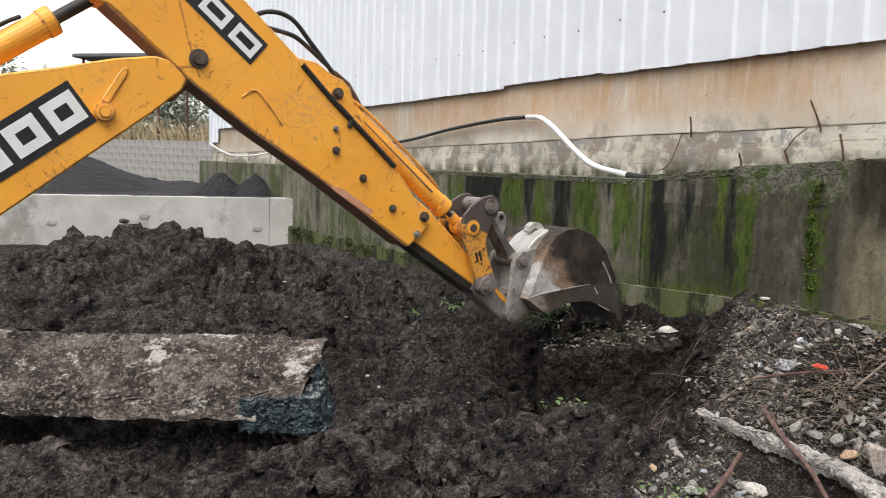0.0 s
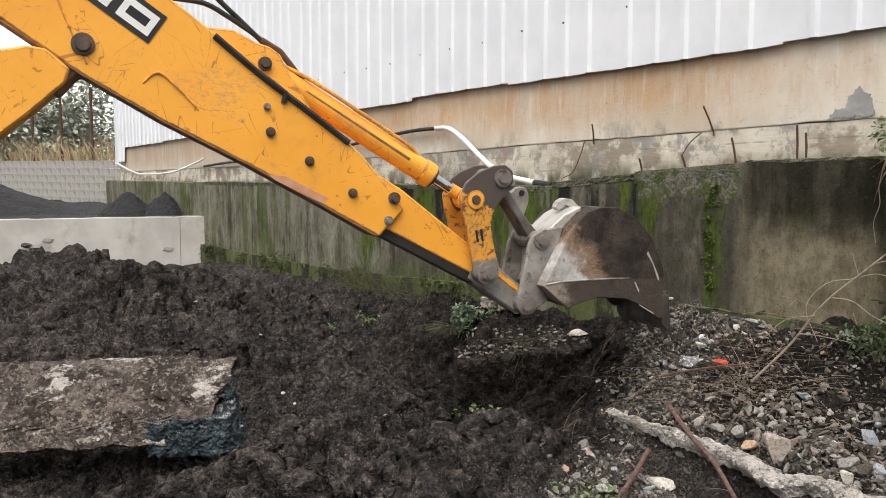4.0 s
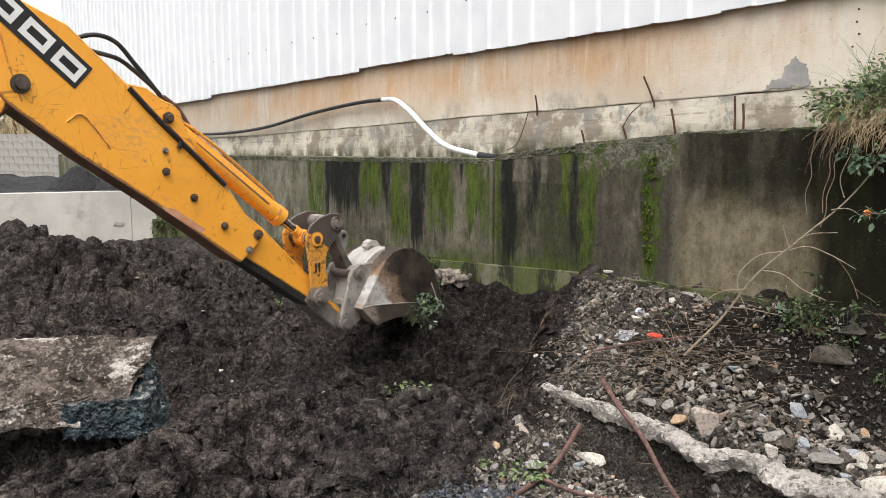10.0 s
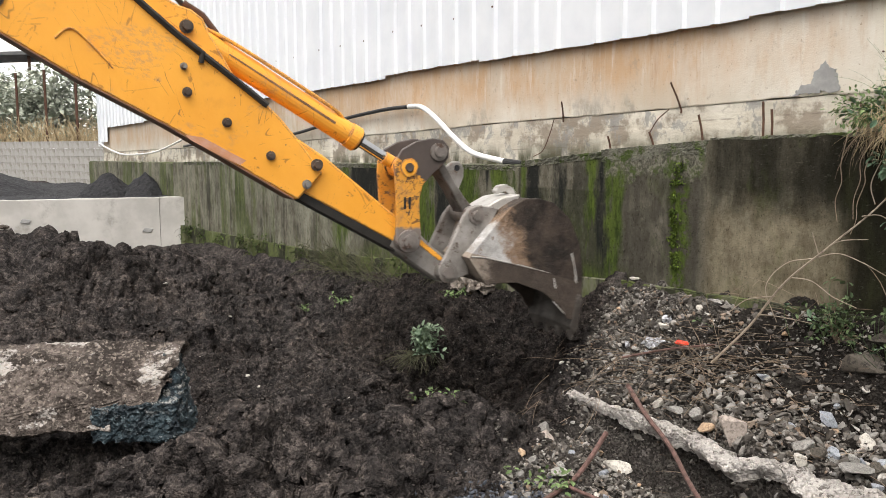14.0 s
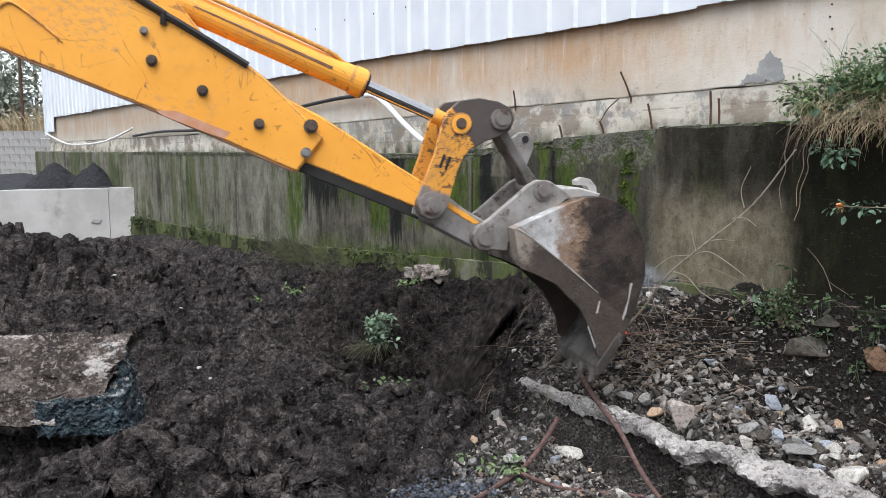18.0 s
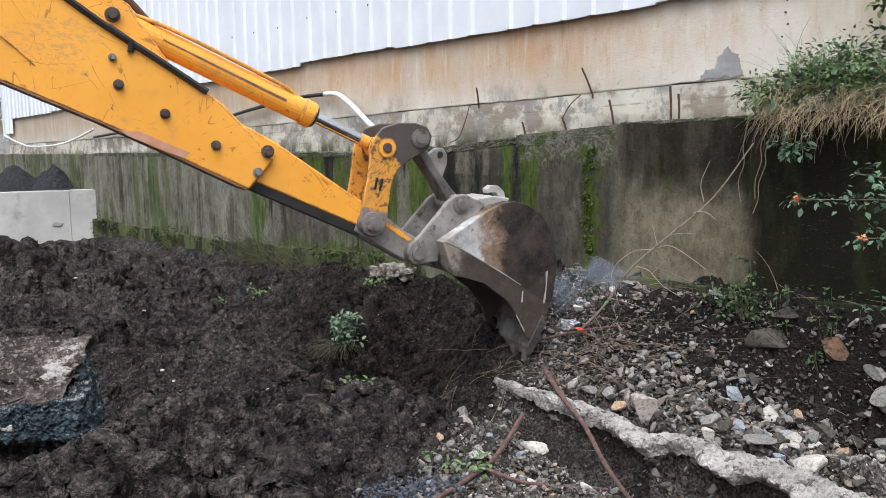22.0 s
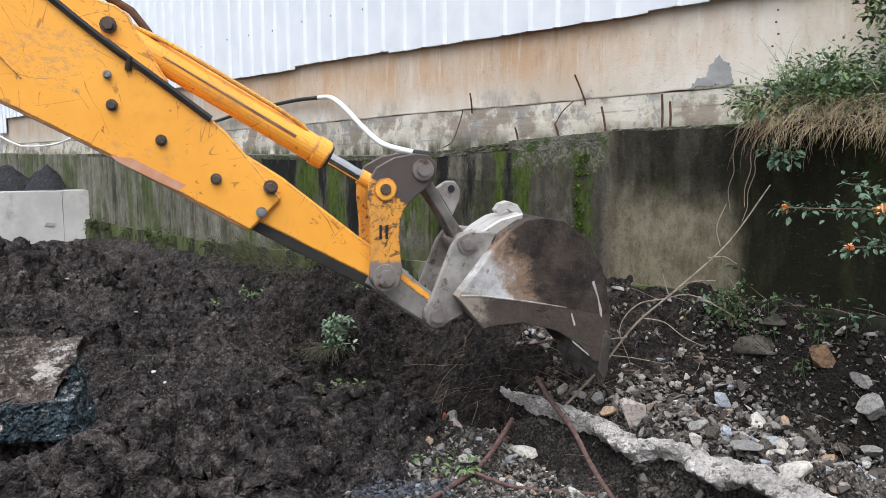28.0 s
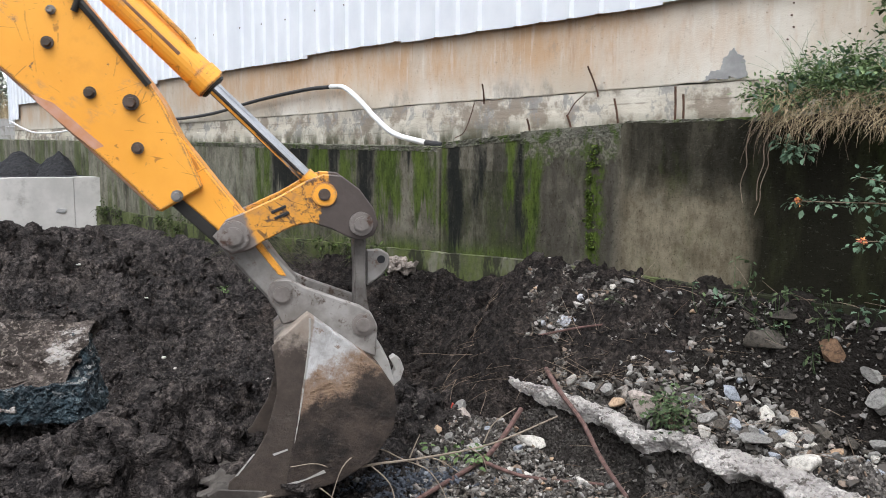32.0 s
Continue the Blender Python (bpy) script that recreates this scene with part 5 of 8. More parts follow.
def decal(parent, a, b, h, y, bars=3):
    """A black plate with plain white shapes, from a to b, h high."""
    a, b = Vector((a[0], 0, a[1])), Vector((b[0], 0, b[1]))
    d = (b - a).normalized()
    n = Vector((-d.z, 0, d.x))
    ln = (b - a).length
    rot = Matrix(((d.x, 0, n.x, a.x), (0, 1, 0, y), (d.z, 0, n.z, a.z), (0, 0, 0, 1)))
    bm = prism([(0, 0), (ln, 0), (ln, h), (0, h)], -0.003, 0.0)
    bm.transform(rot)
    p = part("decal", bm, BLACK, parent, "black decal with white block shapes")
    w = ln / bars
    for k in range(bars):
        x0, x1, z0, z1, t = k * w + w * 0.10, (k + 1) * w - w * 0.10, h * 0.16, h * 0.84, h * 0.20
        bms = [prism([(x0, a), (x1, a), (x1, b), (x0, b)], -0.006, -0.0035) for a, b in ((z0, z0 + t), (z1 - t, z1))]
        bms += [prism([(a, z0 + t), (b, z0 + t), (b, z1 - t), (a, z1 - t)], -0.006, -0.0035) for a, b in ((x0, x0 + t), (x1 - t, x1))]
        bm = join(*bms)
        bm.transform(rot)
        part("white_shape", bm, WHITE, p)


def build_arm():
    root = thing("backhoe", "orange-yellow excavator arm with a muddy steel bucket", "backhoe", pose(*KING, 0))
    A = {}
    part("kingpost", join(rod((0, 0, -0.7), (0, 0, 0.9), 0.14, n=20, bevel=0.01), prism([(-0.25, 0.0), (0.12, 0.0), (0.12, 0.85), (-0.25, 0.85)], -0.28, 0.28, 0.02)), DARK, root, "black kingpost")
    # boom
    boom = part("boom", prism([(-0.12, -0.05), (0.0, -0.16), (0.5, -0.10), (1.2, -0.075), (1.8, -0.09), (2.3, -0.105), (2.55, -0.10), (2.62, -0.06), (2.60, 0.10), (2.54, 0.17), (2.32, 0.295), (2.01, 0.435), (1.74, 0.57), (1.3, 0.70), (0.8, 0.66), (0.3, 0.36), (-0.1, 0.1)], -0.15, 0.15, 0.012), PAINT, root, "orange boom")
    part("boom_head", prism([(2.45, -0.13), (2.72, -0.10), (2.84, -0.03), (2.84, 0.05), (2.76, 0.11), (2.56, 0.17), (2.50, 0.0)], -0.115, 0.115, 0.02), OLDBOOM, boom, "rubbed brown boom head")
    decal(boom, (1.22, 0.085), (2.0, 0.05), 0.29, -0.152)
    part("boss", join(rod((2.07, -0.13, 0.07), (2.07, -0.19, 0.07), 0.062, n=20, bevel=0.006), rod((2.07, -0.19, 0.07), (2.07, -0.205, 0.07), 0.036, n=14)), PAINT, boom)
    part("rib", prism([(2.1, 0.08), (2.33, 0.17), (2.36, 0.20), (2.32, 0.22), (2.1, 0.14)], -0.165, -0.148, 0.008), PAINT, boom)
    part("lug", prism([(0.35, 0.5), (0.9, 0.6), (0.72, 0.84), (0.5, 0.84)], -0.08, 0.08, 0.01), PAINT, boom)
    A["boom"] = boom
    A["arm_barrel"] = part("dipper_cylinder", join(rod((0, 0, 0), (1.62, 0, 0), 0.085, n=24, bevel=0.008), rod((1.58, 0, 0), (1.66, 0, 0), 0.094, n=24, bevel=0.006)), PAINT, root, "orange hydraulic cylinder")
    part("feed_pipe", tube(curve([(0.3, -0.02, 0.10), (0.9, -0.03, 0.112), (1.35, -0.03, 0.112), (1.5, -0.02, 0.10)]), 0.014), DARK, A["arm_barrel"])
    A["arm_rod"] = part("dipper_cylinder_rod", rod((0, 0, 0), (1.2, 0, 0), 0.04, n=20), DARK, root, "dark greasy piston rod")
    # outer dipper
    dip = part("dipper", prism([(-0.80, 0.14), (-0.72, 0.02), (-0.62, 0.045), (0.04, -0.165), (0.53, -0.275), (1.07, -0.365), (1.53, -0.46), (1.99, -0.555), (2.10, -0.335), (1.93, -0.215), (1.72, -0.085), (1.60, -0.03), (1.15, 0.125), (0.68, 0.31), (0.13, 0.50), (-0.28, 0.50), (-0.62, 0.30)], -0.14, 0.14, 0.012), PAINT, root, "scratched orange dipper with bolted side plates")
    # thin brown strip paints in the shade of the underside
    part("underside", prism([(-0.66, 0.043), (0.04, -0.170), (0.53, -0.281), (1.07, -0.371), (1.53, -0.466), (1.97, -0.561), (1.97, -0.548), (1.53, -0.453), (1.07, -0.358), (0.53, -0.268), (0.04, -0.158), (-0.66, 0.055)], -0.136, 0.136, 0.003), OLDBOOM, dip, "underside strip coloured brown for its shade")
    part("strip", tube(curve([(0.66, -0.146, 0.30), (1.0, -0.148, 0.165), (1.3, -0.148, 0.065), (1.62, -0.146, -0.045)]), 0.02, 6), DARK, dip, "black rubber edge strip")
    for k, (x, z) in enumerate(((1.071, 0.005), (1.135, -0.135), (1.414, -0.23), (1.736, -0.337), (2.015, -0.437))):
        bolt(dip, x, z, -0.14, 0.024 if k == 0 else 0.032, BOLTG if k in (0, 4) else BOLT)
    part("pivot", join(rod((0, -0.14, 0), (0, -0.155, 0), 0.064, n=24, bevel=0.004), rod((0, -0.15, 0), (0, -0.185, 0), 0.044, 0.040, n=8)), BOLT, dip, "dark pivot pin")
    part("worn_patch", prism([(1.20, -0.385), (1.30, -0.365), (1.42, -0.385), (1.50, -0.40), (1.60, -0.415), (1.57, -0.455), (1.48, -0.445), (1.36, -0.425), (1.24, -0.405)], -0.1415, -0.139), WORNP, dip, "pinkish worn primer patch")
    part("weld_rib", tube(curve([(0.36, -0.14, -0.10), (0.40, -0.145, -0.03), (0.46, -0.145, -0.02), (0.62, -0.143, -0.10), (0.70, -0.139, -0.15)]), 0.007, 6), PAINT, dip)
    part("weld_rib", tube(curve([(-0.52, -0.14, 0.30), (-0.42, -0.145, 0.39), (-0.32, -0.145, 0.36), (-0.12, -0.143, 0.10), (0.05, -0.140, -0.10)]), 0.007, 6), PAINT, dip)
    part("stop", tube([(1.02, -0.15, 0.165), (1.10, -0.16, 0.135), (1.15, -0.16, 0.12), (1.16, -0.15, 0.06)], 0.018, 8), DARK, dip)
    decal(dip, (-0.42, 0.365), (0.325, 0.125), 0.19, -0.142)
    for k, (d0, d1) in enumerate(((0.0, 0.0), (0.06, -0.10))):
        part("hose", tube(curve([(0.20 + d0, 0.0, 0.42), (0.34 + d0, -0.02, 0.55 + d1), (0.50 + d0, -0.03, 0.58 + d1), (0.70, -0.02, 0.50 + d1 * 0.4), (0.90, -0.01, 0.41), (1.0, 0, 0.36)]), 0.017, 8), RUBBER, dip, "black hydraulic hose", True)
    A["dipper"] = dip
    # inner dipper slides in the outer one
    inner = part("inner_dipper", prism([(1.15, 0.02), (2.05, -0.215), (2.55, -0.40), (2.80, -0.485), (2.82, -0.56), (2.76, -0.625), (1.94, -0.48), (1.15, -0.32)], -0.105, 0.105, 0.012), PAINT, root, "orange inner dipper with a bare nose")
    part("rail", prism([(1.95, -0.535), (2.72, -0.675), (2.74, -0.61), (1.95, -0.47)], -0.098, 0.098, 0.004), DARK, inner, "black slide rail")
    part("nose", prism([(2.68, -0.46), (2.80, -0.475), (3.0, -0.565), (3.16, -0.615), (3.205, -0.68), (3.18, -0.75), (3.11, -0.785), (3.02, -0.76), (2.66, -0.655)], -0.10, 0.10, 0.014), STEEL, inner, "bare steel dipper nose")
    part("edge", prism([(2.66, -0.455), (3.05, -0.60), (3.10, -0.625), (3.06, -0.64), (2.66, -0.50)], -0.104, -0.09, 0.004), PAINT, inner)
    pin(inner, *PIN_P1, 0.235, 0.078)
    pin(inner, *PIN_P0, 0.205, 0.072)
    part("cylinder_lug", prism([(0.45, 0.30), (0.72, 0.20), (1.25, 0.0), (1.34, 0.08), (1.12, 0.27), (1.06, 0.34), (0.98, 0.365), (0.90, 0.36), (0.75, 0.385)], -0.095, 0.095, 0.01), PAINT, inner)
    bolt(inner, PIN_C[0], PIN_C[1], -0.10, 0.045, BOLT, 0.05)
    bolt(inner, 2.0, -0.285, -0.14, 0.042, BOLT, 0.05)
    part("hose_fitting", tube([(0.93, -0.01, 0.40), (1.06, -0.02, 0.37), (1.16, -0.03, 0.30), (1.24, -0.03, 0.24)], 0.021, 8), RUST, inner)
    A["inner"] = inner
    # tipping levers, one on each side
    lev = [(-0.075, 0.04), (-0.085, -0.02), (-0.05, -0.085), (0.04, -0.10), (0.12, -0.088), (0.29, -0.082), (0.38, -0.105), (0.46, -0.18), (0.52, -0.255), (0.57, -0.295), (0.64, -0.30), (0.69, -0.255), (0.70, -0.17), (0.675, -0.05), (0.62, 0.05), (0.54, 0.095), (0.44, 0.10), (0.29, 0.085), (0.1, 0.085), (0.0, 0.09)]
    lever = part("tipping_lever", prism(lev, -0.185, -0.155, 0.006), LEVER, root, "orange tipping lever with a bare dark head")
    part("far_lever", prism(lev, 0.155, 0.185, 0.006), LEVER, lever)
    part("ring", join(rod((L_P2, -0.186, 0), (L_P2, -0.196, 0), 0.064, n=24, bevel=0.004)), PAINT, lever, "worn orange ring")
    pin(lever, L_P2, 0.0, 0.210, 0.050, BOLT)
    pin(lever, L_P3 * math.cos(A_P3), L_P3 * math.sin(A_P3), 0.225, 0.062)
    part("cast_mark", prism([(0.22, -0.015), (0.30, -0.015), (0.30, 0.0), (0.22, 0.0)], -0.192, -0.184, 0.002), BLACK, lever)
    part("cast_mark", prism([(0.22, 0.02), (0.30, 0.02), (0.30, 0.035), (0.22, 0.035)], -0.192, -0.184, 0.002), BLACK, lever)
    A["lever"] = lever
    # link from lever to bucket
    link = part("link", prism([(-0.055, -0.035), (0.0, -0.055), (0.08, -0.034), (0.30, -0.028), (0.46, -0.036), (0.53, -0.05), (0.575, -0.02), (0.575, 0.03), (0.52, 0.05), (0.42, 0.034), (0.30, 0.028), (0.08, 0.034), (0.0, 0.055), (-0.055, 0.035)], -0.085, 0.085, 0.008), LINKD, root, "muddy steel link")
    eye = prism([(0.16, 0.04), (0.36, 0.04), (0.30, 0.13), (0.25, 0.165), (0.19, 0.165), (0.16, 0.12)], -0.02, 0.02, 0.008)
    part("lifting_eye", eye, STEEL, link, "steel lifting eye")
    # solid black plug stands in for the darkness of an open hole
    part("eye_hole_plug", rod((0.215, -0.023, 0.12), (0.215, 0.023, 0.12), 0.022, n=14), BLACK, link)
    A["link"] = link
    # bucket
    prof = [(0.045, -0.23), (0.15, -0.035), (0.33, -0.085), (0.50, -0.13), (0.60, -0.165), (0.70, -0.235), (0.755, -0.33), (0.785, -0.45), (0.745, -0.63), (0.63, -0.79), (0.46, -0.92), (0.28, -1.01), (0.13, -1.06), (0.07, -1.07)]
    inn = [(0.06, -1.045), (0.13, -1.02), (0.27, -0.97), (0.44, -0.885), (0.60, -0.765), (0.705, -0.615), (0.74, -0.45), (0.71, -0.345), (0.665, -0.265), (0.58, -0.20), (0.49, -0.165), (0.33, -0.12), (0.175, -0.075), (0.08, -0.24)]
    bucket = part("bucket", prism(prof + inn, -0.285, 0.285, 0.0), BUCKET, root, "worn steel digging bucket caked with dark soil")
    side = [(0.04, -0.245), (0.148, -0.03), (0.33, -0.08), (0.50, -0.125), (0.605, -0.16), (0.708, -0.232), (0.763, -0.33), (0.793, -0.45), (0.752, -0.635), (0.635, -0.797), (0.46, -0.928), (0.28, -1.018), (0.12, -1.068), (0.10, -0.98), (0.16, -0.86), (0.185, -0.68), (0.155, -0.46), (0.085, -0.32)]
    for y in (-0.305, 0.285):
        part("side_plate", prism(side, y, y + 0.02, 0.004), BUCKET, bucket)
    part("wear_bar", tube(curve([(0.165, -0.304, -0.045), (0.205, -0.304, -0.15), (0.245, -0.305, -0.30), (0.30, -0.304, -0.52), (0.335, -0.302, -0.68)]), 0.0075, 5, 0.5), BARE, bucket, "rubbed bright weld line")
    for q in ([(0.31, -0.72), (0.318, -0.725), (0.262, -0.775), (0.25, -0.77)], [(0.53, -0.765), (0.545, -0.775), (0.40, -0.90), (0.36, -0.92), (0.37, -0.90), (0.46, -0.84)], [(0.16, -0.80), (0.168, -0.80), (0.13, -0.93), (0.118, -0.94)]):
        part("scrape", prism(q, -0.3065, -0.304), BARE, bucket)
    part("cutting_edge", prism([(0.02, -1.085), (0.06, -1.03), (0.30, -0.96), (0.30, -1.02), (0.06, -1.10)], -0.31, 0.31, 0.006), TOOTH, bucket, "muddy worn cutting edge")
    for k in range(4):
        y = -0.255 + 0.17 * k
        part("tooth", prism([(-0.03, -1.115), (0.03, -1.06), (0.14, -1.03), (0.14, -1.09), (0.03, -1.115)], y - 0.03, y + 0.03, 0.008), TOOTH, bucket, "worn bucket tooth")
    ear = [(-0.07, -0.01), (-0.05, 0.06), (0.0, 0.085), (0.10, 0.075), (0.40, 0.085), (0.47, 0.07), (0.525, 0.02), (0.58, -0.14), (0.45, -0.135), (0.17, -0.07), (0.06, -0.15), (0.0, -0.09), (-0.05, -0.06)]
    for y in (-0.185, 0.14):
        part("ear", prism(ear, y, y + 0.045, 0.008), LINKM, bucket, "muddy steel hanger plate")
    part("crown", prism([(0.20, -0.055), (0.45, -0.02), (0.57, -0.075), (0.66, -0.14), (0.75, -0.26), (0.70, -0.27), (0.58, -0.175), (0.45, -0.13), (0.2, -0.07)], -0.15, 0.15, 0.008), BARE, bucket)
    pin(bucket, L_PB, 0.0, 0.22, 0.062)
    hook = [(x - 0.045, z - 0.01) for x, z in ((0.62, -0.08), (0.70, -0.16), (0.755, -0.29), (0.80, -0.29), (0.835, -0.235), (0.83, -0.17), (0.795, -0.13), (0.75, -0.12), (0.735, -0.145), (0.76, -0.165), (0.785, -0.19), (0.78, -0.23), (0.76, -0.25), (0.70, -0.17))]
    part("lifting_hook", prism(hook, -0.035, 0.035, 0.008), BARE, bucket, "bare steel lifting hook")
    for k in range(16):
        rnd = random.Random(k + 70)
        a = rnd.uniform(0.15, 1.0)
        x, z = np.interp(a, [0, 0.5, 1], [0.72, 0.66, 0.2]), np.interp(a, [0, 0.5, 1], [-0.3, -0.72, -0.98])
        c = part("caked_soil", stone_mesh(rnd.uniform(0.07, 0.16), k + 300, (1, 0.9, 0.5)), CLOD, bucket)
        c.matrix_basis = pose(x * 0.95 + rnd.uniform(-0.03, 0.03), rnd.uniform(-0.24, 0.24), z * 0.95, 0, rnd.uniform(0, 90), rnd.uniform(0, 90))
    A["bucket"] = bucket
    # bucket cylinder
    A["barrel"] = part("bucket_cylinder", join(rod((0, 0, 0), (1.28, 0, 0), 0.078, n=24, bevel=0.008), rod((1.22, 0, 0), (1.31, 0, 0), 0.086, n=24, bevel=0.008), rod((0, -0.085, 0), (0, 0.085, 0), 0.075, n=20, bevel=0.008)), PAINT, root, "orange hydraulic cylinder")
    part("gland", join(rod((1.285, 0, 0), (1.325, 0, 0), 0.072, n=24, bevel=0.006)), DARK, A["barrel"], "black cylinder gland")
    part("feed_pipe", tube(curve([(0.05, -0.03, 0.06), (0.3, -0.06, 0.082), (0.7, -0.06, 0.085), (1.05, -0.05, 0.082), (1.15, -0.03, 0.06)]), 0.013), PAINT, A["barrel"])
    part("scuff", prism([(0.3, 0.0), (1.1, -0.006), (1.1, 0.012), (0.3, 0.01)], -0.080, -0.074, 0.002), OLDBOOM, A["barrel"])
    A["rod"] = part("bucket_cylinder_rod", join(rod((-0.07, 0, 0), (-0.9, 0, 0), 0.036, n=24)), CHROME, root, "bright chrome piston rod")
    part("rod_eye", join(rod((0, -0.07, 0), (0, 0.07, 0), 0.07, n=20, bevel=0.008), rod((-0.03, 0, 0), (-0.13, 0, 0), 0.045, n=18)), PAINT, A["rod"])
    return A


WORNP = mat_plain("pinkish_primer", (0.52, 0.24, 0.12), (0.56, 0.32, 0.24), 0.6, 0, 12, 0.002, 0.4, (0.60, 0.27, 0.06))
OLDBOOM = mat_plain("rubbed_and_shaded_brown", (0.17, 0.085, 0.05), (0.27, 0.15, 0.09), 0.6, 0.1, 9, 0.004)
build_walls()
build_low_wall()
ARM_PARTS = build_arm()


def arm_at(t):
    """Poses of the arm's parts at t, in the space of the machine."""
    ts = [r[0] for r in ARM]
    i = max(0, min(len(ARM) - 2, int(np.searchsorted(ts, t, "right")) - 1))
    a, b = ARM[i], ARM[i + 1]
    p, n = ARM[max(0, i - 1)], ARM[min(len(ARM) - 1, i + 2)]
    h = b[0] - a[0]
    u = (t - a[0]) / h
    v = []
    for k in range(1, 7):
        ma = (b[k] - p[k]) / max(b[0] - p[0], 1e-6)
        mb = (n[k] - a[k]) / max(n[0] - a[0], 1e-6)
        v.append((2 * u ** 3 - 3 * u * u + 1) * a[k] + (u ** 3 - 2 * u * u + u) * h * ma + (3 * u * u - 2 * u ** 3) * b[k] + (u ** 3 - u * u) * h * mb)
    swing, boom, dip, reach, lever, bucket = v
    turn = lambda x, z, d: (x * math.cos(radians(d)) - z * math.sin(radians(d)), x * math.sin(radians(d)) + z * math.cos(radians(d)))
    add = lambda p, q: (p[0] + q[0], p[1] + q[1])
    view_shift = float(np.interp(t, [31, 31.5, 32], [0, 0.25, 1]))  # boom foot shifted at the end to fit the camera's view
    foot = (BOOM_RAD + 0.133 * view_shift, BOOM_FOOT + 0.144 * view_shift)
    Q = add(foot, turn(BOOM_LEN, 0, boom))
    sl = (reach * math.cos(REACH_AXIS), reach * math.sin(REACH_AXIS))
    P1, P0 = add(Q, turn(PIN_P1[0] + sl[0], PIN_P1[1] + sl[1], dip)), add(Q, turn(PIN_P0[0] + sl[0], PIN_P0[1] + sl[1], dip))
    C, tail = add(Q, turn(PIN_C[0] + sl[0], PIN_C[1] + sl[1], dip)), add(Q, turn(*TAIL, dip))
    P2 = add(P1, turn(L_P2, 0, lever))
    P3 = add(P1, turn(L_P3 * math.cos(A_P3), L_P3 * math.sin(A_P3), lever))
    PB = add(P0, turn(L_PB, 0, bucket))
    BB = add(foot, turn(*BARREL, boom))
    way = lambda p, q: math.degrees(math.atan2(q[1] - p[1], q[0] - p[0]))
    at = lambda p, d: pose(p[0] * math.cos(radians(swing)), p[0] * math.sin(radians(swing)), p[1], 0, -d, swing)
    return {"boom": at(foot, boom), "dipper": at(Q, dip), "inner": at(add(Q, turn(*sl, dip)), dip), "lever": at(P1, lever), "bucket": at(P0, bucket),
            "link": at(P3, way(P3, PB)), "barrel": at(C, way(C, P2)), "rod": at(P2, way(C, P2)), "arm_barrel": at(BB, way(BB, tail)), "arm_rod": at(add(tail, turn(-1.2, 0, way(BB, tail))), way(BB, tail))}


# ---- scattered pieces ----
def lump_shape(seed, sub, facets):
    bm = stone_mesh(1.0, seed, (1, 0.85, 0.7), sub + 1, 0.8 if facets else 1.15, facets)
    v = np.array([tuple(q.co) for q in bm.verts])
    bm.verts.index_update()
    f = [tuple(q.index for q in g.verts) for g in bm.faces]
    bm.free()
    return v, np.array(f)


def scatter(name, places, sizes, material, label, category, sub=1, sink=0.3, seed=1, flat=1.0, facets=9):
    """Many lumps in one mesh, each half sunk in the ground."""
    rnd = np.random.RandomState(seed)
    shapes = [lump_shape(seed * 31 + k, sub, facets) for k in range(10)]
    allv, allf, off = [], [], 0
    for (x, y, z), d in zip(places, sizes):
        v, f = shapes[rnd.randint(10)]
        q = Euler(rnd.uniform(-0.9, 0.9, 2).tolist() + [rnd.uniform(0, 6.28)]).to_matrix()
        k = rnd.uniform((0.8, 0.62, 0.6), (1.35, 1.1, 1.1)) if facets else np.ones(3)
        w = (v * k * np.array([d, d, d * flat])) @ np.array(q).T + np.array([x, y, z + d * (0.33 * flat - sink)])
        allv.append(w)
        allf.append(f + off)
        off += len(v)
    V, Fc = np.concatenate(allv), np.concatenate(allf)
    me = bpy.data.meshes.new(name)
    me.vertices.add(len(V))
    me.vertices.foreach_set("co", V.ravel())
    me.loops.add(Fc.size)
    me.loops.foreach_set("vertex_index", Fc.ravel().astype(np.int32))
    me.polygons.add(len(Fc))
    me.polygons.foreach_set("loop_start", np.arange(0, Fc.size, 3))
    me.update(calc_edges=True)
    me.polygons.foreach_set("use_smooth", [facets == 0] * len(Fc))
    me.materials.append(material)
    return tagged(new(name, me), label, category, kind="stuff")


def spread(n, seed, box, want):
    """n places in the box (x0, y0, x1, y1) where want(x, y) is at least a random number."""
    rnd = np.random.RandomState(seed)
    xs, ys = np.empty(0), np.empty(0)
    while len(xs) < n:
        x, y = rnd.uniform(box[0], box[2], n * 2), rnd.uniform(box[1], box[3], n * 2)
        k = rnd.rand(n * 2) < want(x, y)
        xs, ys = np.append(xs, x[k]), np.append(ys, y[k])
    xs, ys = xs[:n], ys[:n]
    return np.stack([xs, ys, land(xs, ys)], 1), rnd


def stony(x, y):
    n = x * WY[0] + y * WY[1]
    patch = 0.55 + 0.45 * sstep(-0.1, 0.2, fbm(x * 1.7, y * 1.7, 3, 91))
    s = x * WX[0] + y * WX[1]
    bare = 1 - 0.4 * sstep(-4.1, -3.5, s) * sstep(4.6, 5.0, n)
    bare = bare * (1 - 0.93 * hollow(s, n))
    return sstep(-0.15, 0.35, x - rubble_edge(y) + 0.16 * sstep(6.0, 5.2, y)) * (n < 5.5) * patch * bare


def earthy(x, y):
    n = x * WY[0] + y * WY[1]
    return (1 - sstep(-0.3, 0.25, x - rubble_edge(y))) * (n < 5.45)


def clumped(x, y):
    return earthy(x, y) * (0.06 + sstep(-0.05, 0.28, fbm(x * 1.3 + 5, y * 1.3, 3, 101)))


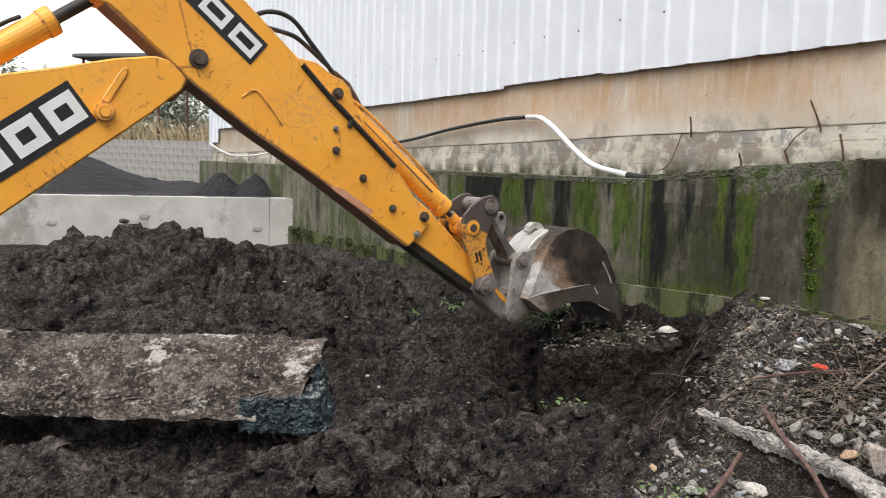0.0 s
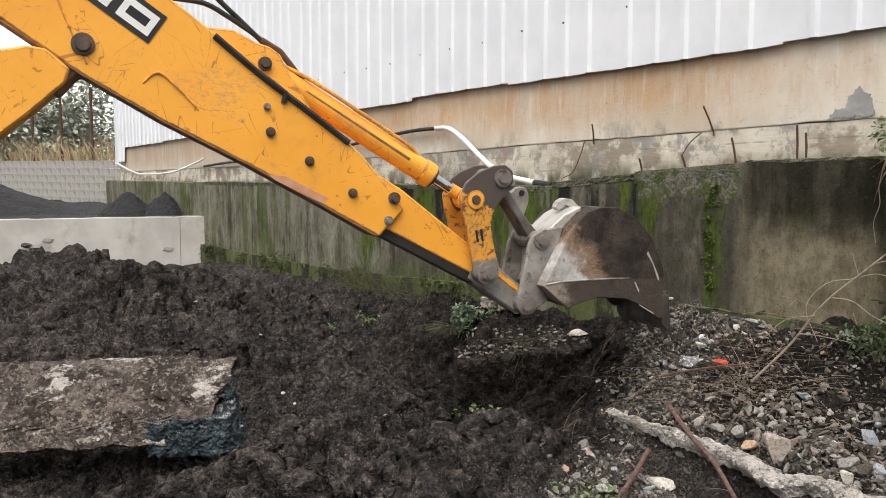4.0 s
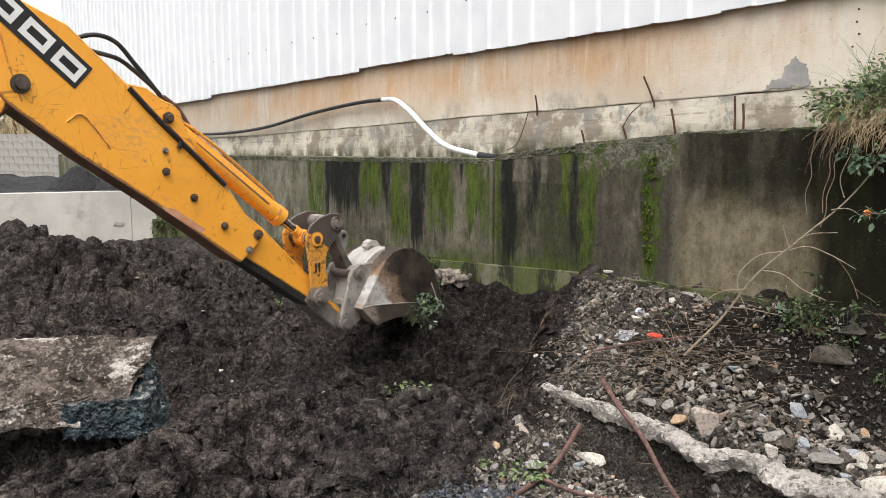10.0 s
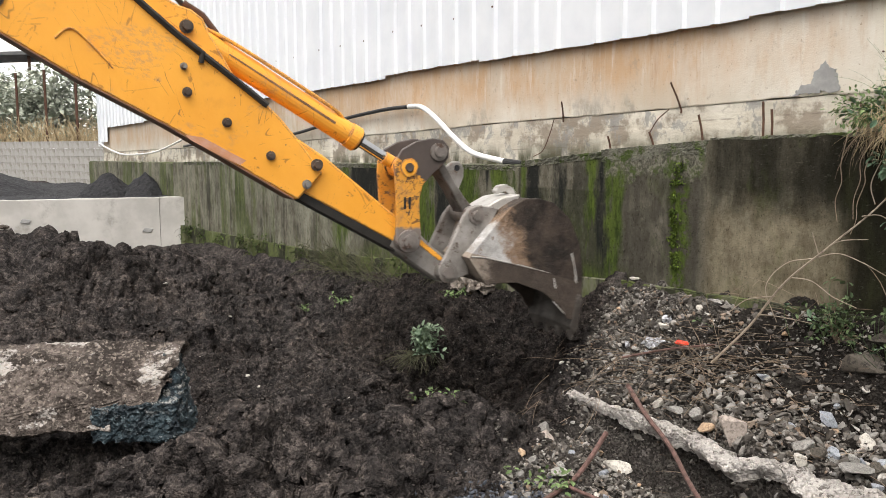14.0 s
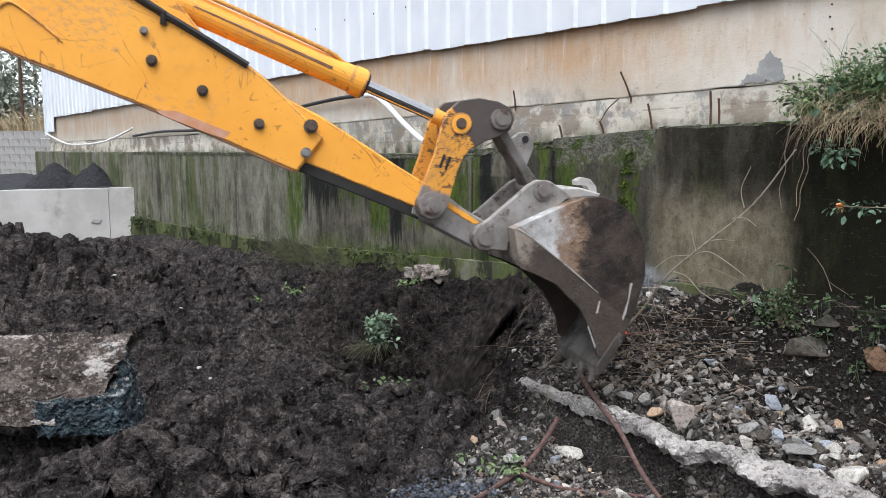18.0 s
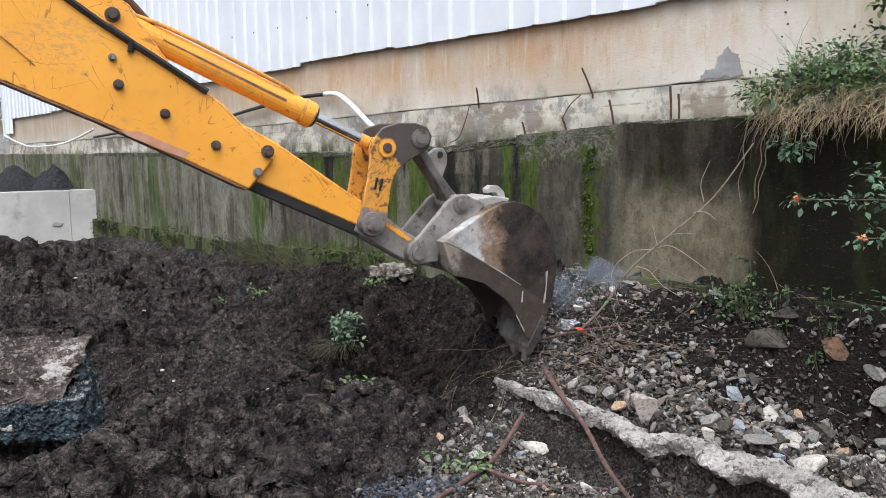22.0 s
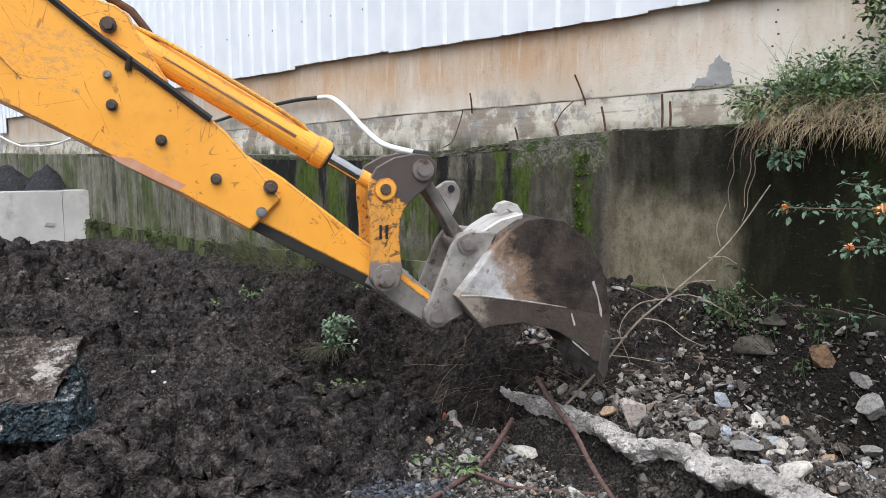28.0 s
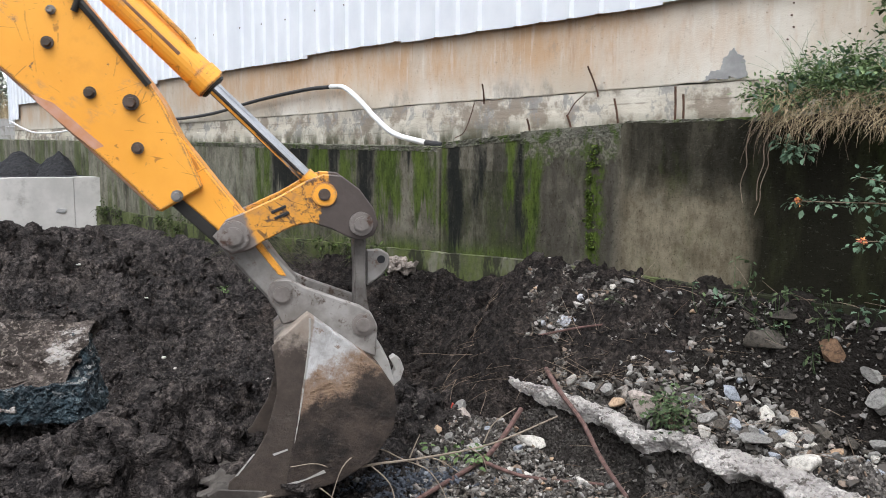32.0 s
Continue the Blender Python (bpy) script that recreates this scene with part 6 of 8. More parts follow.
def build_scatter():
    def massy(x, y):
        t = np.clip(((x + 0.9) * 1.9 + (y - 4.7) * 0.85) / (1.9 ** 2 + 0.85 ** 2), 0, 1)
        return earthy(x, y) * (1 - (np.abs(x + 0.95) < 0.6) * (np.abs(y - 5.05) < 0.35)) * (0.05 + np.exp(-(np.hypot(x + 0.9 - 1.9 * t, y - 4.7 - 0.85 * t) / 0.5) ** 2) + 0.5 * np.exp(-((x + 1.6) / 0.8) ** 2 - ((y - 4.5) / 0.4) ** 2))
    P, r = spread(30, 23, (-2.4, 3.9, 1.5, 7.4), massy)
    scatter("soil_lumps", P, 0.10 + 0.17 * r.rand(len(P)) ** 1.6, SOIL, "big torn lumps of dark soil", "soil", 4, 0.36, 24, 0.9, 0)
    P, r = spread(420, 3, (-3.6, 3.9, 2.6, 9.5), clumped)
    scatter("soil_clods", P, 0.03 + 0.07 * r.rand(len(P)) ** 2.5, SOIL, "crumbly dark soil clods", "soil", 2, 0.28, 4, 1.0, 0)
    P, r = spread(22000, 13, (-3.4, 3.9, 2.4, 8.8), lambda x, y: earthy(x, y) * (0.25 + 0.75 * sstep(-0.2, 0.2, fbm(x * 3, y * 3, 3, 111))))
    scatter("soil_crumbs", P, 0.010 + 0.028 * r.rand(len(P)) ** 2.2, GROUND_CLOD, "fine crumbs of dark soil", "soil", 0, 0.0, 14)
    P, r = spread(300, 5, (-6.5, 8.5, 1.8, 13.5), clumped)
    scatter("soil_clods", P, 0.05 + 0.12 * r.rand(len(P)) ** 3, SOIL, "crumbly dark soil clods on the heap", "soil", 2, 0.28, 6, 1.0, 0)
    P, r = spread(21000, 7, (0.6, 3.4, 4.4, 7.2), stony)
    scatter("gravel", P, 0.012 + 0.034 * r.rand(len(P)) ** 1.8, GRAVEL, "fine mixed grey gravel", "gravel", 0, 0.1, 8, 0.8)
    P, r = spread(2400, 37, (1.2, 4.3, 2.4, 6.0), lambda x, y: stony(x, y) * (x * WY[0] + y * WY[1] < 4.4))
    scatter("gravel", P, 0.012 + 0.045 * r.rand(len(P)) ** 2.4, GRAVEL, "pale grit and gravel before the broken kerb", "gravel", 0, 0.05, 38, 0.8)
    P, r = spread(1500, 39, (1.7, 5.3, 3.0, 6.6), lambda x, y: stony(x, y) * (x * WY[0] + y * WY[1] > 4.5))
    scatter("gravel", P, 0.014 + 0.050 * r.rand(len(P)) ** 2.2, GRAVEL, "pale grit and broken stone below the wall", "gravel", 0, 0.02, 40, 0.8)
    P, r = spread(3000, 17, (0.6, 3.4, 4.4, 7.2), stony)
    scatter("rubble", P, 0.028 + 0.06 * r.rand(len(P)) ** 2.4, GRAVEL, "mixed broken rubble", "gravel", 1, 0.12, 18, 0.75)
    P, r = spread(800, 29, (2.5, 4.0, 3.4, 5.3), lambda x, y: 1.0 * (x * WY[0] + y * WY[1] > 3.7) * (x * WY[0] + y * WY[1] < 5.3))
    scatter("rubble", P, 0.03 + 0.07 * r.rand(len(P)) ** 2, GRAVEL, "broken rubble mixed with dark soil", "gravel", 1, 0.12, 26, 0.75)
    P, r = spread(420, 19, (2.4, 3.6, 4.4, 6.3), lambda x, y: sstep(-4.2, -3.5, x * WX[0] + y * WX[1]) * sstep(4.6, 5.0, x * WY[0] + y * WY[1]) * (x * WY[0] + y * WY[1] < 5.5))
    scatter("soil_clods", P, 0.02 + 0.05 * r.rand(len(P)) ** 2.5, GROUND_CLOD, "dark soil clods below the bushes", "soil", 1, 0.15, 20)
    P, r = spread(420, 9, (-2.5, 4.0, 1.9, 9.5), earthy)
    scatter("stone_chips", P, 0.010 + 0.028 * r.rand(len(P)) ** 3, GRAVEL, "pale stone chips in the soil", "gravel", 1, 0.05, 10, 0.6)
    P, r = spread(1100, 11, (0.55, 4.2, 1.6, 5.1), lambda x, y: np.exp(-((x - 1.02) / 0.26) ** 2 - ((y - 4.68) / 0.17) ** 2))
    scatter("chippings", P, 0.018 + 0.026 * r.rand(len(P)), SLAG, "blue-grey crushed chippings", "gravel", 0, -0.35, 12)


LUMPM = mat_stone("dusty_rubble", (0.15, 0.125, 0.105), (0.27, 0.235, 0.205))
S_TANP = mat_stone("pinkish_rubble", (0.30, 0.25, 0.215), (0.42, 0.36, 0.32))
STONE_MESHES = {}


def stone(x, y, size, material, label, seed, squash=(1, 0.8, 0.65), turn=0, lift=None, name="stone"):
    """One stone, bedded in the ground."""
    key = (seed % 9, squash, material.name)
    if key not in STONE_MESHES:
        bm = stone_mesh(1.0, seed % 9 + 40, squash, 3, 0.22 if material in (S_PALE, S_TAN) else 0.4)
        me = bpy.data.meshes.new("stone")
        bm.to_mesh(me)
        bm.free()
        me.materials.append(material)
        STONE_MESHES[key] = me
    ob = new(name, STONE_MESHES[key])
    z = float(land(np.array([x]), np.array([y]), False)[0]) + (0.02 if lift is None else lift)
    ob.matrix_basis = pose(x, y, z + size * squash[2] * 0.12, 8 * math.sin(seed), 9 * math.cos(seed * 2), turn) @ Matrix.Diagonal((size * 0.92, size * 0.92, size * 0.92, 1))
    return tagged(ob, label, "stone", "rubble stones")


def build_stones():
    pale, tan, grey, blue, ochre = (S_PALE, "smooth pale rounded stone"), (S_TAN, "tan rounded stone in the rubble"), (S_GREY, "rough grey broken stone"), (S_BLUE, "blue-grey angular stone in the rubble"), (S_OCHRE, "large ochre-brown boulder by the wall")
    darker = (S_DARKBROWN, "dark brown stone below the bushes")
    rows = [(2.28, 5.36, 0.125, pale, (0.75, 0.8, 1.0)), (2.45, 4.98, 0.14, tan, 0), (2.55, 4.83, 0.24, (S_TANP, "pinkish-tan broken stone in the rubble"), (1, 0.9, 0.85)), (3.13, 4.83, 0.18, blue, (1, 0.8, 0.8)), (1.95, 5.16, 0.20, pale, (1, 0.8, 0.55)),
            (1.36, 5.34, 0.115, tan, 0), (1.63, 5.84, 0.15, grey, 0), (1.52, 5.72, 0.09, grey, 0), (1.72, 5.39, 0.085, blue, (0.6, 0.8, 0.8)), (1.45, 6.05, 0.22, grey, (0.7, 0.7, 1.0)), (3.1, 5.17, 0.10, tan, 0),
            (2.94, 5.28, 0.13, blue, (1, 0.8, 0.35)), (2.79, 6.0, 0.11, pale, 0), (2.92, 6.0, 0.14, grey, (1, 0.8, 0.35)), (2.83, 5.74, 0.06, pale, 0), (2.44, 5.11, 0.12, grey, 0), (2.78, 4.65, 0.15, grey, (1, 0.9, 0.4)),
            (2.93, 4.18, 0.22, grey, (1, 1, 0.4)), (2.80, 4.47, 0.17, grey, 0), (2.76, 5.36, 0.12, grey, 0), (2.56, 6.08, 0.15, pale, (1, 0.8, 0.4)), (3.21, 5.05, 0.10, grey, 0), (2.35, 5.25, 0.11, grey, 0),
            (3.21, 4.58, 0.17, pale, (1, 0.8, 0.85)), (3.41, 4.58, 0.14, tan, 0), (3.49, 4.46, 0.25, darker, (1.1, 0.7, 0.6)), (3.21, 4.36, 0.10, blue, 0), (3.04, 3.86, 0.22, pale, (1, 0.9, 0.75)),
            (3.47, 4.24, 0.20, tan, (1.2, 0.6, 0.35)), (2.96, 4.02, 0.10, blue, 0), (3.64, 4.60, 0.26, ochre, (1, 0.9, 0.9)), (3.42, 4.93, 0.28, darker, (1.1, 0.7, 0.8)), (3.52, 4.92, 0.24, darker, (1.1, 0.7, 0.6)),
            (3.76, 4.26, 0.22, grey, 0), (3.76, 4.36, 0.18, grey, 0), (3.70, 4.18, 0.15, grey, 0), (2.32, 4.68, 0.10, grey, 0), (2.41, 4.25, 0.13, tan, 0), (2.05, 4.45, 0.12, pale, 0), (1.25, 5.05, 0.08, pale, 0),
            (1.38, 5.72, 0.15, grey, (0.8, 0.8, 0.8)), (1.59, 5.67, 0.17, (S_TANP, "pinkish-tan broken stone in the rubble"), (1, 0.9, 0.8)), (1.44, 5.26, 0.10, grey, 0), (1.30, 5.46, 0.09, pale, 0), (1.57, 5.08, 0.14, grey, (1, 0.9, 0.6)), (1.83, 5.02, 0.09, blue, 0)]
    for k, (x, y, d, (m, lb), sq) in enumerate(rows):
        stone(x, y, d, m, lb, k + 1, sq or (1, 0.8, 0.7), 40 * k)
    rnd = random.Random(5)
    n = 0
    while n < 85:
        x, y = rnd.uniform(1.2, 4.2), rnd.uniform(3.5, 6.8)
        if stony(np.array([x]), np.array([y]))[0] < rnd.random():
            continue
        m, lb = rnd.choice((grey, grey, grey, pale, tan, blue))
        stone(x, y, rnd.uniform(0.04, 0.09), m, lb, rnd.randrange(9), (1, 0.8, 0.6), rnd.uniform(0, 360))
        n += 1
    n = 0
    while n < 70:
        x, y = rnd.uniform(2.7, 4.0), rnd.uniform(3.5, 5.2)
        if not 3.9 < x * WY[0] + y * WY[1] < 5.25:
            continue
        m, lb = rnd.choice((grey, grey, darker, pale, (S_TANP, "pinkish-tan broken stone in the rubble"), blue))
        stone(x, y, rnd.uniform(0.05, 0.13), m, lb, rnd.randrange(9), (1, 0.8, 0.7), rnd.uniform(0, 360))
        n += 1
    for x, y, d in ((-0.684, 7.898, 0.06), (-0.55, 7.62, 0.055), (0.25, 7.3, 0.05), (-0.62, 6.885, 0.05), (0.07, 5.1, 0.05), (-1.1, 9.7, 0.06), (0.1, 8.3, 0.05), (-1.9, 10.2, 0.08)):
        stone(x, y, d, S_PALE, "pale chip lying on the dark soil", int(abs(x) * 90), (1, 0.8, 0.5), 50 * x, 0.05)


# ---- broken beam and slab ----
def build_beam():
    ob = thing("concrete_beam", "broken concrete beam lying in the soil, coated with dirt", "concrete beam")
    ring = ((5.66, 0.22), (5.58, 0.285), (5.50, 0.30), (5.42, 0.255), (5.34, 0.19), (5.27, 0.125), (5.20, 0.055), (5.155, -0.01), (5.135, -0.08), (5.125, -0.145), (5.22, -0.185), (5.40, -0.20), (5.64, -0.20))
    fine = []
    for i in range(len(ring)):
        a, b = ring[i], ring[(i + 1) % len(ring)]
        fine += [(a[0] + (b[0] - a[0]) * u / 4, a[1] + (b[1] - a[1]) * u / 4) for u in range(4)]
    m, n = len(fine), 150
    vs, fs = [], []
    for i in range(n + 1):
        u = i / n
        for y, z in fine:
            # the end is broken back towards the foot, where the core shows
            end = -0.745 - 0.09 * float(sstep(0.20, 0.13, z)) - 0.30 * float(sstep(0.03, -0.05, z)) + 0.02 * noise.noise(Vector((y * 9, z * 9, 2)))
            x = -4.4 + (end + 4.4) * u
            q = Vector((x, y, z + 0.006 * (x + 0.8)))
            e = noise.noise_vector(q * 6) * 0.022 + noise.noise_vector(q * 17) * 0.016 + noise.noise_vector(q * 45) * 0.008
            ledge = 0.085 + 0.035 * noise.noise(Vector((x * 2.3, 3, 1))) + 0.012 * noise.noise(Vector((x * 11, 5, 1)))
            if x > -1.9 and y < 5.4:
                e.y += 0.035 * math.exp(-((z - ledge) / 0.022) ** 2) * float(sstep(-1.9, -1.4, x)) + 0.028 * float(sstep(ledge, ledge - 0.03, z)) * max(0.0, noise.noise(Vector((x * 3.1, 8, 2))) + 0.25)
            if x > -1.35:
                e += Vector((0, 0.03, 0.02)) * max(0.0, noise.noise(Vector((x * 7, z * 9, 5))))
            vs.append(tuple(q + e))
    for i in range(n):
        for j in range(m):
            c = (j + 1) % m
            fs.append((i * m + j, (i + 1) * m + j, (i + 1) * m + c, i * m + c))
    fs += [tuple(range(m)), tuple(range(n * m + m - 1, n * m - 1, -1))]
    part("body", (vs, fs), OLDBEAM, ob)

    def core(u, v, w):
        return (-1.22 + 0.54 * u - 0.05 * w * u, 5.15 + 0.40 * v - 0.03 * u, -0.215 + (0.20 + 0.03 * u) * w)

    part("broken_core", rocky_box(60, 26, 22, core, 0.035, 8.0, 14.0), TAR, ob, "dark blue-black broken core")

    def cap(u, v, w):
        return (-0.96 + (0.265 - 0.09 * w) * u, 5.19 + 0.22 * w + (0.38 - 0.18 * w) * v, -0.17 + 0.41 * w)

    part("broken_end", rocky_box(16, 28, 34, cap, 0.045, 12.0, 13.0), TAR, ob, "dark broken end face")
    for k, (x, y, z, d) in enumerate(((-1.45, 5.33, 0.19, 0.07), (-2.1, 5.30, 0.155, 0.09), (-1.9, 5.45, 0.27, 0.06), (-2.7, 5.4, 0.23, 0.08), (-0.80, 5.30, 0.10, 0.07))):
        part("dirt_lump", stone_mesh(d, k + 90, (1.3, 0.8, 0.5)), OLDBEAM, ob).matrix_basis = pose(x, y, z, 40, 0, 20 * k)


def mat_strip():
    m = Mat("broken_pale_concrete", 0.95, spec=0.1)
    c = m.mix(m.step(m.noise(6, 6, 0.7), 0.35, 0.65), (0.40, 0.37, 0.345), (0.70, 0.655, 0.615))
    c = m.mix(m.step(m.noise(9, 6, 0.75, None, (3, 1, 0)), 0.54, 0.60, 0, 0.85), c, (0.115, 0.097, 0.082))
    c = m.mix(m.step(m.cells(48, out="Color", warp=0.02), 0.55, 0.9, 0, 0.75), c, (0.62, 0.575, 0.54))
    c = m.mix(m.step(m.cells(60, out="Color", warp=0.02), 0.70, 0.95, 0, 0.6), c, (0.24, 0.215, 0.20))
    c = m.mix(m.step(m.noise(55, 5, 0.75, None, (1, 4, 2)), 0.61, 0.68, 0, 0.7), c, (0.08, 0.07, 0.062))
    m.bump(m.math("ADD", m.math("ADD", m.math("MULTIPLY", m.cells(26, warp=0.04), -1.0), m.math("MULTIPLY", m.cells(60, warp=0.02), -0.6)), m.noise(45, 6, 0.75)), 0.030, 1.0)
    return m.done(c)


def build_strip():
    """A long broken kerb: level top, bitten front edge that overhangs the hollow below it."""
    ob = thing("concrete_strip", "ragged strip of broken pale concrete kerb in the rubble", "concrete")

    def section(q):
        back = np.interp(q, [-4.46, -3.8, -3.2, -2.5, -2.0, -1.5, -0.6], [4.50, 4.43, 4.42, 4.43, 4.46, 4.54, 4.62])
        front = np.interp(q, [-4.46, -4.0, -3.67, -3.34, -3.15, -2.98, -2.85, -2.75, -2.70, -2.58, -2.50, -2.38, -2.22, -2.18, -2.1, -1.99, -1.8, -1.4, -0.6],
                          [4.47, 4.36, 4.34, 4.31, 4.26, 4.20, 4.15, 4.17, 4.28, 4.32, 4.28, 4.15, 4.12, 4.23, 4.25, 4.18, 4.09, 4.07, 4.1])
        front += 0.075 + 0.030 * noise.noise(Vector((q * 9, 3.1, 0))) + 0.022 * noise.noise(Vector((q * 27, 7.7, 0))) + 0.13 * max(0.0, noise.voronoi(Vector((q * 5.2, 1.7, 0)))[0][0] - 0.42) + 0.025 * (noise.voronoi(Vector((q * 15, 4.7, 0)))[0][0] - 0.3)
        back = min(back + 0.03, front + 0.085 + 0.15 * float(sstep(-2.9, -2.0, np.array(q))) + 0.05 * noise.noise(Vector((q * 7, 5, 5))))
        front = min(front, back - 0.03)
        top = -0.255 + 0.035 * min(1, (q + 4.46) * 1.5) + 0.014 * noise.noise(Vector((q * 6, 0, 4)))
        deep = 0.05 + 0.075 * min(1, (q + 4.46)) + 0.05 * noise.noise(Vector((q * 5.5, 9, 1))) + 0.02 * noise.noise(Vector((q * 16, 2, 6)))
        deep, w = max(0.03, deep * 0.72), back - front
        dip, under = 0.012 + 0.10 * w, min(0.11, 0.75 * w)
        return [(back + 0.10, top - dip - deep - 0.02), (back + 0.07, top - 0.03), (back, top), *((back - u * w, top - (0.4 * u + 0.6 * u * u) * dip) for u in (0.12, 0.25, 0.37, 0.5, 0.62, 0.75, 0.87)), (front + 0.012, top - dip), (front, top - dip - 0.018),
                (front + 0.06 * under, top - dip - 0.35 * deep), (front + 0.45 * under, top - dip - 0.65 * deep), (front + 0.85 * under, top - dip - deep), (front + under, top - dip - deep - 0.012), (back + 0.02, top - dip - deep - 0.01), (back + 0.06, top - dip - deep - 0.02)]

    for k, (a, b) in enumerate(((-4.46, -3.42), (-3.415, -2.665), (-2.66, -2.145), (-2.14, -0.6))):
        n = int((b - a) * 130)
        vs, fs = [], []
        for i in range(n + 1):
            q = a + (b - a) * i / n
            for d, z in section(q):
                v = Vector((WX[0] * q + WY[0] * d, WX[1] * q + WY[1] * d, z))
                e = noise.noise_vector(v * 9) * 0.012 + noise.noise_vector(v * 26) * 0.010 + noise.noise_vector(v * 60) * 0.005
                e.z += 0.028 * (noise.voronoi(v * 15)[0][0] - 0.35) + 0.016 * (noise.voronoi(v * 38)[0][0] - 0.35)
                vs.append(tuple(v + e))
        m = len(section(a))
        for i in range(n):
            for j in range(m):
                c = (j + 1) % m
                fs.append((i * m + j, i * m + c, (i + 1) * m + c, (i + 1) * m + j))
        fs += [tuple(range(m - 1, -1, -1)), tuple(range(n * m, n * m + m))]
        part("segment", (vs, fs), STRIPM, ob)


STRIPM = mat_strip()
build_beam()
build_strip()
build_stones()


# ---- on the walls ----
def on_wall(s, n, z):
    return (WX[0] * s + WY[0] * n, WX[1] * s + WY[1] * n, z)


def build_wall_things():
    pipe = thing("drain_pipe", "white plastic pipe joined to a black hose along the wall", "pipe")
    part("hose", tube(curve([on_wall(s, 5.97, z) for s, z in ((-17.5, 1.50), (-15.9, 1.58), (-13.85, 1.60), (-12.26, 1.68), (-10.76, 1.85), (-9.5, 1.955), (-8.84, 1.975))]), 0.024, 10), RUBBER, pipe, "black hose", True)
    white = curve([on_wall(s, n, z) for s, n, z in ((-8.86, 5.97, 1.975), (-8.5, 5.92, 1.955), (-8.14, 5.88, 1.82), (-7.74, 5.85, 1.60), (-7.35, 5.83, 1.43), (-6.78, 5.82, 1.345))])
    part("pipe_run", tube(white, 0.030, 12), PIPE, pipe, "white plastic pipe", True)
    part("end_sleeve", tube([on_wall(-6.79, 5.82, 1.346), on_wall(-6.52, 5.82, 1.325)], 0.036, 12), RUBBER, pipe, "black end sleeve")
    wire = thing("cable", "thin pale cable slung below the cladding", "cable")
    part("cable_run", tube(curve([on_wall(s, 5.93, z) for s, z in ((-24.6, 1.58), (-23, 1.37), (-21.8, 1.30), (-19.5, 1.37), (-17.7, 1.60), (-17.4, 1.66))]), 0.022, 8), PIPE, wire, "", True)
    bars = [((-4.78, 5.96, 2.02), (-4.73, 6.04, 1.80)), ((-6.12, 5.97, 1.92), (-6.17, 6.04, 1.76)), ((-4.50, 5.98, 1.75), (-4.47, 6.0, 1.56)), ((-3.92, 6.0, 1.83), (-3.91, 6.0, 1.55)), ((-3.83, 5.98, 1.77), (-3.82, 5.98, 1.57)), ((-5.01, 5.97, 1.62), (-4.98, 6.0, 1.49)), ((-5.5, 5.97, 1.59), (-5.49, 6.0, 1.47)), ((-3.15, 6.0, 1.80), (-3.16, 6.0, 1.6))]
    for k, (a, b) in enumerate(bars):
        pa, pb = Vector(on_wall(*a)), Vector(on_wall(*b))
        ob = part("rebar", tube([pa, pa.lerp(pb, 0.5) + Vector((0.004, 0, 0)), pb, pb - Vector((0, 0, 0.03))], 0.008 if k < 2 else 0.0095, 7), RUST)
        tagged(ob, "rusty reinforcing bar sticking out of the wall", "rebar", "rebars in the wall")
    w = thing("wire", "thin rusty wire hanging on the wall", "wire")
    part("strand", tube(curve([on_wall(s, 5.95, z) for s, z in ((-6.2, 1.76), (-6.26, 1.62), (-6.36, 1.46), (-6.5, 1.40))]), 0.005, 5), RUST, w)
    part("strand", tube(curve([on_wall(s, 5.95, z) for s, z in ((-4.78, 1.80), (-4.9, 1.72), (-4.98, 1.62))]), 0.005, 5), RUST, w)
    lump = thing("debris_lump", "pale lump of rooty rubble on the footing of the wall", "rubble")
    for k, (s, n, z, w, h) in enumerate(((-6.80, 5.42, 0.09, 0.30, 0.12), (-6.58, 5.43, 0.10, 0.18, 0.10), (-7.0, 5.43, 0.08, 0.16, 0.09), (-6.70, 5.36, 0.08, 0.12, 0.08))):
        part("piece", rocky_box(14, 8, 8, lambda u, v, q: (-w / 2 + w * u, -0.07 + 0.14 * v, h * q * (0.7 + 0.3 * math.sin(3 * u))), 0.09, 5.0 + k, 9.0), LUMPM, lump).matrix_basis = pose(*on_wall(s, n, z), 0, 0, -61)
    chip = stone(0, 0, 0.12, S_PALE, "flat pale chip lying on the footing ledge", 3, (1.2, 0.6, 0.25))
    chip.matrix_basis = pose(*on_wall(-4.78, 5.60, 0.425), 0, 0, -50) @ Matrix.Diagonal((0.15, 0.1, 0.1, 1))


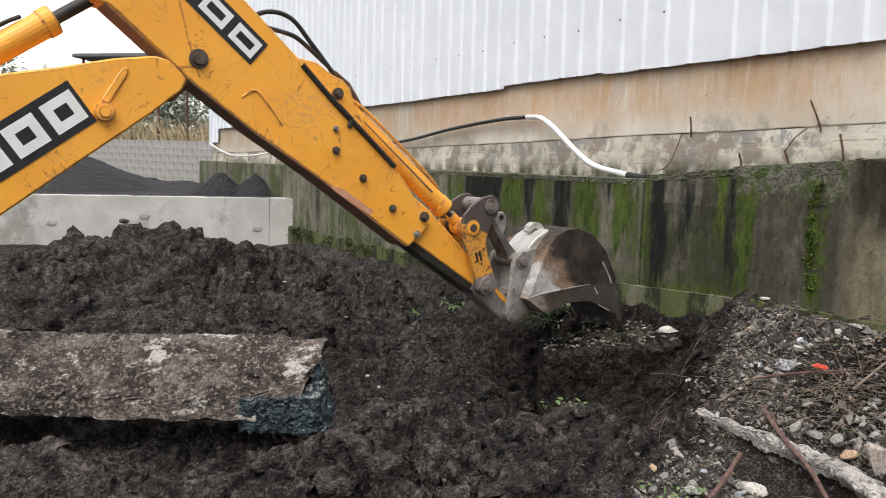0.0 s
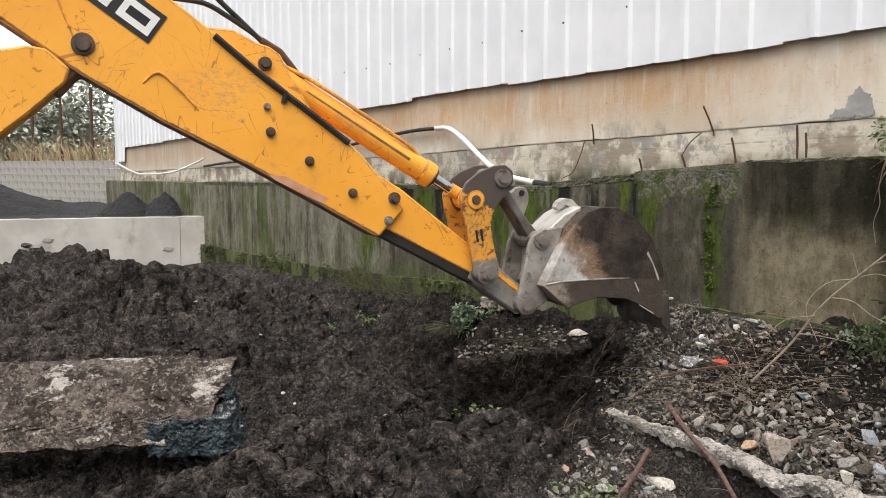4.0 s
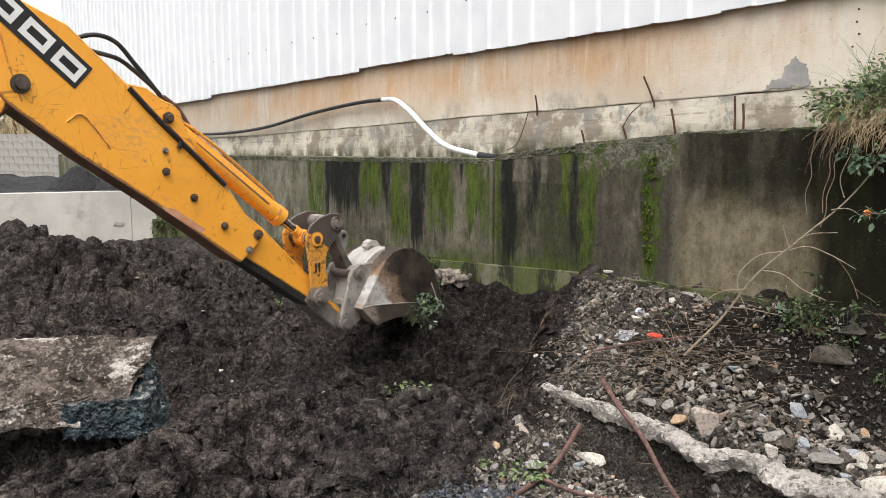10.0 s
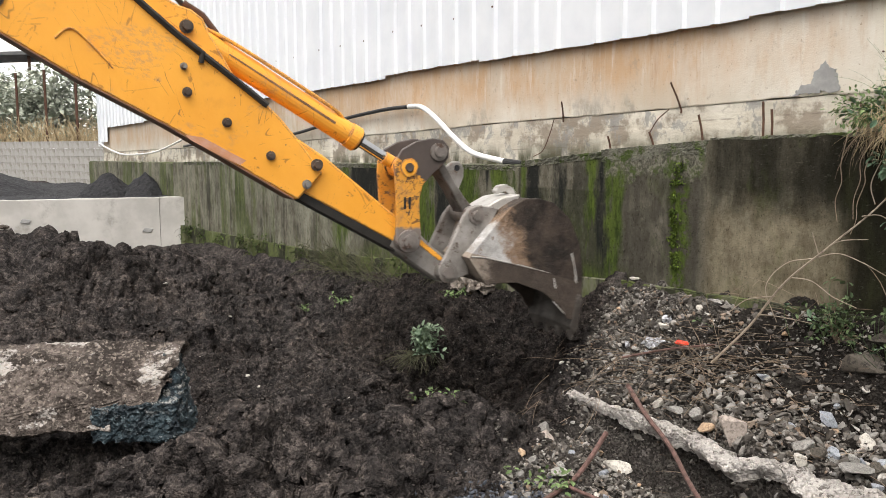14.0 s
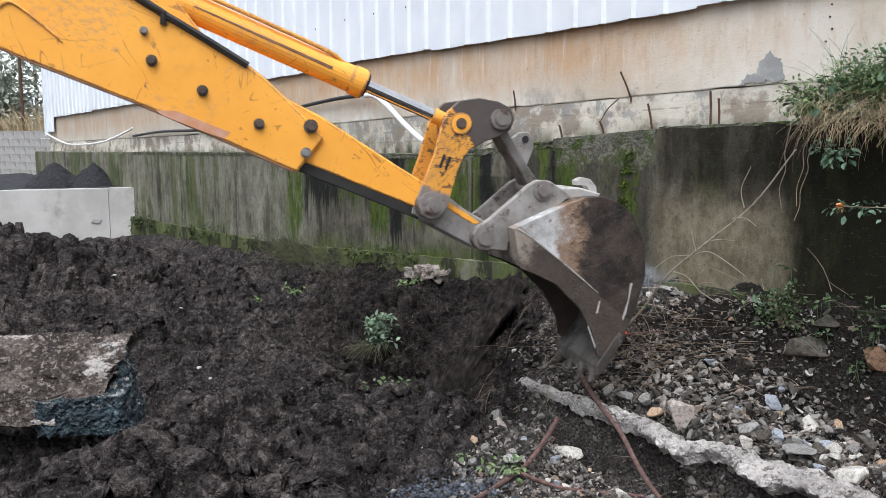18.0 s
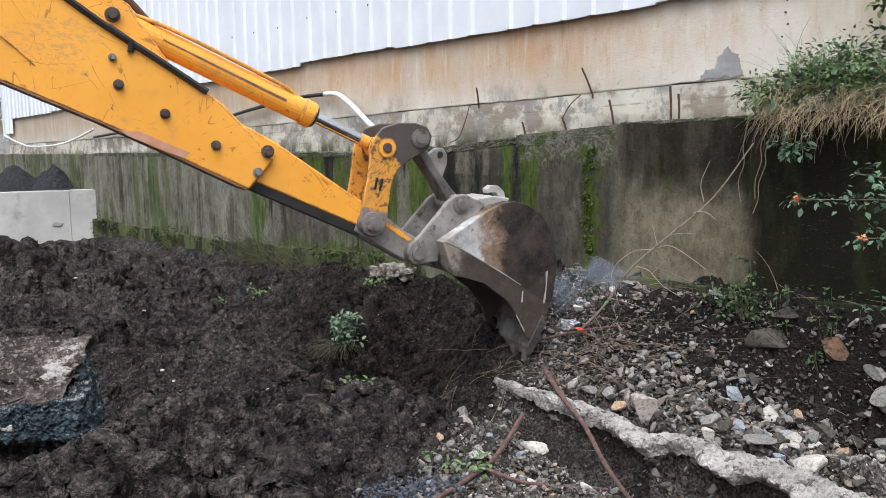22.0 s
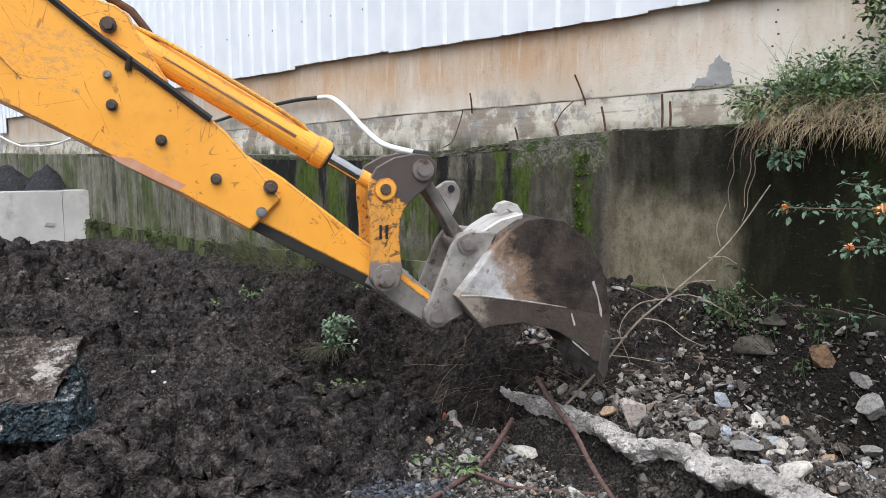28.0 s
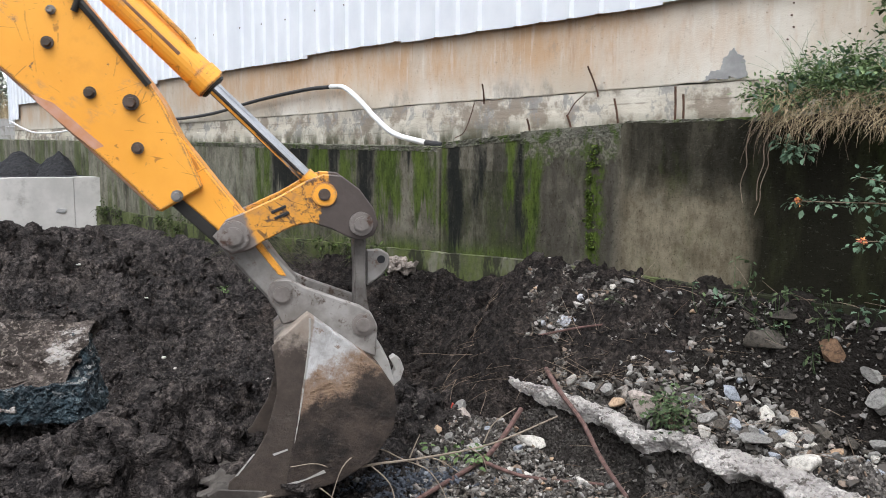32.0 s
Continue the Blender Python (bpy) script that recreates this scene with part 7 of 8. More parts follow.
# ---- plants ----
def leaves(centres, size, seed, droop=0.3, spreadr=0.1, per=6):
    """Folded pointed leaves round each centre."""
    rnd = np.random.RandomState(seed)
    vs, fs = [], []
    for c in centres:
        for _ in range(per):
            d = rnd.normal(size=3)
            d[2] = d[2] * 0.5 + 0.1
            d = d / (np.linalg.norm(d) + 1e-6)
            p = np.array(c) + d * spreadr * rnd.uniform(0.2, 1.0)
            s = size * rnd.uniform(0.6, 1.3)
            a = d + rnd.normal(size=3) * 0.5
            a[2] -= droop
            a /= np.linalg.norm(a)
            b = np.cross(a, [rnd.normal() * 0.3, rnd.normal() * 0.3, 1])
            b /= np.linalg.norm(b) + 1e-6
            n = np.cross(b, a)
            k = len(vs)
            vs += [tuple(p), tuple(p + a * s * 0.35 + b * s * 0.28 + n * s * 0.08), tuple(p + a * s * 0.75 + b * s * 0.20 + n * s * 0.06), tuple(p + a * s - n * s * 0.1), tuple(p + a * s * 0.75 - b * s * 0.20 + n * s * 0.06), tuple(p + a * s * 0.35 - b * s * 0.28 + n * s * 0.08), tuple(p + a * s * 0.5 - n * s * 0.02)]
            fs += [(k, k + 1, k + 6), (k + 1, k + 2, k + 6), (k + 2, k + 3, k + 6), (k + 3, k + 4, k + 6), (k + 4, k + 5, k + 6), (k + 5, k, k + 6)]
    return vs, fs


def blades(n, seed, start, way, length, r=0.004, droop=0.22):
    """Thin bent stalks: start(rnd) and way(rnd) give each root and direction."""
    rnd = random.Random(seed)
    out = []
    for _ in range(n):
        p, d, ln = Vector(start(rnd)), Vector(way(rnd)).normalized(), length * rnd.uniform(0.5, 1.2)
        pts = [p]
        for k in range(4):
            d = (d + Vector((rnd.uniform(-0.2, 0.2), rnd.uniform(-0.2, 0.2), -droop + rnd.uniform(-0.1, 0.1)))).normalized()
            pts.append(pts[-1] + d * ln / 4)
        out.append(tube(pts, r * rnd.uniform(0.7, 1.3), 3, 0.35))
    return merge(out)


def stuff(ob):
    return tagged(ob, kind="stuff")


def build_plants():
    rnd = random.Random(8)
    # overhanging growth on the wall head
    bush = thing("overhanging_bush", "flowering shrub and dry grass overhanging the wall head", "bush")
    mass = []
    for k in range(520):
        s = rnd.uniform(-3.0, 0.9)
        top = np.interp(s, [-3.0, -2.7, -2.3, -1.9, 0.9], [0.06, 0.18, 0.36, 0.62, 0.7])
        mass.append(on_wall(s, rnd.uniform(5.36, 5.98), 1.66 + rnd.random() * top))
    stuff(part("foliage", leaves(mass, 0.034, 3, 0.3, 0.14, 24), LEAF, bush))
    stuff(part("fresh_foliage", leaves(mass[::3], 0.052, 4, 0.1, 0.12, 12), LEAFB, bush))
    low = [on_wall(rnd.gauss(-2.58, 0.05), rnd.uniform(5.3, 5.45), rnd.uniform(1.36, 1.46)) for _ in range(10)]
    stuff(part("low_shoot", leaves(low, 0.055, 14, 0.3, 0.05, 8), LEAFB, bush))
    tops = [on_wall(rnd.uniform(-2.25, -1.4), rnd.uniform(5.5, 5.95), rnd.uniform(2.15, 2.5)) for _ in range(60)]
    stuff(part("upper_foliage", leaves(tops, 0.05, 5, 0.3, 0.10, 22), LEAF, bush))
    stuff(part("stem", merge([tube(curve([on_wall(-1.6, 5.95, 1.6), on_wall(-1.75, 5.9, 2.0), q]), 0.006, 5, 0.4) for q in tops[::3]]), TWIG, bush))
    stuff(part("straw", blades(2600, 6, lambda r: on_wall(r.uniform(-2.82, 0.6), r.uniform(5.36, 5.62), r.uniform(1.56, 1.76)), lambda r: (-0.6 + r.uniform(-1.1, 1.0), -0.4 + r.uniform(-1.1, 1.0), r.uniform(-0.8, 0.5)), 0.22, 0.0016, 0.28), STRAW, bush, "pale dry grass"))
    stuff(part("green_grass", blades(1300, 16, lambda r: on_wall(r.uniform(-2.75, 0.6), r.uniform(5.4, 5.8), r.uniform(1.68, 1.85)), lambda r: (r.uniform(-0.8, 0.4), r.uniform(-0.8, 0.4), r.uniform(0.2, 1.2)), 0.30, 0.0018, 0.2), LEAF, bush))
    stuff(part("root_mat", blades(45, 7, lambda r: on_wall(r.uniform(-2.95, -2.4), r.uniform(5.40, 5.62), r.uniform(1.50, 1.66)), lambda r: (r.uniform(-0.7, 0.1), r.uniform(-0.7, 0.1), -0.3), 0.26, 0.0019, 0.4), TWIG, bush, "tangled brown roots"))
    part("soil_mass", rocky_box(40, 8, 8, lambda u, v, w: on_wall(-2.75 + 4.2 * u, 5.60 + 0.45 * v - 0.03 * w, 1.54 + w * (0.05 + 0.10 * min(1, u * 4))), 0.08, 5.0, 5.0), CLOD, bush)
    for pts in (((-2.70, 5.5, 1.60), (-2.74, 5.45, 1.47), (-2.77, 5.43, 1.36), (-2.76, 5.42, 1.28), (-2.79, 5.40, 1.16), (-2.78, 5.38, 1.06), (-2.80, 5.36, 0.97)), ((-2.74, 5.5, 1.60), (-2.81, 5.45, 1.42), (-2.79, 5.42, 1.30), (-2.82, 5.41, 1.18), (-2.80, 5.38, 1.06)), ((-2.94, 5.52, 1.60), (-2.97, 5.50, 1.40), (-2.96, 5.50, 1.28), (-2.99, 5.49, 1.16), (-2.965, 5.48, 1.03))):
        part("hanging_root", tube(curve([on_wall(*q) for q in pts]), 0.0038, 5, 0.6), TWIG, bush)
    # flowering spray in front of the dark wall
    spray = thing("flowering_spray", "leafy spray with pink and yellow flowers before the wall", "shrub")
    tips = []
    for k, (a, b, c) in enumerate((((-1.0, 5.3, 0.85), (-1.6, 5.15, 1.10), (-2.31, 5.0, 1.11)), ((-1.0, 5.3, 0.85), (-1.4, 5.1, 1.16), (-1.96, 4.97, 1.26)), ((-1.0, 5.3, 0.8), (-1.4, 5.1, 1.02), (-1.74, 4.92, 1.13)), ((-1.0, 5.3, 0.8), (-1.45, 5.1, 0.95), (-1.9, 4.92, 0.93)))):
        line = curve([on_wall(*a), on_wall(*b), on_wall(*c)], 14)
        part("stem", tube(line, 0.006, 5, 0.5), TWIG, spray)
        tips.append(line[-1])
        stuff(part("foliage", leaves(line[8:], 0.042, k + 20, 0.25, 0.085, 10), LEAFB, spray))
    part("stalk", tube(curve([on_wall(-0.95, 5.32, 0.35), on_wall(-1.0, 5.32, 0.6), on_wall(-1.0, 5.3, 0.86)]), 0.012, 6), TWIG, spray)
    for k, t in enumerate(tips):
        if k != 1:
            part("flower", leaves([t], 0.030 if k == 2 else 0.020, 50 + k, -0.2, 0.036 if k == 2 else 0.018, 40), PINK, spray, "pink and yellow flower head")
    # weeds along the foot of the wall
    for k, (x, y, n, w) in enumerate(((3.30, 5.35, 5, 0.20), (3.75, 4.7, 14, 0.2), (3.6, 4.62, 10, 0.10), (3.55, 4.85, 12, 0.14), (2.95, 5.75, 5, 0.16), (3.8, 4.9, 14, 0.18))):
        z = ground_z(x, y)
        ob = thing("weed", "green weeds with thin stems at the foot of the wall", "weed", None, "weeds by the wall")
        cs = [(x + rnd.gauss(0, w), y + rnd.gauss(0, w * 0.6), z + 0.02 + abs(rnd.gauss(0.0, 0.06))) for _ in range(max(3, n // 2))]
        stuff(part("foliage", leaves(cs, 0.036, 60 + k, 0.2, 0.05, 4), LEAFD, ob))
        stuff(part("stem", merge([tube(curve([(c[0] * 0.6 + x * 0.4, c[1] * 0.6 + y * 0.4, z - 0.05), (c[0], c[1], c[2] * 0.6 + z * 0.4), c]), 0.0022, 4) for c in cs]), LEAFD, ob))
    # broad-leaved shoots in the shade of the bushes
    for k, (x, y, n, h) in enumerate(((3.21, 5.36, 7, 0.16), (3.37, 5.28, 9, 0.26), (3.51, 4.97, 12, 0.10), (3.52, 4.85, 12, 0.10), (3.45, 4.99, 10, 0.14), (3.66, 4.65, 12, 0.10), (3.76, 4.54, 12, 0.14))):
        z = ground_z(x, y)
        ob = thing("weed", "broad-leaved green shoot in the shade of the bushes", "weed", None, "weeds by the wall")
        cs = [(x + rnd.gauss(0, 0.10 if h < 0.2 else 0.06), y + rnd.gauss(0, 0.07), z + 0.03 + h * rnd.random()) for _ in range((n + 1) // 2)]
        stuff(part("foliage", leaves(cs, 0.05, 160 + k, 0.2, 0.025, 3), LEAFD if k % 3 else LEAFB, ob))
        stuff(part("stem", merge([tube(curve([(x + (c[0] - x) * 0.5, y + (c[1] - y) * 0.5, z - 0.05), (c[0], c[1], c[2] * 0.6 + z * 0.4), c]), 0.0022, 4) for c in cs]), LEAFD, ob))
    # shaggy moss and ivy along the ledge of the footing
    fringe = thing("moss_fringe", "shaggy dark green moss and ivy along the footing ledge", "moss")
    cs = []
    for _ in range(300):
        q = -16.3 + 9.6 * rnd.random() ** 1.25
        if noise.noise(Vector((q * 1.7, 3.1, 0))) < -0.12 + 0.25 * rnd.random():
            continue
        z = float(np.interp(q, [-16.5, -10.8, -7.5, -4.8], [-0.03, 0.05, 0.23, 0.39]))
        cs.append(on_wall(q, rnd.uniform(5.47, 5.58), z + rnd.gauss(-0.05, 0.07)))
    stuff(part("foliage", leaves(cs, 0.045, 171, 0.6, 0.05, 9), MOSSY, fringe))
    stuff(part("strand", blades(260, 172, lambda r: r.choice(cs), lambda r: (r.uniform(-0.7, 0.1), r.uniform(-0.6, 0.1), r.uniform(-0.6, 0.6)), 0.20, 0.003, 0.4), STRAW2, fringe))
    clumps = thing("moss_clumps", "clumped green moss down a damp seam of the wall", "moss")
    cs = []
    for _ in range(150):
        z = 0.52 + 0.86 * rnd.random()
        if noise.noise(Vector((z * 9, 4, 0))) > -0.12:
            cs.append(on_wall(rnd.gauss(-4.40 + 0.03 * math.sin(z * 5), 0.022), 5.640, z))
    stuff(part("foliage", leaves(cs, 0.020, 181, 0.6, 0.016, 12), MOSSB, clumps))
    # tufts on the bank
    for k, (x, y, n) in enumerate(((0.88, 5.6, 7), (1.47, 4.9, 12), (0.2, 10.2, 22), (-0.3, 10.9, 18), (1.3, 8.6, 14), (-2.6, 13.2, 14))):
        z = ground_z(x, y)
        ob = thing("tuft", "small green tuft growing out of the soil", "weed", None, "tufts on the soil")
        cs = [(x + rnd.gauss(0, 0.07), y + rnd.gauss(0, 0.07), z + 0.03 + abs(rnd.gauss(0, 0.04))) for _ in range(n)]
        stuff(part("foliage", leaves(cs, 0.045, 90 + k, 0.1, 0.03, 5), LEAF, ob))
    grass = thing("withered_grass", "withered grass hanging over the bank by the wall", "grass")
    stuff(part("blades", blades(260, 19, lambda r: on_wall(r.uniform(-10.5, -8.2), r.uniform(5.2, 5.5), r.uniform(-0.12, 0.12)), lambda r: (r.uniform(-0.6, 0.2), r.uniform(-0.6, 0.1), r.uniform(0.1, 0.9)), 0.42, 0.004), STRAW2, grass))


LEAFD = mat_clod("shade_leaf", (0.038, 0.060, 0.028), (0.125, 0.170, 0.080), 0.7, 20)
MOSSY = mat_clod("dark_moss", (0.018, 0.026, 0.010), (0.085, 0.115, 0.034), 0.9, 20)
MOSSB = mat_clod("bright_moss", (0.030, 0.050, 0.010), (0.125, 0.175, 0.030), 0.9, 20)
LEAFC = mat_clod("grey_green_leaf", (0.09, 0.135, 0.085), (0.24, 0.31, 0.215), 0.7, 20)
STRAW2 = mat_clod("withered_grass", (0.05, 0.052, 0.03), (0.13, 0.125, 0.08), 0.9, 30)


def build_cabbage():
    """The leafy plant that the bucket knocks down the bank."""
    ob = thing("leafy_plant", "bluish green broad-leaved plant torn up with its roots", "plant", pose(1.0, 8.1, -0.5))
    rnd = random.Random(3)
    cs = [(rnd.gauss(0, 0.06), rnd.gauss(0, 0.05), 0.03 + rnd.uniform(0.0, 0.24)) for _ in range(60)]
    stuff(part("foliage", leaves(cs, 0.052, 7, 0.1, 0.035, 7), LEAFC, ob))
    stuff(part("stem", merge([tube(curve([(0, 0, -0.05), (c[0] * 0.4, c[1] * 0.4, c[2] * 0.5), c]), 0.005, 5) for c in cs[::4]]), LEAF, ob))
    stuff(part("root", blades(110, 4, lambda r: (r.gauss(-0.05, 0.06), r.gauss(0, 0.05), 0.03), lambda r: (r.uniform(-1.2, 0.1), r.uniform(-0.8, 0.3), 0.1), 0.28, 0.0025), STRAW2, ob))
    return ob


BRAMB = mat_clod("brown_bramble", (0.19, 0.15, 0.115), (0.33, 0.275, 0.215), 0.85, 30)


def build_branches():
    roots = (((2.17, 5.66, -0.12), (2.17, 5.26, -0.20), (2.19, 4.88, -0.27), (2.21, 4.57, -0.40), (2.22, 4.2, -0.47)), ((1.93, 5.33, -0.33), (1.72, 5.08, -0.46), (1.55, 4.85, -0.48), (1.2, 4.45, -0.47), (0.9, 4.1, -0.45)), ((1.55, 4.84, -0.47), (1.73, 4.64, -0.49), (1.95, 4.54, -0.50), (2.2, 4.5, -0.52)))
    for k, pts in enumerate(roots):
        ob = part("branch", tube(curve([tuple(q) for q in pts]), 0.017 if k < 2 else 0.012, 8, 0.7), BARK)
        tagged(ob, "red-brown bare branch lying on the rubble", "branch", "branches on the rubble")
    heap = thing("brushwood", "dry sticks and litter strewn over the rubble", "twigs")

    def root(r):
        x = 2.72 + r.gauss(0, 0.40)
        y = 5.62 - 0.55 * (x - 2.55) + r.gauss(0, 0.22)
        return (x, y, float(land(np.array([x]), np.array([y]), False)[0]) + r.uniform(0.02, 0.10))

    tangle = thing("twig_tangle", "tangle of dry brown twigs lying on the rubble", "twigs")
    stuff(part("twig", blades(230, 31, root, lambda r: (r.uniform(-1, 1), r.uniform(-1, 0.4), r.uniform(0.0, 0.35)), 0.36, 0.0024, 0.07), TWIG, tangle))
    part("stick", tube(curve([(2.2, 5.9, 0.02), (2.5, 5.72, 0.12), (2.9, 5.6, 0.17), (3.1, 5.5, 0.15)]), 0.009, 6, 0.6), BARK, heap)

    def root2(r):
        x = r.uniform(2.2, 4.0)
        y = r.uniform(3.8, 5.6)
        return (x, y, float(land(np.array([x]), np.array([y]), False)[0]) + 0.03)

    stuff(part("litter", blades(170, 33, root2, lambda r: (r.uniform(-1, 1), r.uniform(-1, 1), r.uniform(0.0, 0.25)), 0.22, 0.0024, 0.06), TWIG, heap))
    stuff(part("bank_roots", blades(16, 35, lambda r: (lambda y: (rubble_edge(y) - 0.12, y, float(land(np.array([rubble_edge(y)]), np.array([y]), False)[0]) - 0.02))(r.uniform(5.3, 6.9)), lambda r: (-0.8, -0.5, r.uniform(-0.5, 0.2)), 0.30, 0.0022), TWIG, heap))
    # the bramble that the bucket drags away
    br = thing("bramble", "long dry thorny bramble with side shoots", "bramble", pose(0, 0, 0))
    stem = curve([(-0.95, 0, -0.04), (-0.6, 0.03, -0.03), (-0.25, 0.0, 0.02), (0.1, -0.02, 0.0), (0.5, 0.01, -0.02), (0.92, 0.02, 0.05)])
    part("stem", tube(stem, 0.009, 6, 0.5), BRAMB, br)
    for k, pts in enumerate((((-0.02, 0, 0.01), (-0.16, 0, 0.10), (-0.34, -0.05, 0.08), (-0.45, -0.06, -0.12)), ((-0.02, 0, 0.01), (0.10, -0.05, -0.06), (0.16, -0.1, -0.18), (0.20, -0.12, -0.34)), ((-0.2, 0, 0.02), (-0.12, -0.06, -0.08), (-0.10, -0.1, -0.22), (-0.05, -0.12, -0.36)),
                             ((0.10, 0, 0.0), (0.18, -0.04, -0.03), (0.28, -0.05, -0.12)), ((0.02, 0, 0.01), (0.06, 0.0, 0.08), (0.09, 0.0, 0.13)), ((-0.5, 0, -0.02), (-0.42, -0.05, -0.10), (-0.30, -0.1, -0.26)), ((-0.35, 0, 0.0), (-0.48, -0.03, 0.10), (-0.62, -0.04, 0.12)), ((0.45, 0, 0.0), (0.52, 0.0, 0.10), (0.66, 0.0, 0.16)), ((0.35, 0, 0), (0.42, -0.03, -0.06), (0.44, -0.04, -0.14)))):
        part("shoot", tube(curve(pts), 0.0042, 4, 0.6), BRAMB, br)
    scrap = part("plastic_scrap", merge([stone_as_list(0.11, 14, (1, 0.7, 0.5))]), RED)
    tagged(scrap, "crumpled bright red plastic scrap", "plastic scrap")
    ash = thing("ash_pile", "whitish burnt ash among the rubble", "ash")
    rnd = random.Random(6)
    for k in range(10):
        x, y = 2.46 + rnd.gauss(0, 0.10), 6.08 + rnd.gauss(0, 0.07)
        part("lump", stone_mesh(rnd.uniform(0.05, 0.13), k + 5, (1, 0.9, 0.6), 2), ASH, ash).matrix_basis = pose(x, y, ground_z(x, y) + 0.02, 30 * k, 0, 40 * k)
    return br, scrap, tangle


def stone_as_list(size, seed, squash):
    bm = stone_mesh(size, seed, squash, 2, 0.8)
    bm.verts.index_update()
    v, f = [tuple(q.co) for q in bm.verts], [tuple(x.index for x in g.verts) for g in bm.faces]
    bm.free()
    return v, f


# ---- far background ----
def build_background():
    rnd = random.Random(12)
    for k, (x, y, h, w) in enumerate(((-12.9, 40, 5.4, 1.9), (-17, 44, 3.9, 2.0), (-20.5, 42, 3.6, 2.0), (-11, 46, 5.5, 2.0), (-24, 47, 4.4, 2.4), (-15.2, 37, 3.6, 1.6), (-19, 36.5, 4, 1.8))):
        tr = thing("tree", "grey-green tree beyond the yard, haze painted into its colour", "tree", pose(x, y, 0.3), "trees beyond the yard")
        part("trunk", tube(curve([(0, 0, 0), (0.1, 0, h * 0.3), (-0.05, 0.1, h * 0.6), (0.1, 0, h * 0.85)]), 0.13, 8, 0.3), FARBARK, tr)
        ends = []
        for j in range(9):
            a = rnd.uniform(0, 6.28)
            z0 = h * rnd.uniform(0.25, 0.7)
            e = Vector((math.cos(a) * w * rnd.uniform(0.5, 1), math.sin(a) * w * rnd.uniform(0.5, 1), z0 + h * rnd.uniform(0.1, 0.3)))
            ends.append(e)
            part("limb", tube(curve([(0, 0, z0), tuple(e * 0.5 + Vector((0, 0, z0 * 0.5))), tuple(e)]), 0.05, 5, 0.3), FARBARK, tr)
        cs = [tuple(e * rnd.uniform(0.55, 1.05) + Vector((rnd.gauss(0, 0.6), rnd.gauss(0, 0.6), rnd.gauss(0, 0.7)))) for e in ends for _ in range(11)]
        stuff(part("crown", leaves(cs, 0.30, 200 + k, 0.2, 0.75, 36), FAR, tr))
    # glowing panel added to whiten the low sky
    part("sky_backdrop", ([(-120, 95, -2), (10, 95, -2), (10, 95, 60), (-120, 95, 60)], [(0, 3, 2, 1)]), SKY_GLOW)
    tagged(bpy.data.objects["sky_backdrop"], "glowing panel standing in for the white low sky", "sky", kind="structure")
    gr = thing("tall_grass", "pale tall dry grass above the block wall", "grass")
    stuff(part("blades", blades(500, 41, lambda r: (lambda u: (-6.2 - 8.8 * u, 27.9 + 8.2 * u + r.uniform(0, 1.2), 1.45))(r.random()), lambda r: (r.uniform(-0.3, 0.3), r.uniform(-0.3, 0.3), 1), 1.1, 0.02), STRAW, gr))
    for k in range(7):
        u = k / 6
        ob = part("fence_post", rod((-6.4 - 9 * u, 28.6 + 8.4 * u, 0.3), (-6.4 - 9 * u, 28.6 + 8.4 * u, 4.2), 0.05, n=8), RUST)
        tagged(ob, "thin rusty fence post above the block wall", "fence post", "fence posts")
    shed = thing("shed", "dark flat canopy roof on thin posts", "shed")
    part("roof", prism([(-21.5, 6.3), (-14.2, 6.5), (-14.2, 6.75), (-21.5, 6.5)], 50, 54, 0.03), SHEDM, shed)
    for x in (-21, -17.7, -14.6):
        part("post", rod((x, 50.4, 0.2), (x, 50.4, 6.4), 0.09, n=8), RUST, shed)


# distance haze is painted into these pale bark and leaf colours
FARBARK = mat_plain("haze_tinted_bark", (0.27, 0.27, 0.26), (0.38, 0.38, 0.37), 0.9, 0, 2)
FAR = mat_clod("haze_tinted_foliage", (0.30, 0.33, 0.27), (0.48, 0.50, 0.42), 0.8, 4)
SKY_GLOW = mat_plain("glowing_sky_white", (0.8, 0.8, 0.8), (0.82, 0.82, 0.82), 1.0, 0, 0.1, 0.0, 0.0)
SKY_GLOW.node_tree.nodes["Principled BSDF"].inputs["Emission Color"].default_value = (0.95, 0.97, 1.0, 1)
SKY_GLOW.node_tree.nodes["Principled BSDF"].inputs["Emission Strength"].default_value = 0.75
SHEDM = mat_plain("dark_roofing", (0.10, 0.10, 0.105), (0.15, 0.15, 0.15), 0.7, 0, 2)
build_wall_things()
build_plants()
PLANT = build_cabbage()
BRAMBLE, SCRAP, TANGLE = build_branches()


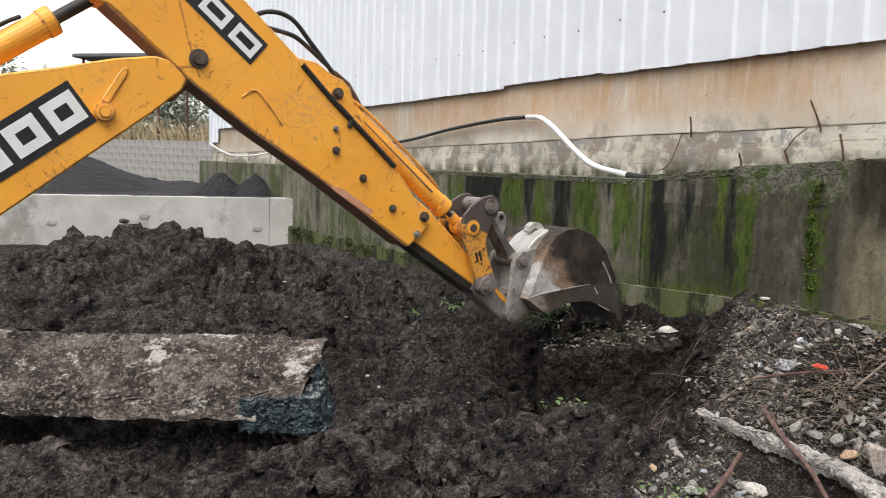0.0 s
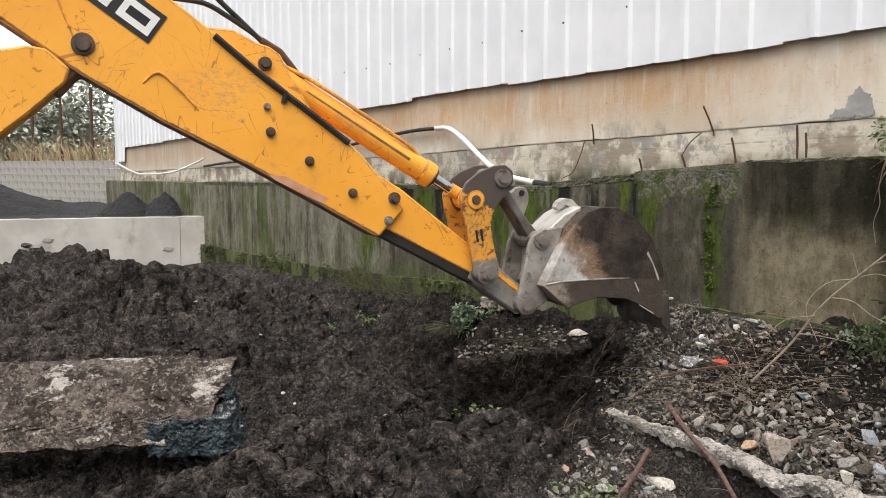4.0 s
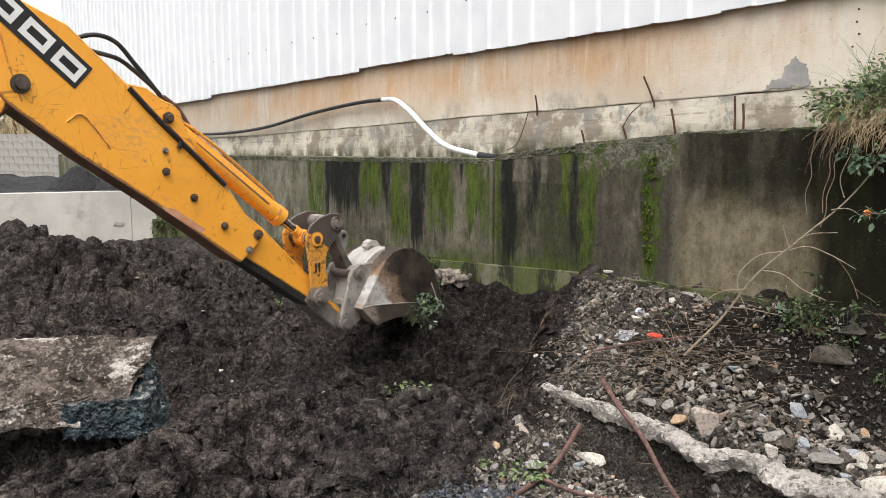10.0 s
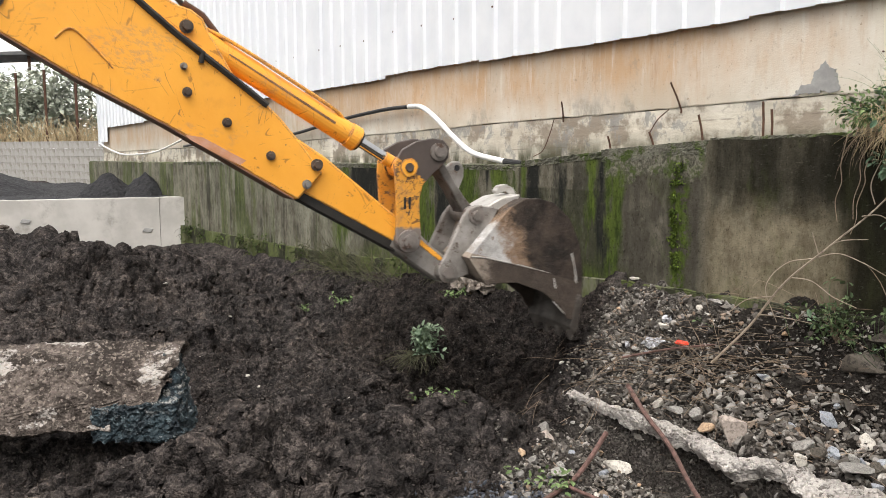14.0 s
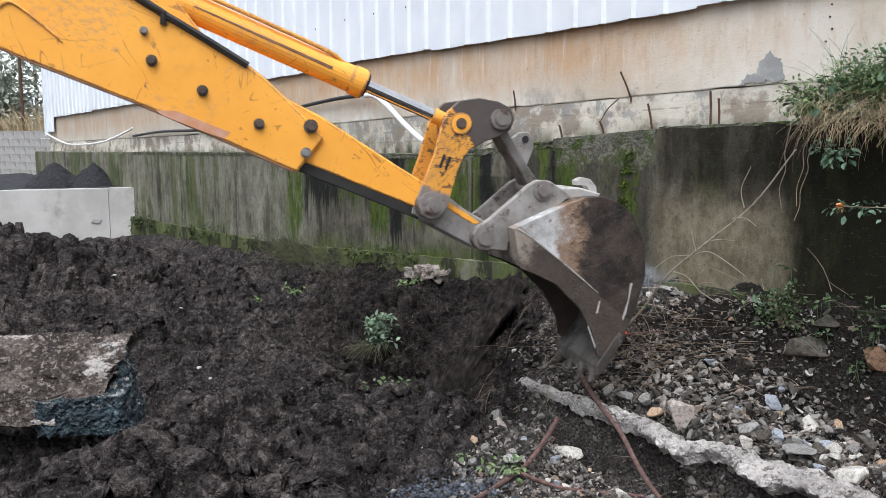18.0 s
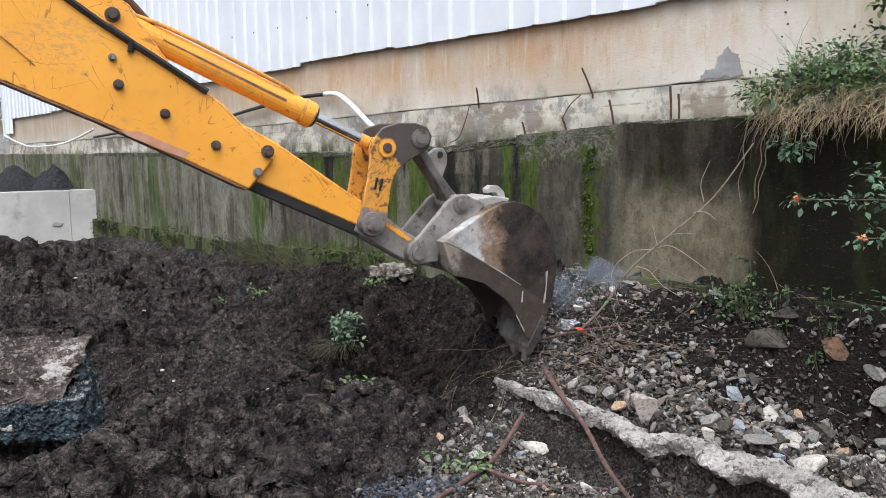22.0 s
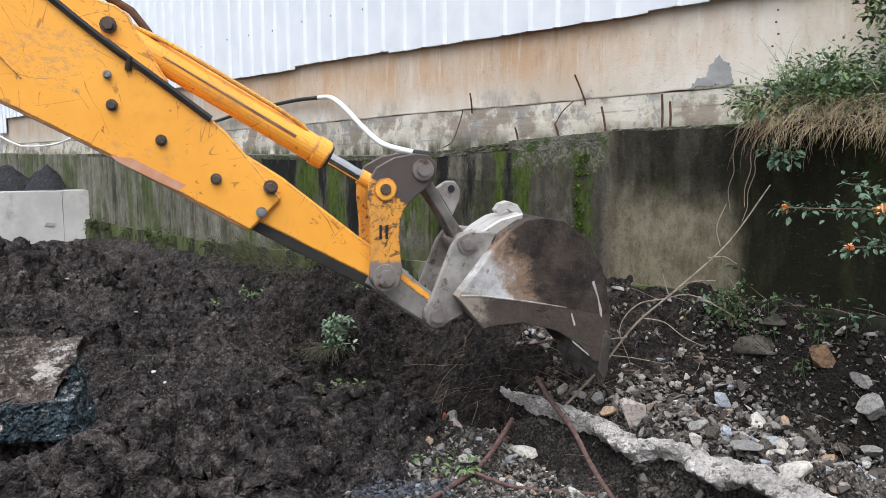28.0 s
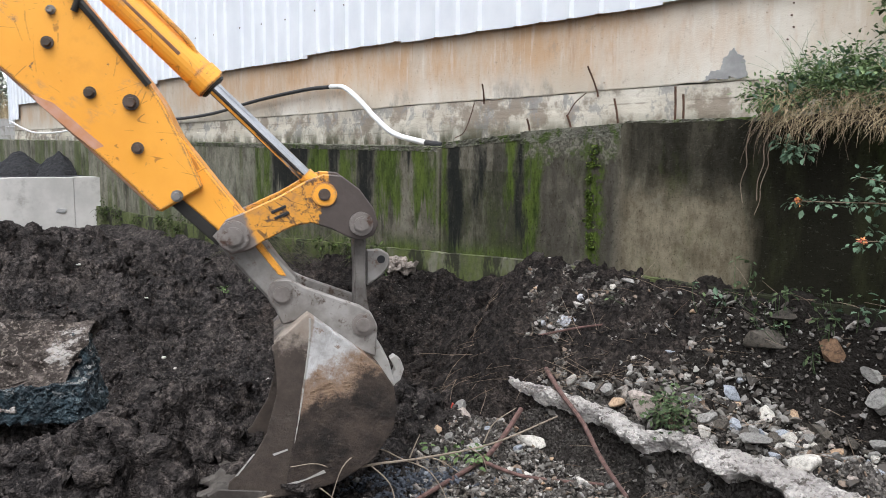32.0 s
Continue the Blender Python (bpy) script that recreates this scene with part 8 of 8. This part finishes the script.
def build_moving_soil():
    """Blocks of the soil bank that the bucket tears down, a torn weed and smoke."""
    chunks = []
    for k, (x, y, top) in enumerate(((1.02, 7.44, -0.16), (1.27, 7.42, -0.12), (1.52, 7.40, -0.09), (1.77, 7.36, -0.07), (2.01, 7.33, -0.03), (2.22, 7.34, 0.02), (1.40, 7.66, -0.05), (1.75, 7.62, -0.02))):
        def block(u, v, w):
            p = Vector((-0.145 + 0.29 * u, -0.19 + 0.40 * v + 0.03 * (1 - w), -0.75 + 0.75 * w + 0.05 * v * w))
            q = Vector((x + p.x, y + p.y, p.z))
            return p + Vector((0, 0.07 * noise.noise(q * 2.6) + 0.03 * noise.noise(q * 9) + 0.012 * noise.noise(q * 26), 0.03 * noise.noise(q * 5) * w + 0.02 * noise.noise(q * 17) * w))
        ob = part("soil_chunk", rocky_box(20, 14, 46, block, 0.020, 31.0 + k * 3, 16.0), DUG, None, "", True)
        tagged(ob, "block of dark soil in the cut bank", "soil", "soil blocks in the bank")
        rnd = random.Random(k + 5)
        grit = []
        for q in range(34):
            v, f = stone_as_list(0.02 + 0.045 * rnd.random() ** 2, 600 + q % 12, (1, 0.8, 0.6))
            dx, dy = rnd.uniform(-0.14, 0.14), rnd.uniform(-0.15, 0.2)
            grit.append(([(a + dx, b + dy, c + 0.012 + 0.11 * (dy + 0.19) + rnd.uniform(0, 0.01)) for a, b, c in v], f))
        stuff(part("grit", merge(grit), GRAVEL, ob, "pale grit on the edge of the bank"))
        chunks.append((ob, x, y, top))
    for k, (dx, dy, d) in enumerate(((-0.05, 0.12, 0.17), (0.12, 0.10, 0.19))):
        ob = part("stone", stone_mesh(d, 46 + k, (1.2, 0.8, 0.5), 3, 0.2), S_PALE)
        tagged(ob, "smooth pale stone on the edge of the cut bank", "stone", "rubble stones")
        chunks.append((ob, 2.04 + dx, 7.33 + dy, 0.035))
    stems = part("withered_stems", blades(60, 45, lambda r: (r.uniform(-0.25, 0.2), r.uniform(0, 0.15), r.uniform(-0.02, 0.04)), lambda r: (r.uniform(-1.0, -0.2), r.uniform(-0.8, -0.1), r.uniform(-0.1, 0.5)), 0.55, 0.0028, 0.30), STRAW2)
    tagged(stems, "withered stems hanging over the cut bank", "grass", kind="stuff")
    chunks.append((stems, 1.62, 7.42, -0.03))
    weed = thing("torn_weed", "green bushy weed torn up with its stems", "weed")
    rnd = random.Random(44)
    cs = [(rnd.gauss(0, 0.08), rnd.gauss(0, 0.06), abs(rnd.gauss(0.08, 0.10))) for _ in range(70)]
    stuff(part("foliage", leaves(cs, 0.034, 61, 0.1, 0.04, 6), LEAFD, weed))
    stuff(part("stem", merge([tube(curve([(0, 0, -0.04), (c[0] * 0.5, c[1] * 0.5, c[2] * 0.6), c]), 0.003, 4) for c in cs[::4]]), TWIG, weed))
    puffs = []
    for k in range(3):
        puff = thing("smoke_wisp", "thin bluish smoke drifting off the ash", "smoke", None, "smoke wisps")
        for q in range(16):
            size = rnd.uniform(0.10, 0.30)
            p = part("puff", stone_mesh(size, 700 + k * 20 + q, (1.2, 1.0, 0.8), 3, 0.6), SMOKE, puff, "", True)
            p.matrix_basis = pose(rnd.gauss(0, 0.12), rnd.gauss(0, 0.08), rnd.gauss(0, 0.06), rnd.uniform(0, 90), rnd.uniform(0, 90), 0)
            p.visible_shadow = False
        puffs.append(puff)
    return chunks, weed, puffs


def build_spill():
    """Drifts of loose soil that the bucket shoves over the stony slope."""
    heaps = []
    for k in range(32):
        row, col = divmod(k, 9)
        q, n = ((-4.42, 4.62), (-4.25, 4.47), (-4.55, 4.50), (-4.05, 4.62), (-4.6, 4.75))[k - 27] if k > 26 else (-5.25 + 0.235 * col + 0.06 * math.sin(k * 2.3), 4.93 + 0.21 * row + 0.04 * math.cos(k * 3.1))
        if math.hypot(q + 4.14, n - 5.09) < 0.27:
            continue
        gx, gy = np.meshgrid(np.linspace(-0.24, 0.24, 36), np.linspace(-0.24, 0.24, 36))
        r = np.hypot(gx, gy) / 0.24
        x, y = q * WX[0] + n * WY[0], q * WX[1] + n * WY[1]
        base = land(x + gx, y + gy, False)
        h = ((0.085, 0.06, 0.0)[row] if k < 27 else 0.17) * (1 - r ** 2) + 0.05 * fbm(gx * 6 + k, gy * 6, 4, 200 + k, 0.6) + 0.05 * crumbs(gx, gy, 0.11, 210 + k) + 0.03 * crumbs(gx, gy, 0.05, 240 + k) - 0.03
        z0 = float(land(np.array([x]), np.array([y]), False)[0])
        zz = np.where(r < 1, base - z0 + h, base - z0 - 0.10)
        ids = np.arange(gx.size).reshape(gx.shape)
        fs = np.stack([ids[:-1, :-1], ids[:-1, 1:], ids[1:, 1:], ids[1:, :-1]], -1).reshape(-1, 4)
        ob = part("soil_heap", (np.stack([gx.ravel(), gy.ravel(), zz.ravel()], 1).tolist(), [tuple(int(v) for v in f) for f in fs]), DUG, None, "", True)
        tagged(ob, "drift of loose dark soil over the rubble", "soil", "loose soil heaps", "stuff")
        heaps.append((ob, x, y, z0, q))
    return heaps


SMOKE = mat_plain("thin_smoke", (0.62, 0.68, 0.80), (0.70, 0.75, 0.85), 1.0, 0, 3, 0.0, 0.0)
SMOKE.node_tree.nodes["Principled BSDF"].inputs["Alpha"].default_value = 0.032
CHUNKS, TORN_WEED, PUFFS = build_moving_soil()
HEAPS = build_spill()
build_background()
build_scatter()


# ---- what moves ----
def between(a, b):
    """The pose that lays the x axis of a thing from a to b, centred."""
    a, b = Vector(a), Vector(b)
    d = (b - a).normalized()
    up = Vector((0, 0, 1))
    y = up.cross(d).normalized()
    z = d.cross(y)
    m = Matrix((d, y, z)).transposed().to_4x4()
    return Matrix.Translation((a + b) / 2) @ m


def motions():
    times = [round(0.25 * k, 2) for k in range(129)]
    poses = [(t, arm_at(t)) for t in times]
    for name, ob in ARM_PARTS.items():
        walk(ob, [(t, p[name]) for t, p in poses])
    # the plant slides down the bank when the bucket loosens it
    high, low = pose(1.0, 8.35, -0.12, -10, 15, 0), pose(0.93, 7.78, -0.40, 0, 0, 20)
    walk(PLANT, [(0, high), (8.2, high), (9.0, pose(0.95, 7.95, -0.14, -10, 30, 10)), (10.0, pose(1.08, 7.9, -0.16, -10, 35, 10)), (10.5, pose(1.08, 7.85, -0.30, 0, 20, 10)), (11.0, pose(1.06, 7.8, -0.42, 0, 5, 15)), (12.5, low), (30.0, low), (30.6, pose(0.9, 7.6, -0.62, 30, 40, 20)), (32, pose(0.85, 7.5, -0.68, 40, 50, 20))])
    hung, pulled = between((2.91, 5.243, 0.495), (3.42, 4.933, 1.155)), between((2.43, 5.88, 0.07), (3.31, 4.96, 1.37))
    walk(BRAMBLE, [(0, hung), (16.0, hung), (17.0, pulled), (24.5, pulled), (27.5, between((2.38, 5.11, 0.02), (3.265, 4.845, 1.0))), (28.6, between((2.38, 5.11, 0.02), (3.265, 4.845, 1.0))), (29.0, between((1.813, 5.30, -0.12), (3.213, 4.731, 0.98))), (29.5, between((1.2, 4.5, -0.32), (2.65, 4.35, 0.15))), (30.0, between((1.069, 4.065, 0.165), (2.6, 3.978, 0.579))), (30.5, between((0.35, 4.35, -0.32), (1.85, 4.6, -0.15))), (31.0, between((0.25, 4.3, -0.36), (1.75, 4.55, -0.22))), (32, between((0.3, 4.3, -0.36), (1.8, 4.55, -0.2)))])
    walk(SCRAP, [(0, pose(2.56, 5.72, 0.16)), (17, pose(2.56, 5.72, 0.16)), (18.5, pose(2.48, 5.76, 0.12, 0, 20, 30)), (24, pose(2.46, 5.76, 0.10, 0, 20, 30)), (25, pose(1.89, 5.60, -0.12, 30, 40, 60)), (25.8, pose(1.6, 5.9, -0.40, 50, 40, 70)), (26.5, pose(1.6, 6.0, -0.50, 60, 40, 80)), (32, pose(1.6, 6.0, -0.52, 60, 40, 80))])
    # twigs pressed down under the soil that the bucket shoves over them
    pressed = pose(-0.18, 0.10, -0.15)
    walk(TANGLE, [(0, pose(0, 0, 0)), (18.0, pose(0, 0, 0)), (21.5, pose(-0.06, 0.03, -0.05)), (24.5, pose(-0.08, 0.04, -0.07)), (26.5, pressed), (32, pressed)])
    # the bank breaks down block by block
    for k, (ob, x, y, top) in enumerate(CHUNKS):
        t0 = (5.2, 5.3, 5.5, 6.9, 7.0, 7.4, 7.6, 7.8, 7.0, 7.2, 5.5)[k]
        a, turn = pose(x, y, top), 30 * math.sin(k)
        b = pose(x - 0.15, y - 0.05, top - 0.25, 10, -18, turn)
        c = pose(x - 0.30, y + 0.05, -0.80, 14, -30, turn + 10)
        walk(ob, [(0, a), (t0, a), (t0 + 0.35, b), (t0 + 0.8, c), (32, c)])
    # loose soil shoved over the rubble
    for k, (ob, x, y, z0, q) in enumerate(HEAPS):
        ax, ay, t0 = x - 0.55, y + 0.30, 17.5 + 0.6 * (q + 5.25) if q < -4.3 else 24.4 + 2.2 * (q + 4.3)
        a = pose(ax, ay, float(land(np.array([ax]), np.array([ay]), False)[0]) - 0.45)
        b = pose((x + ax) / 2, (y + ay) / 2, z0 + 0.05, 0, 0, 20)
        c = pose(x, y, z0 + 0.02)
        walk(ob, [(0, a), (t0, a), (t0 + 0.5, b), (t0 + 1.0, c), (32, c)])
    rest = pose(3.35, 5.15, 0.30)
    walk(TORN_WEED, [(0, rest), (28.5, rest), (29.3, pose(3.0, 5.1, 0.12, 10, -20, 10)), (30.0, pose(2.75, 5.0, -0.05, 0, -30, 15)), (30.8, pose(2.64, 4.62, -0.22, 0, -10, 20)), (32, pose(2.64, 4.58, -0.23, 0, -10, 20))])
    paths = ([(17.0, 2.8, 6.2, 0.0), (17.8, 2.85, 6.2, 0.42), (19.0, 2.75, 6.2, 0.50), (20.5, 2.8, 6.15, 0.46), (23.0, 2.75, 6.1, 0.38), (24.5, 2.6, 6.2, 0.0)],
             [(19.5, 2.45, 6.3, -0.3), (20.5, 2.5, 6.3, 0.25), (22.0, 2.45, 6.3, 0.22), (23.0, 2.3, 6.3, 0.18), (24.0, 2.1, 6.5, 0.06), (25.0, 1.85, 6.75, -0.2), (26.0, 1.6, 6.8, -1.0)],
             [(22.5, 2.2, 6.3, -0.4), (23.5, 2.2, 6.3, 0.06), (25.0, 2.0, 6.75, -0.16), (26.2, 1.8, 6.9, -1.0)])
    for ob, rows in zip(PUFFS, paths):
        rows = [(0, *rows[0][1:3], -1.0), (rows[0][0] - 0.2, *rows[0][1:3], -1.0), *rows, (32, *rows[-1][1:3], -1.0)]
        walk(ob, [(t, pose(x, y, z, 0, 0, 6 * t)) for t, x, y, z in rows])


motions()
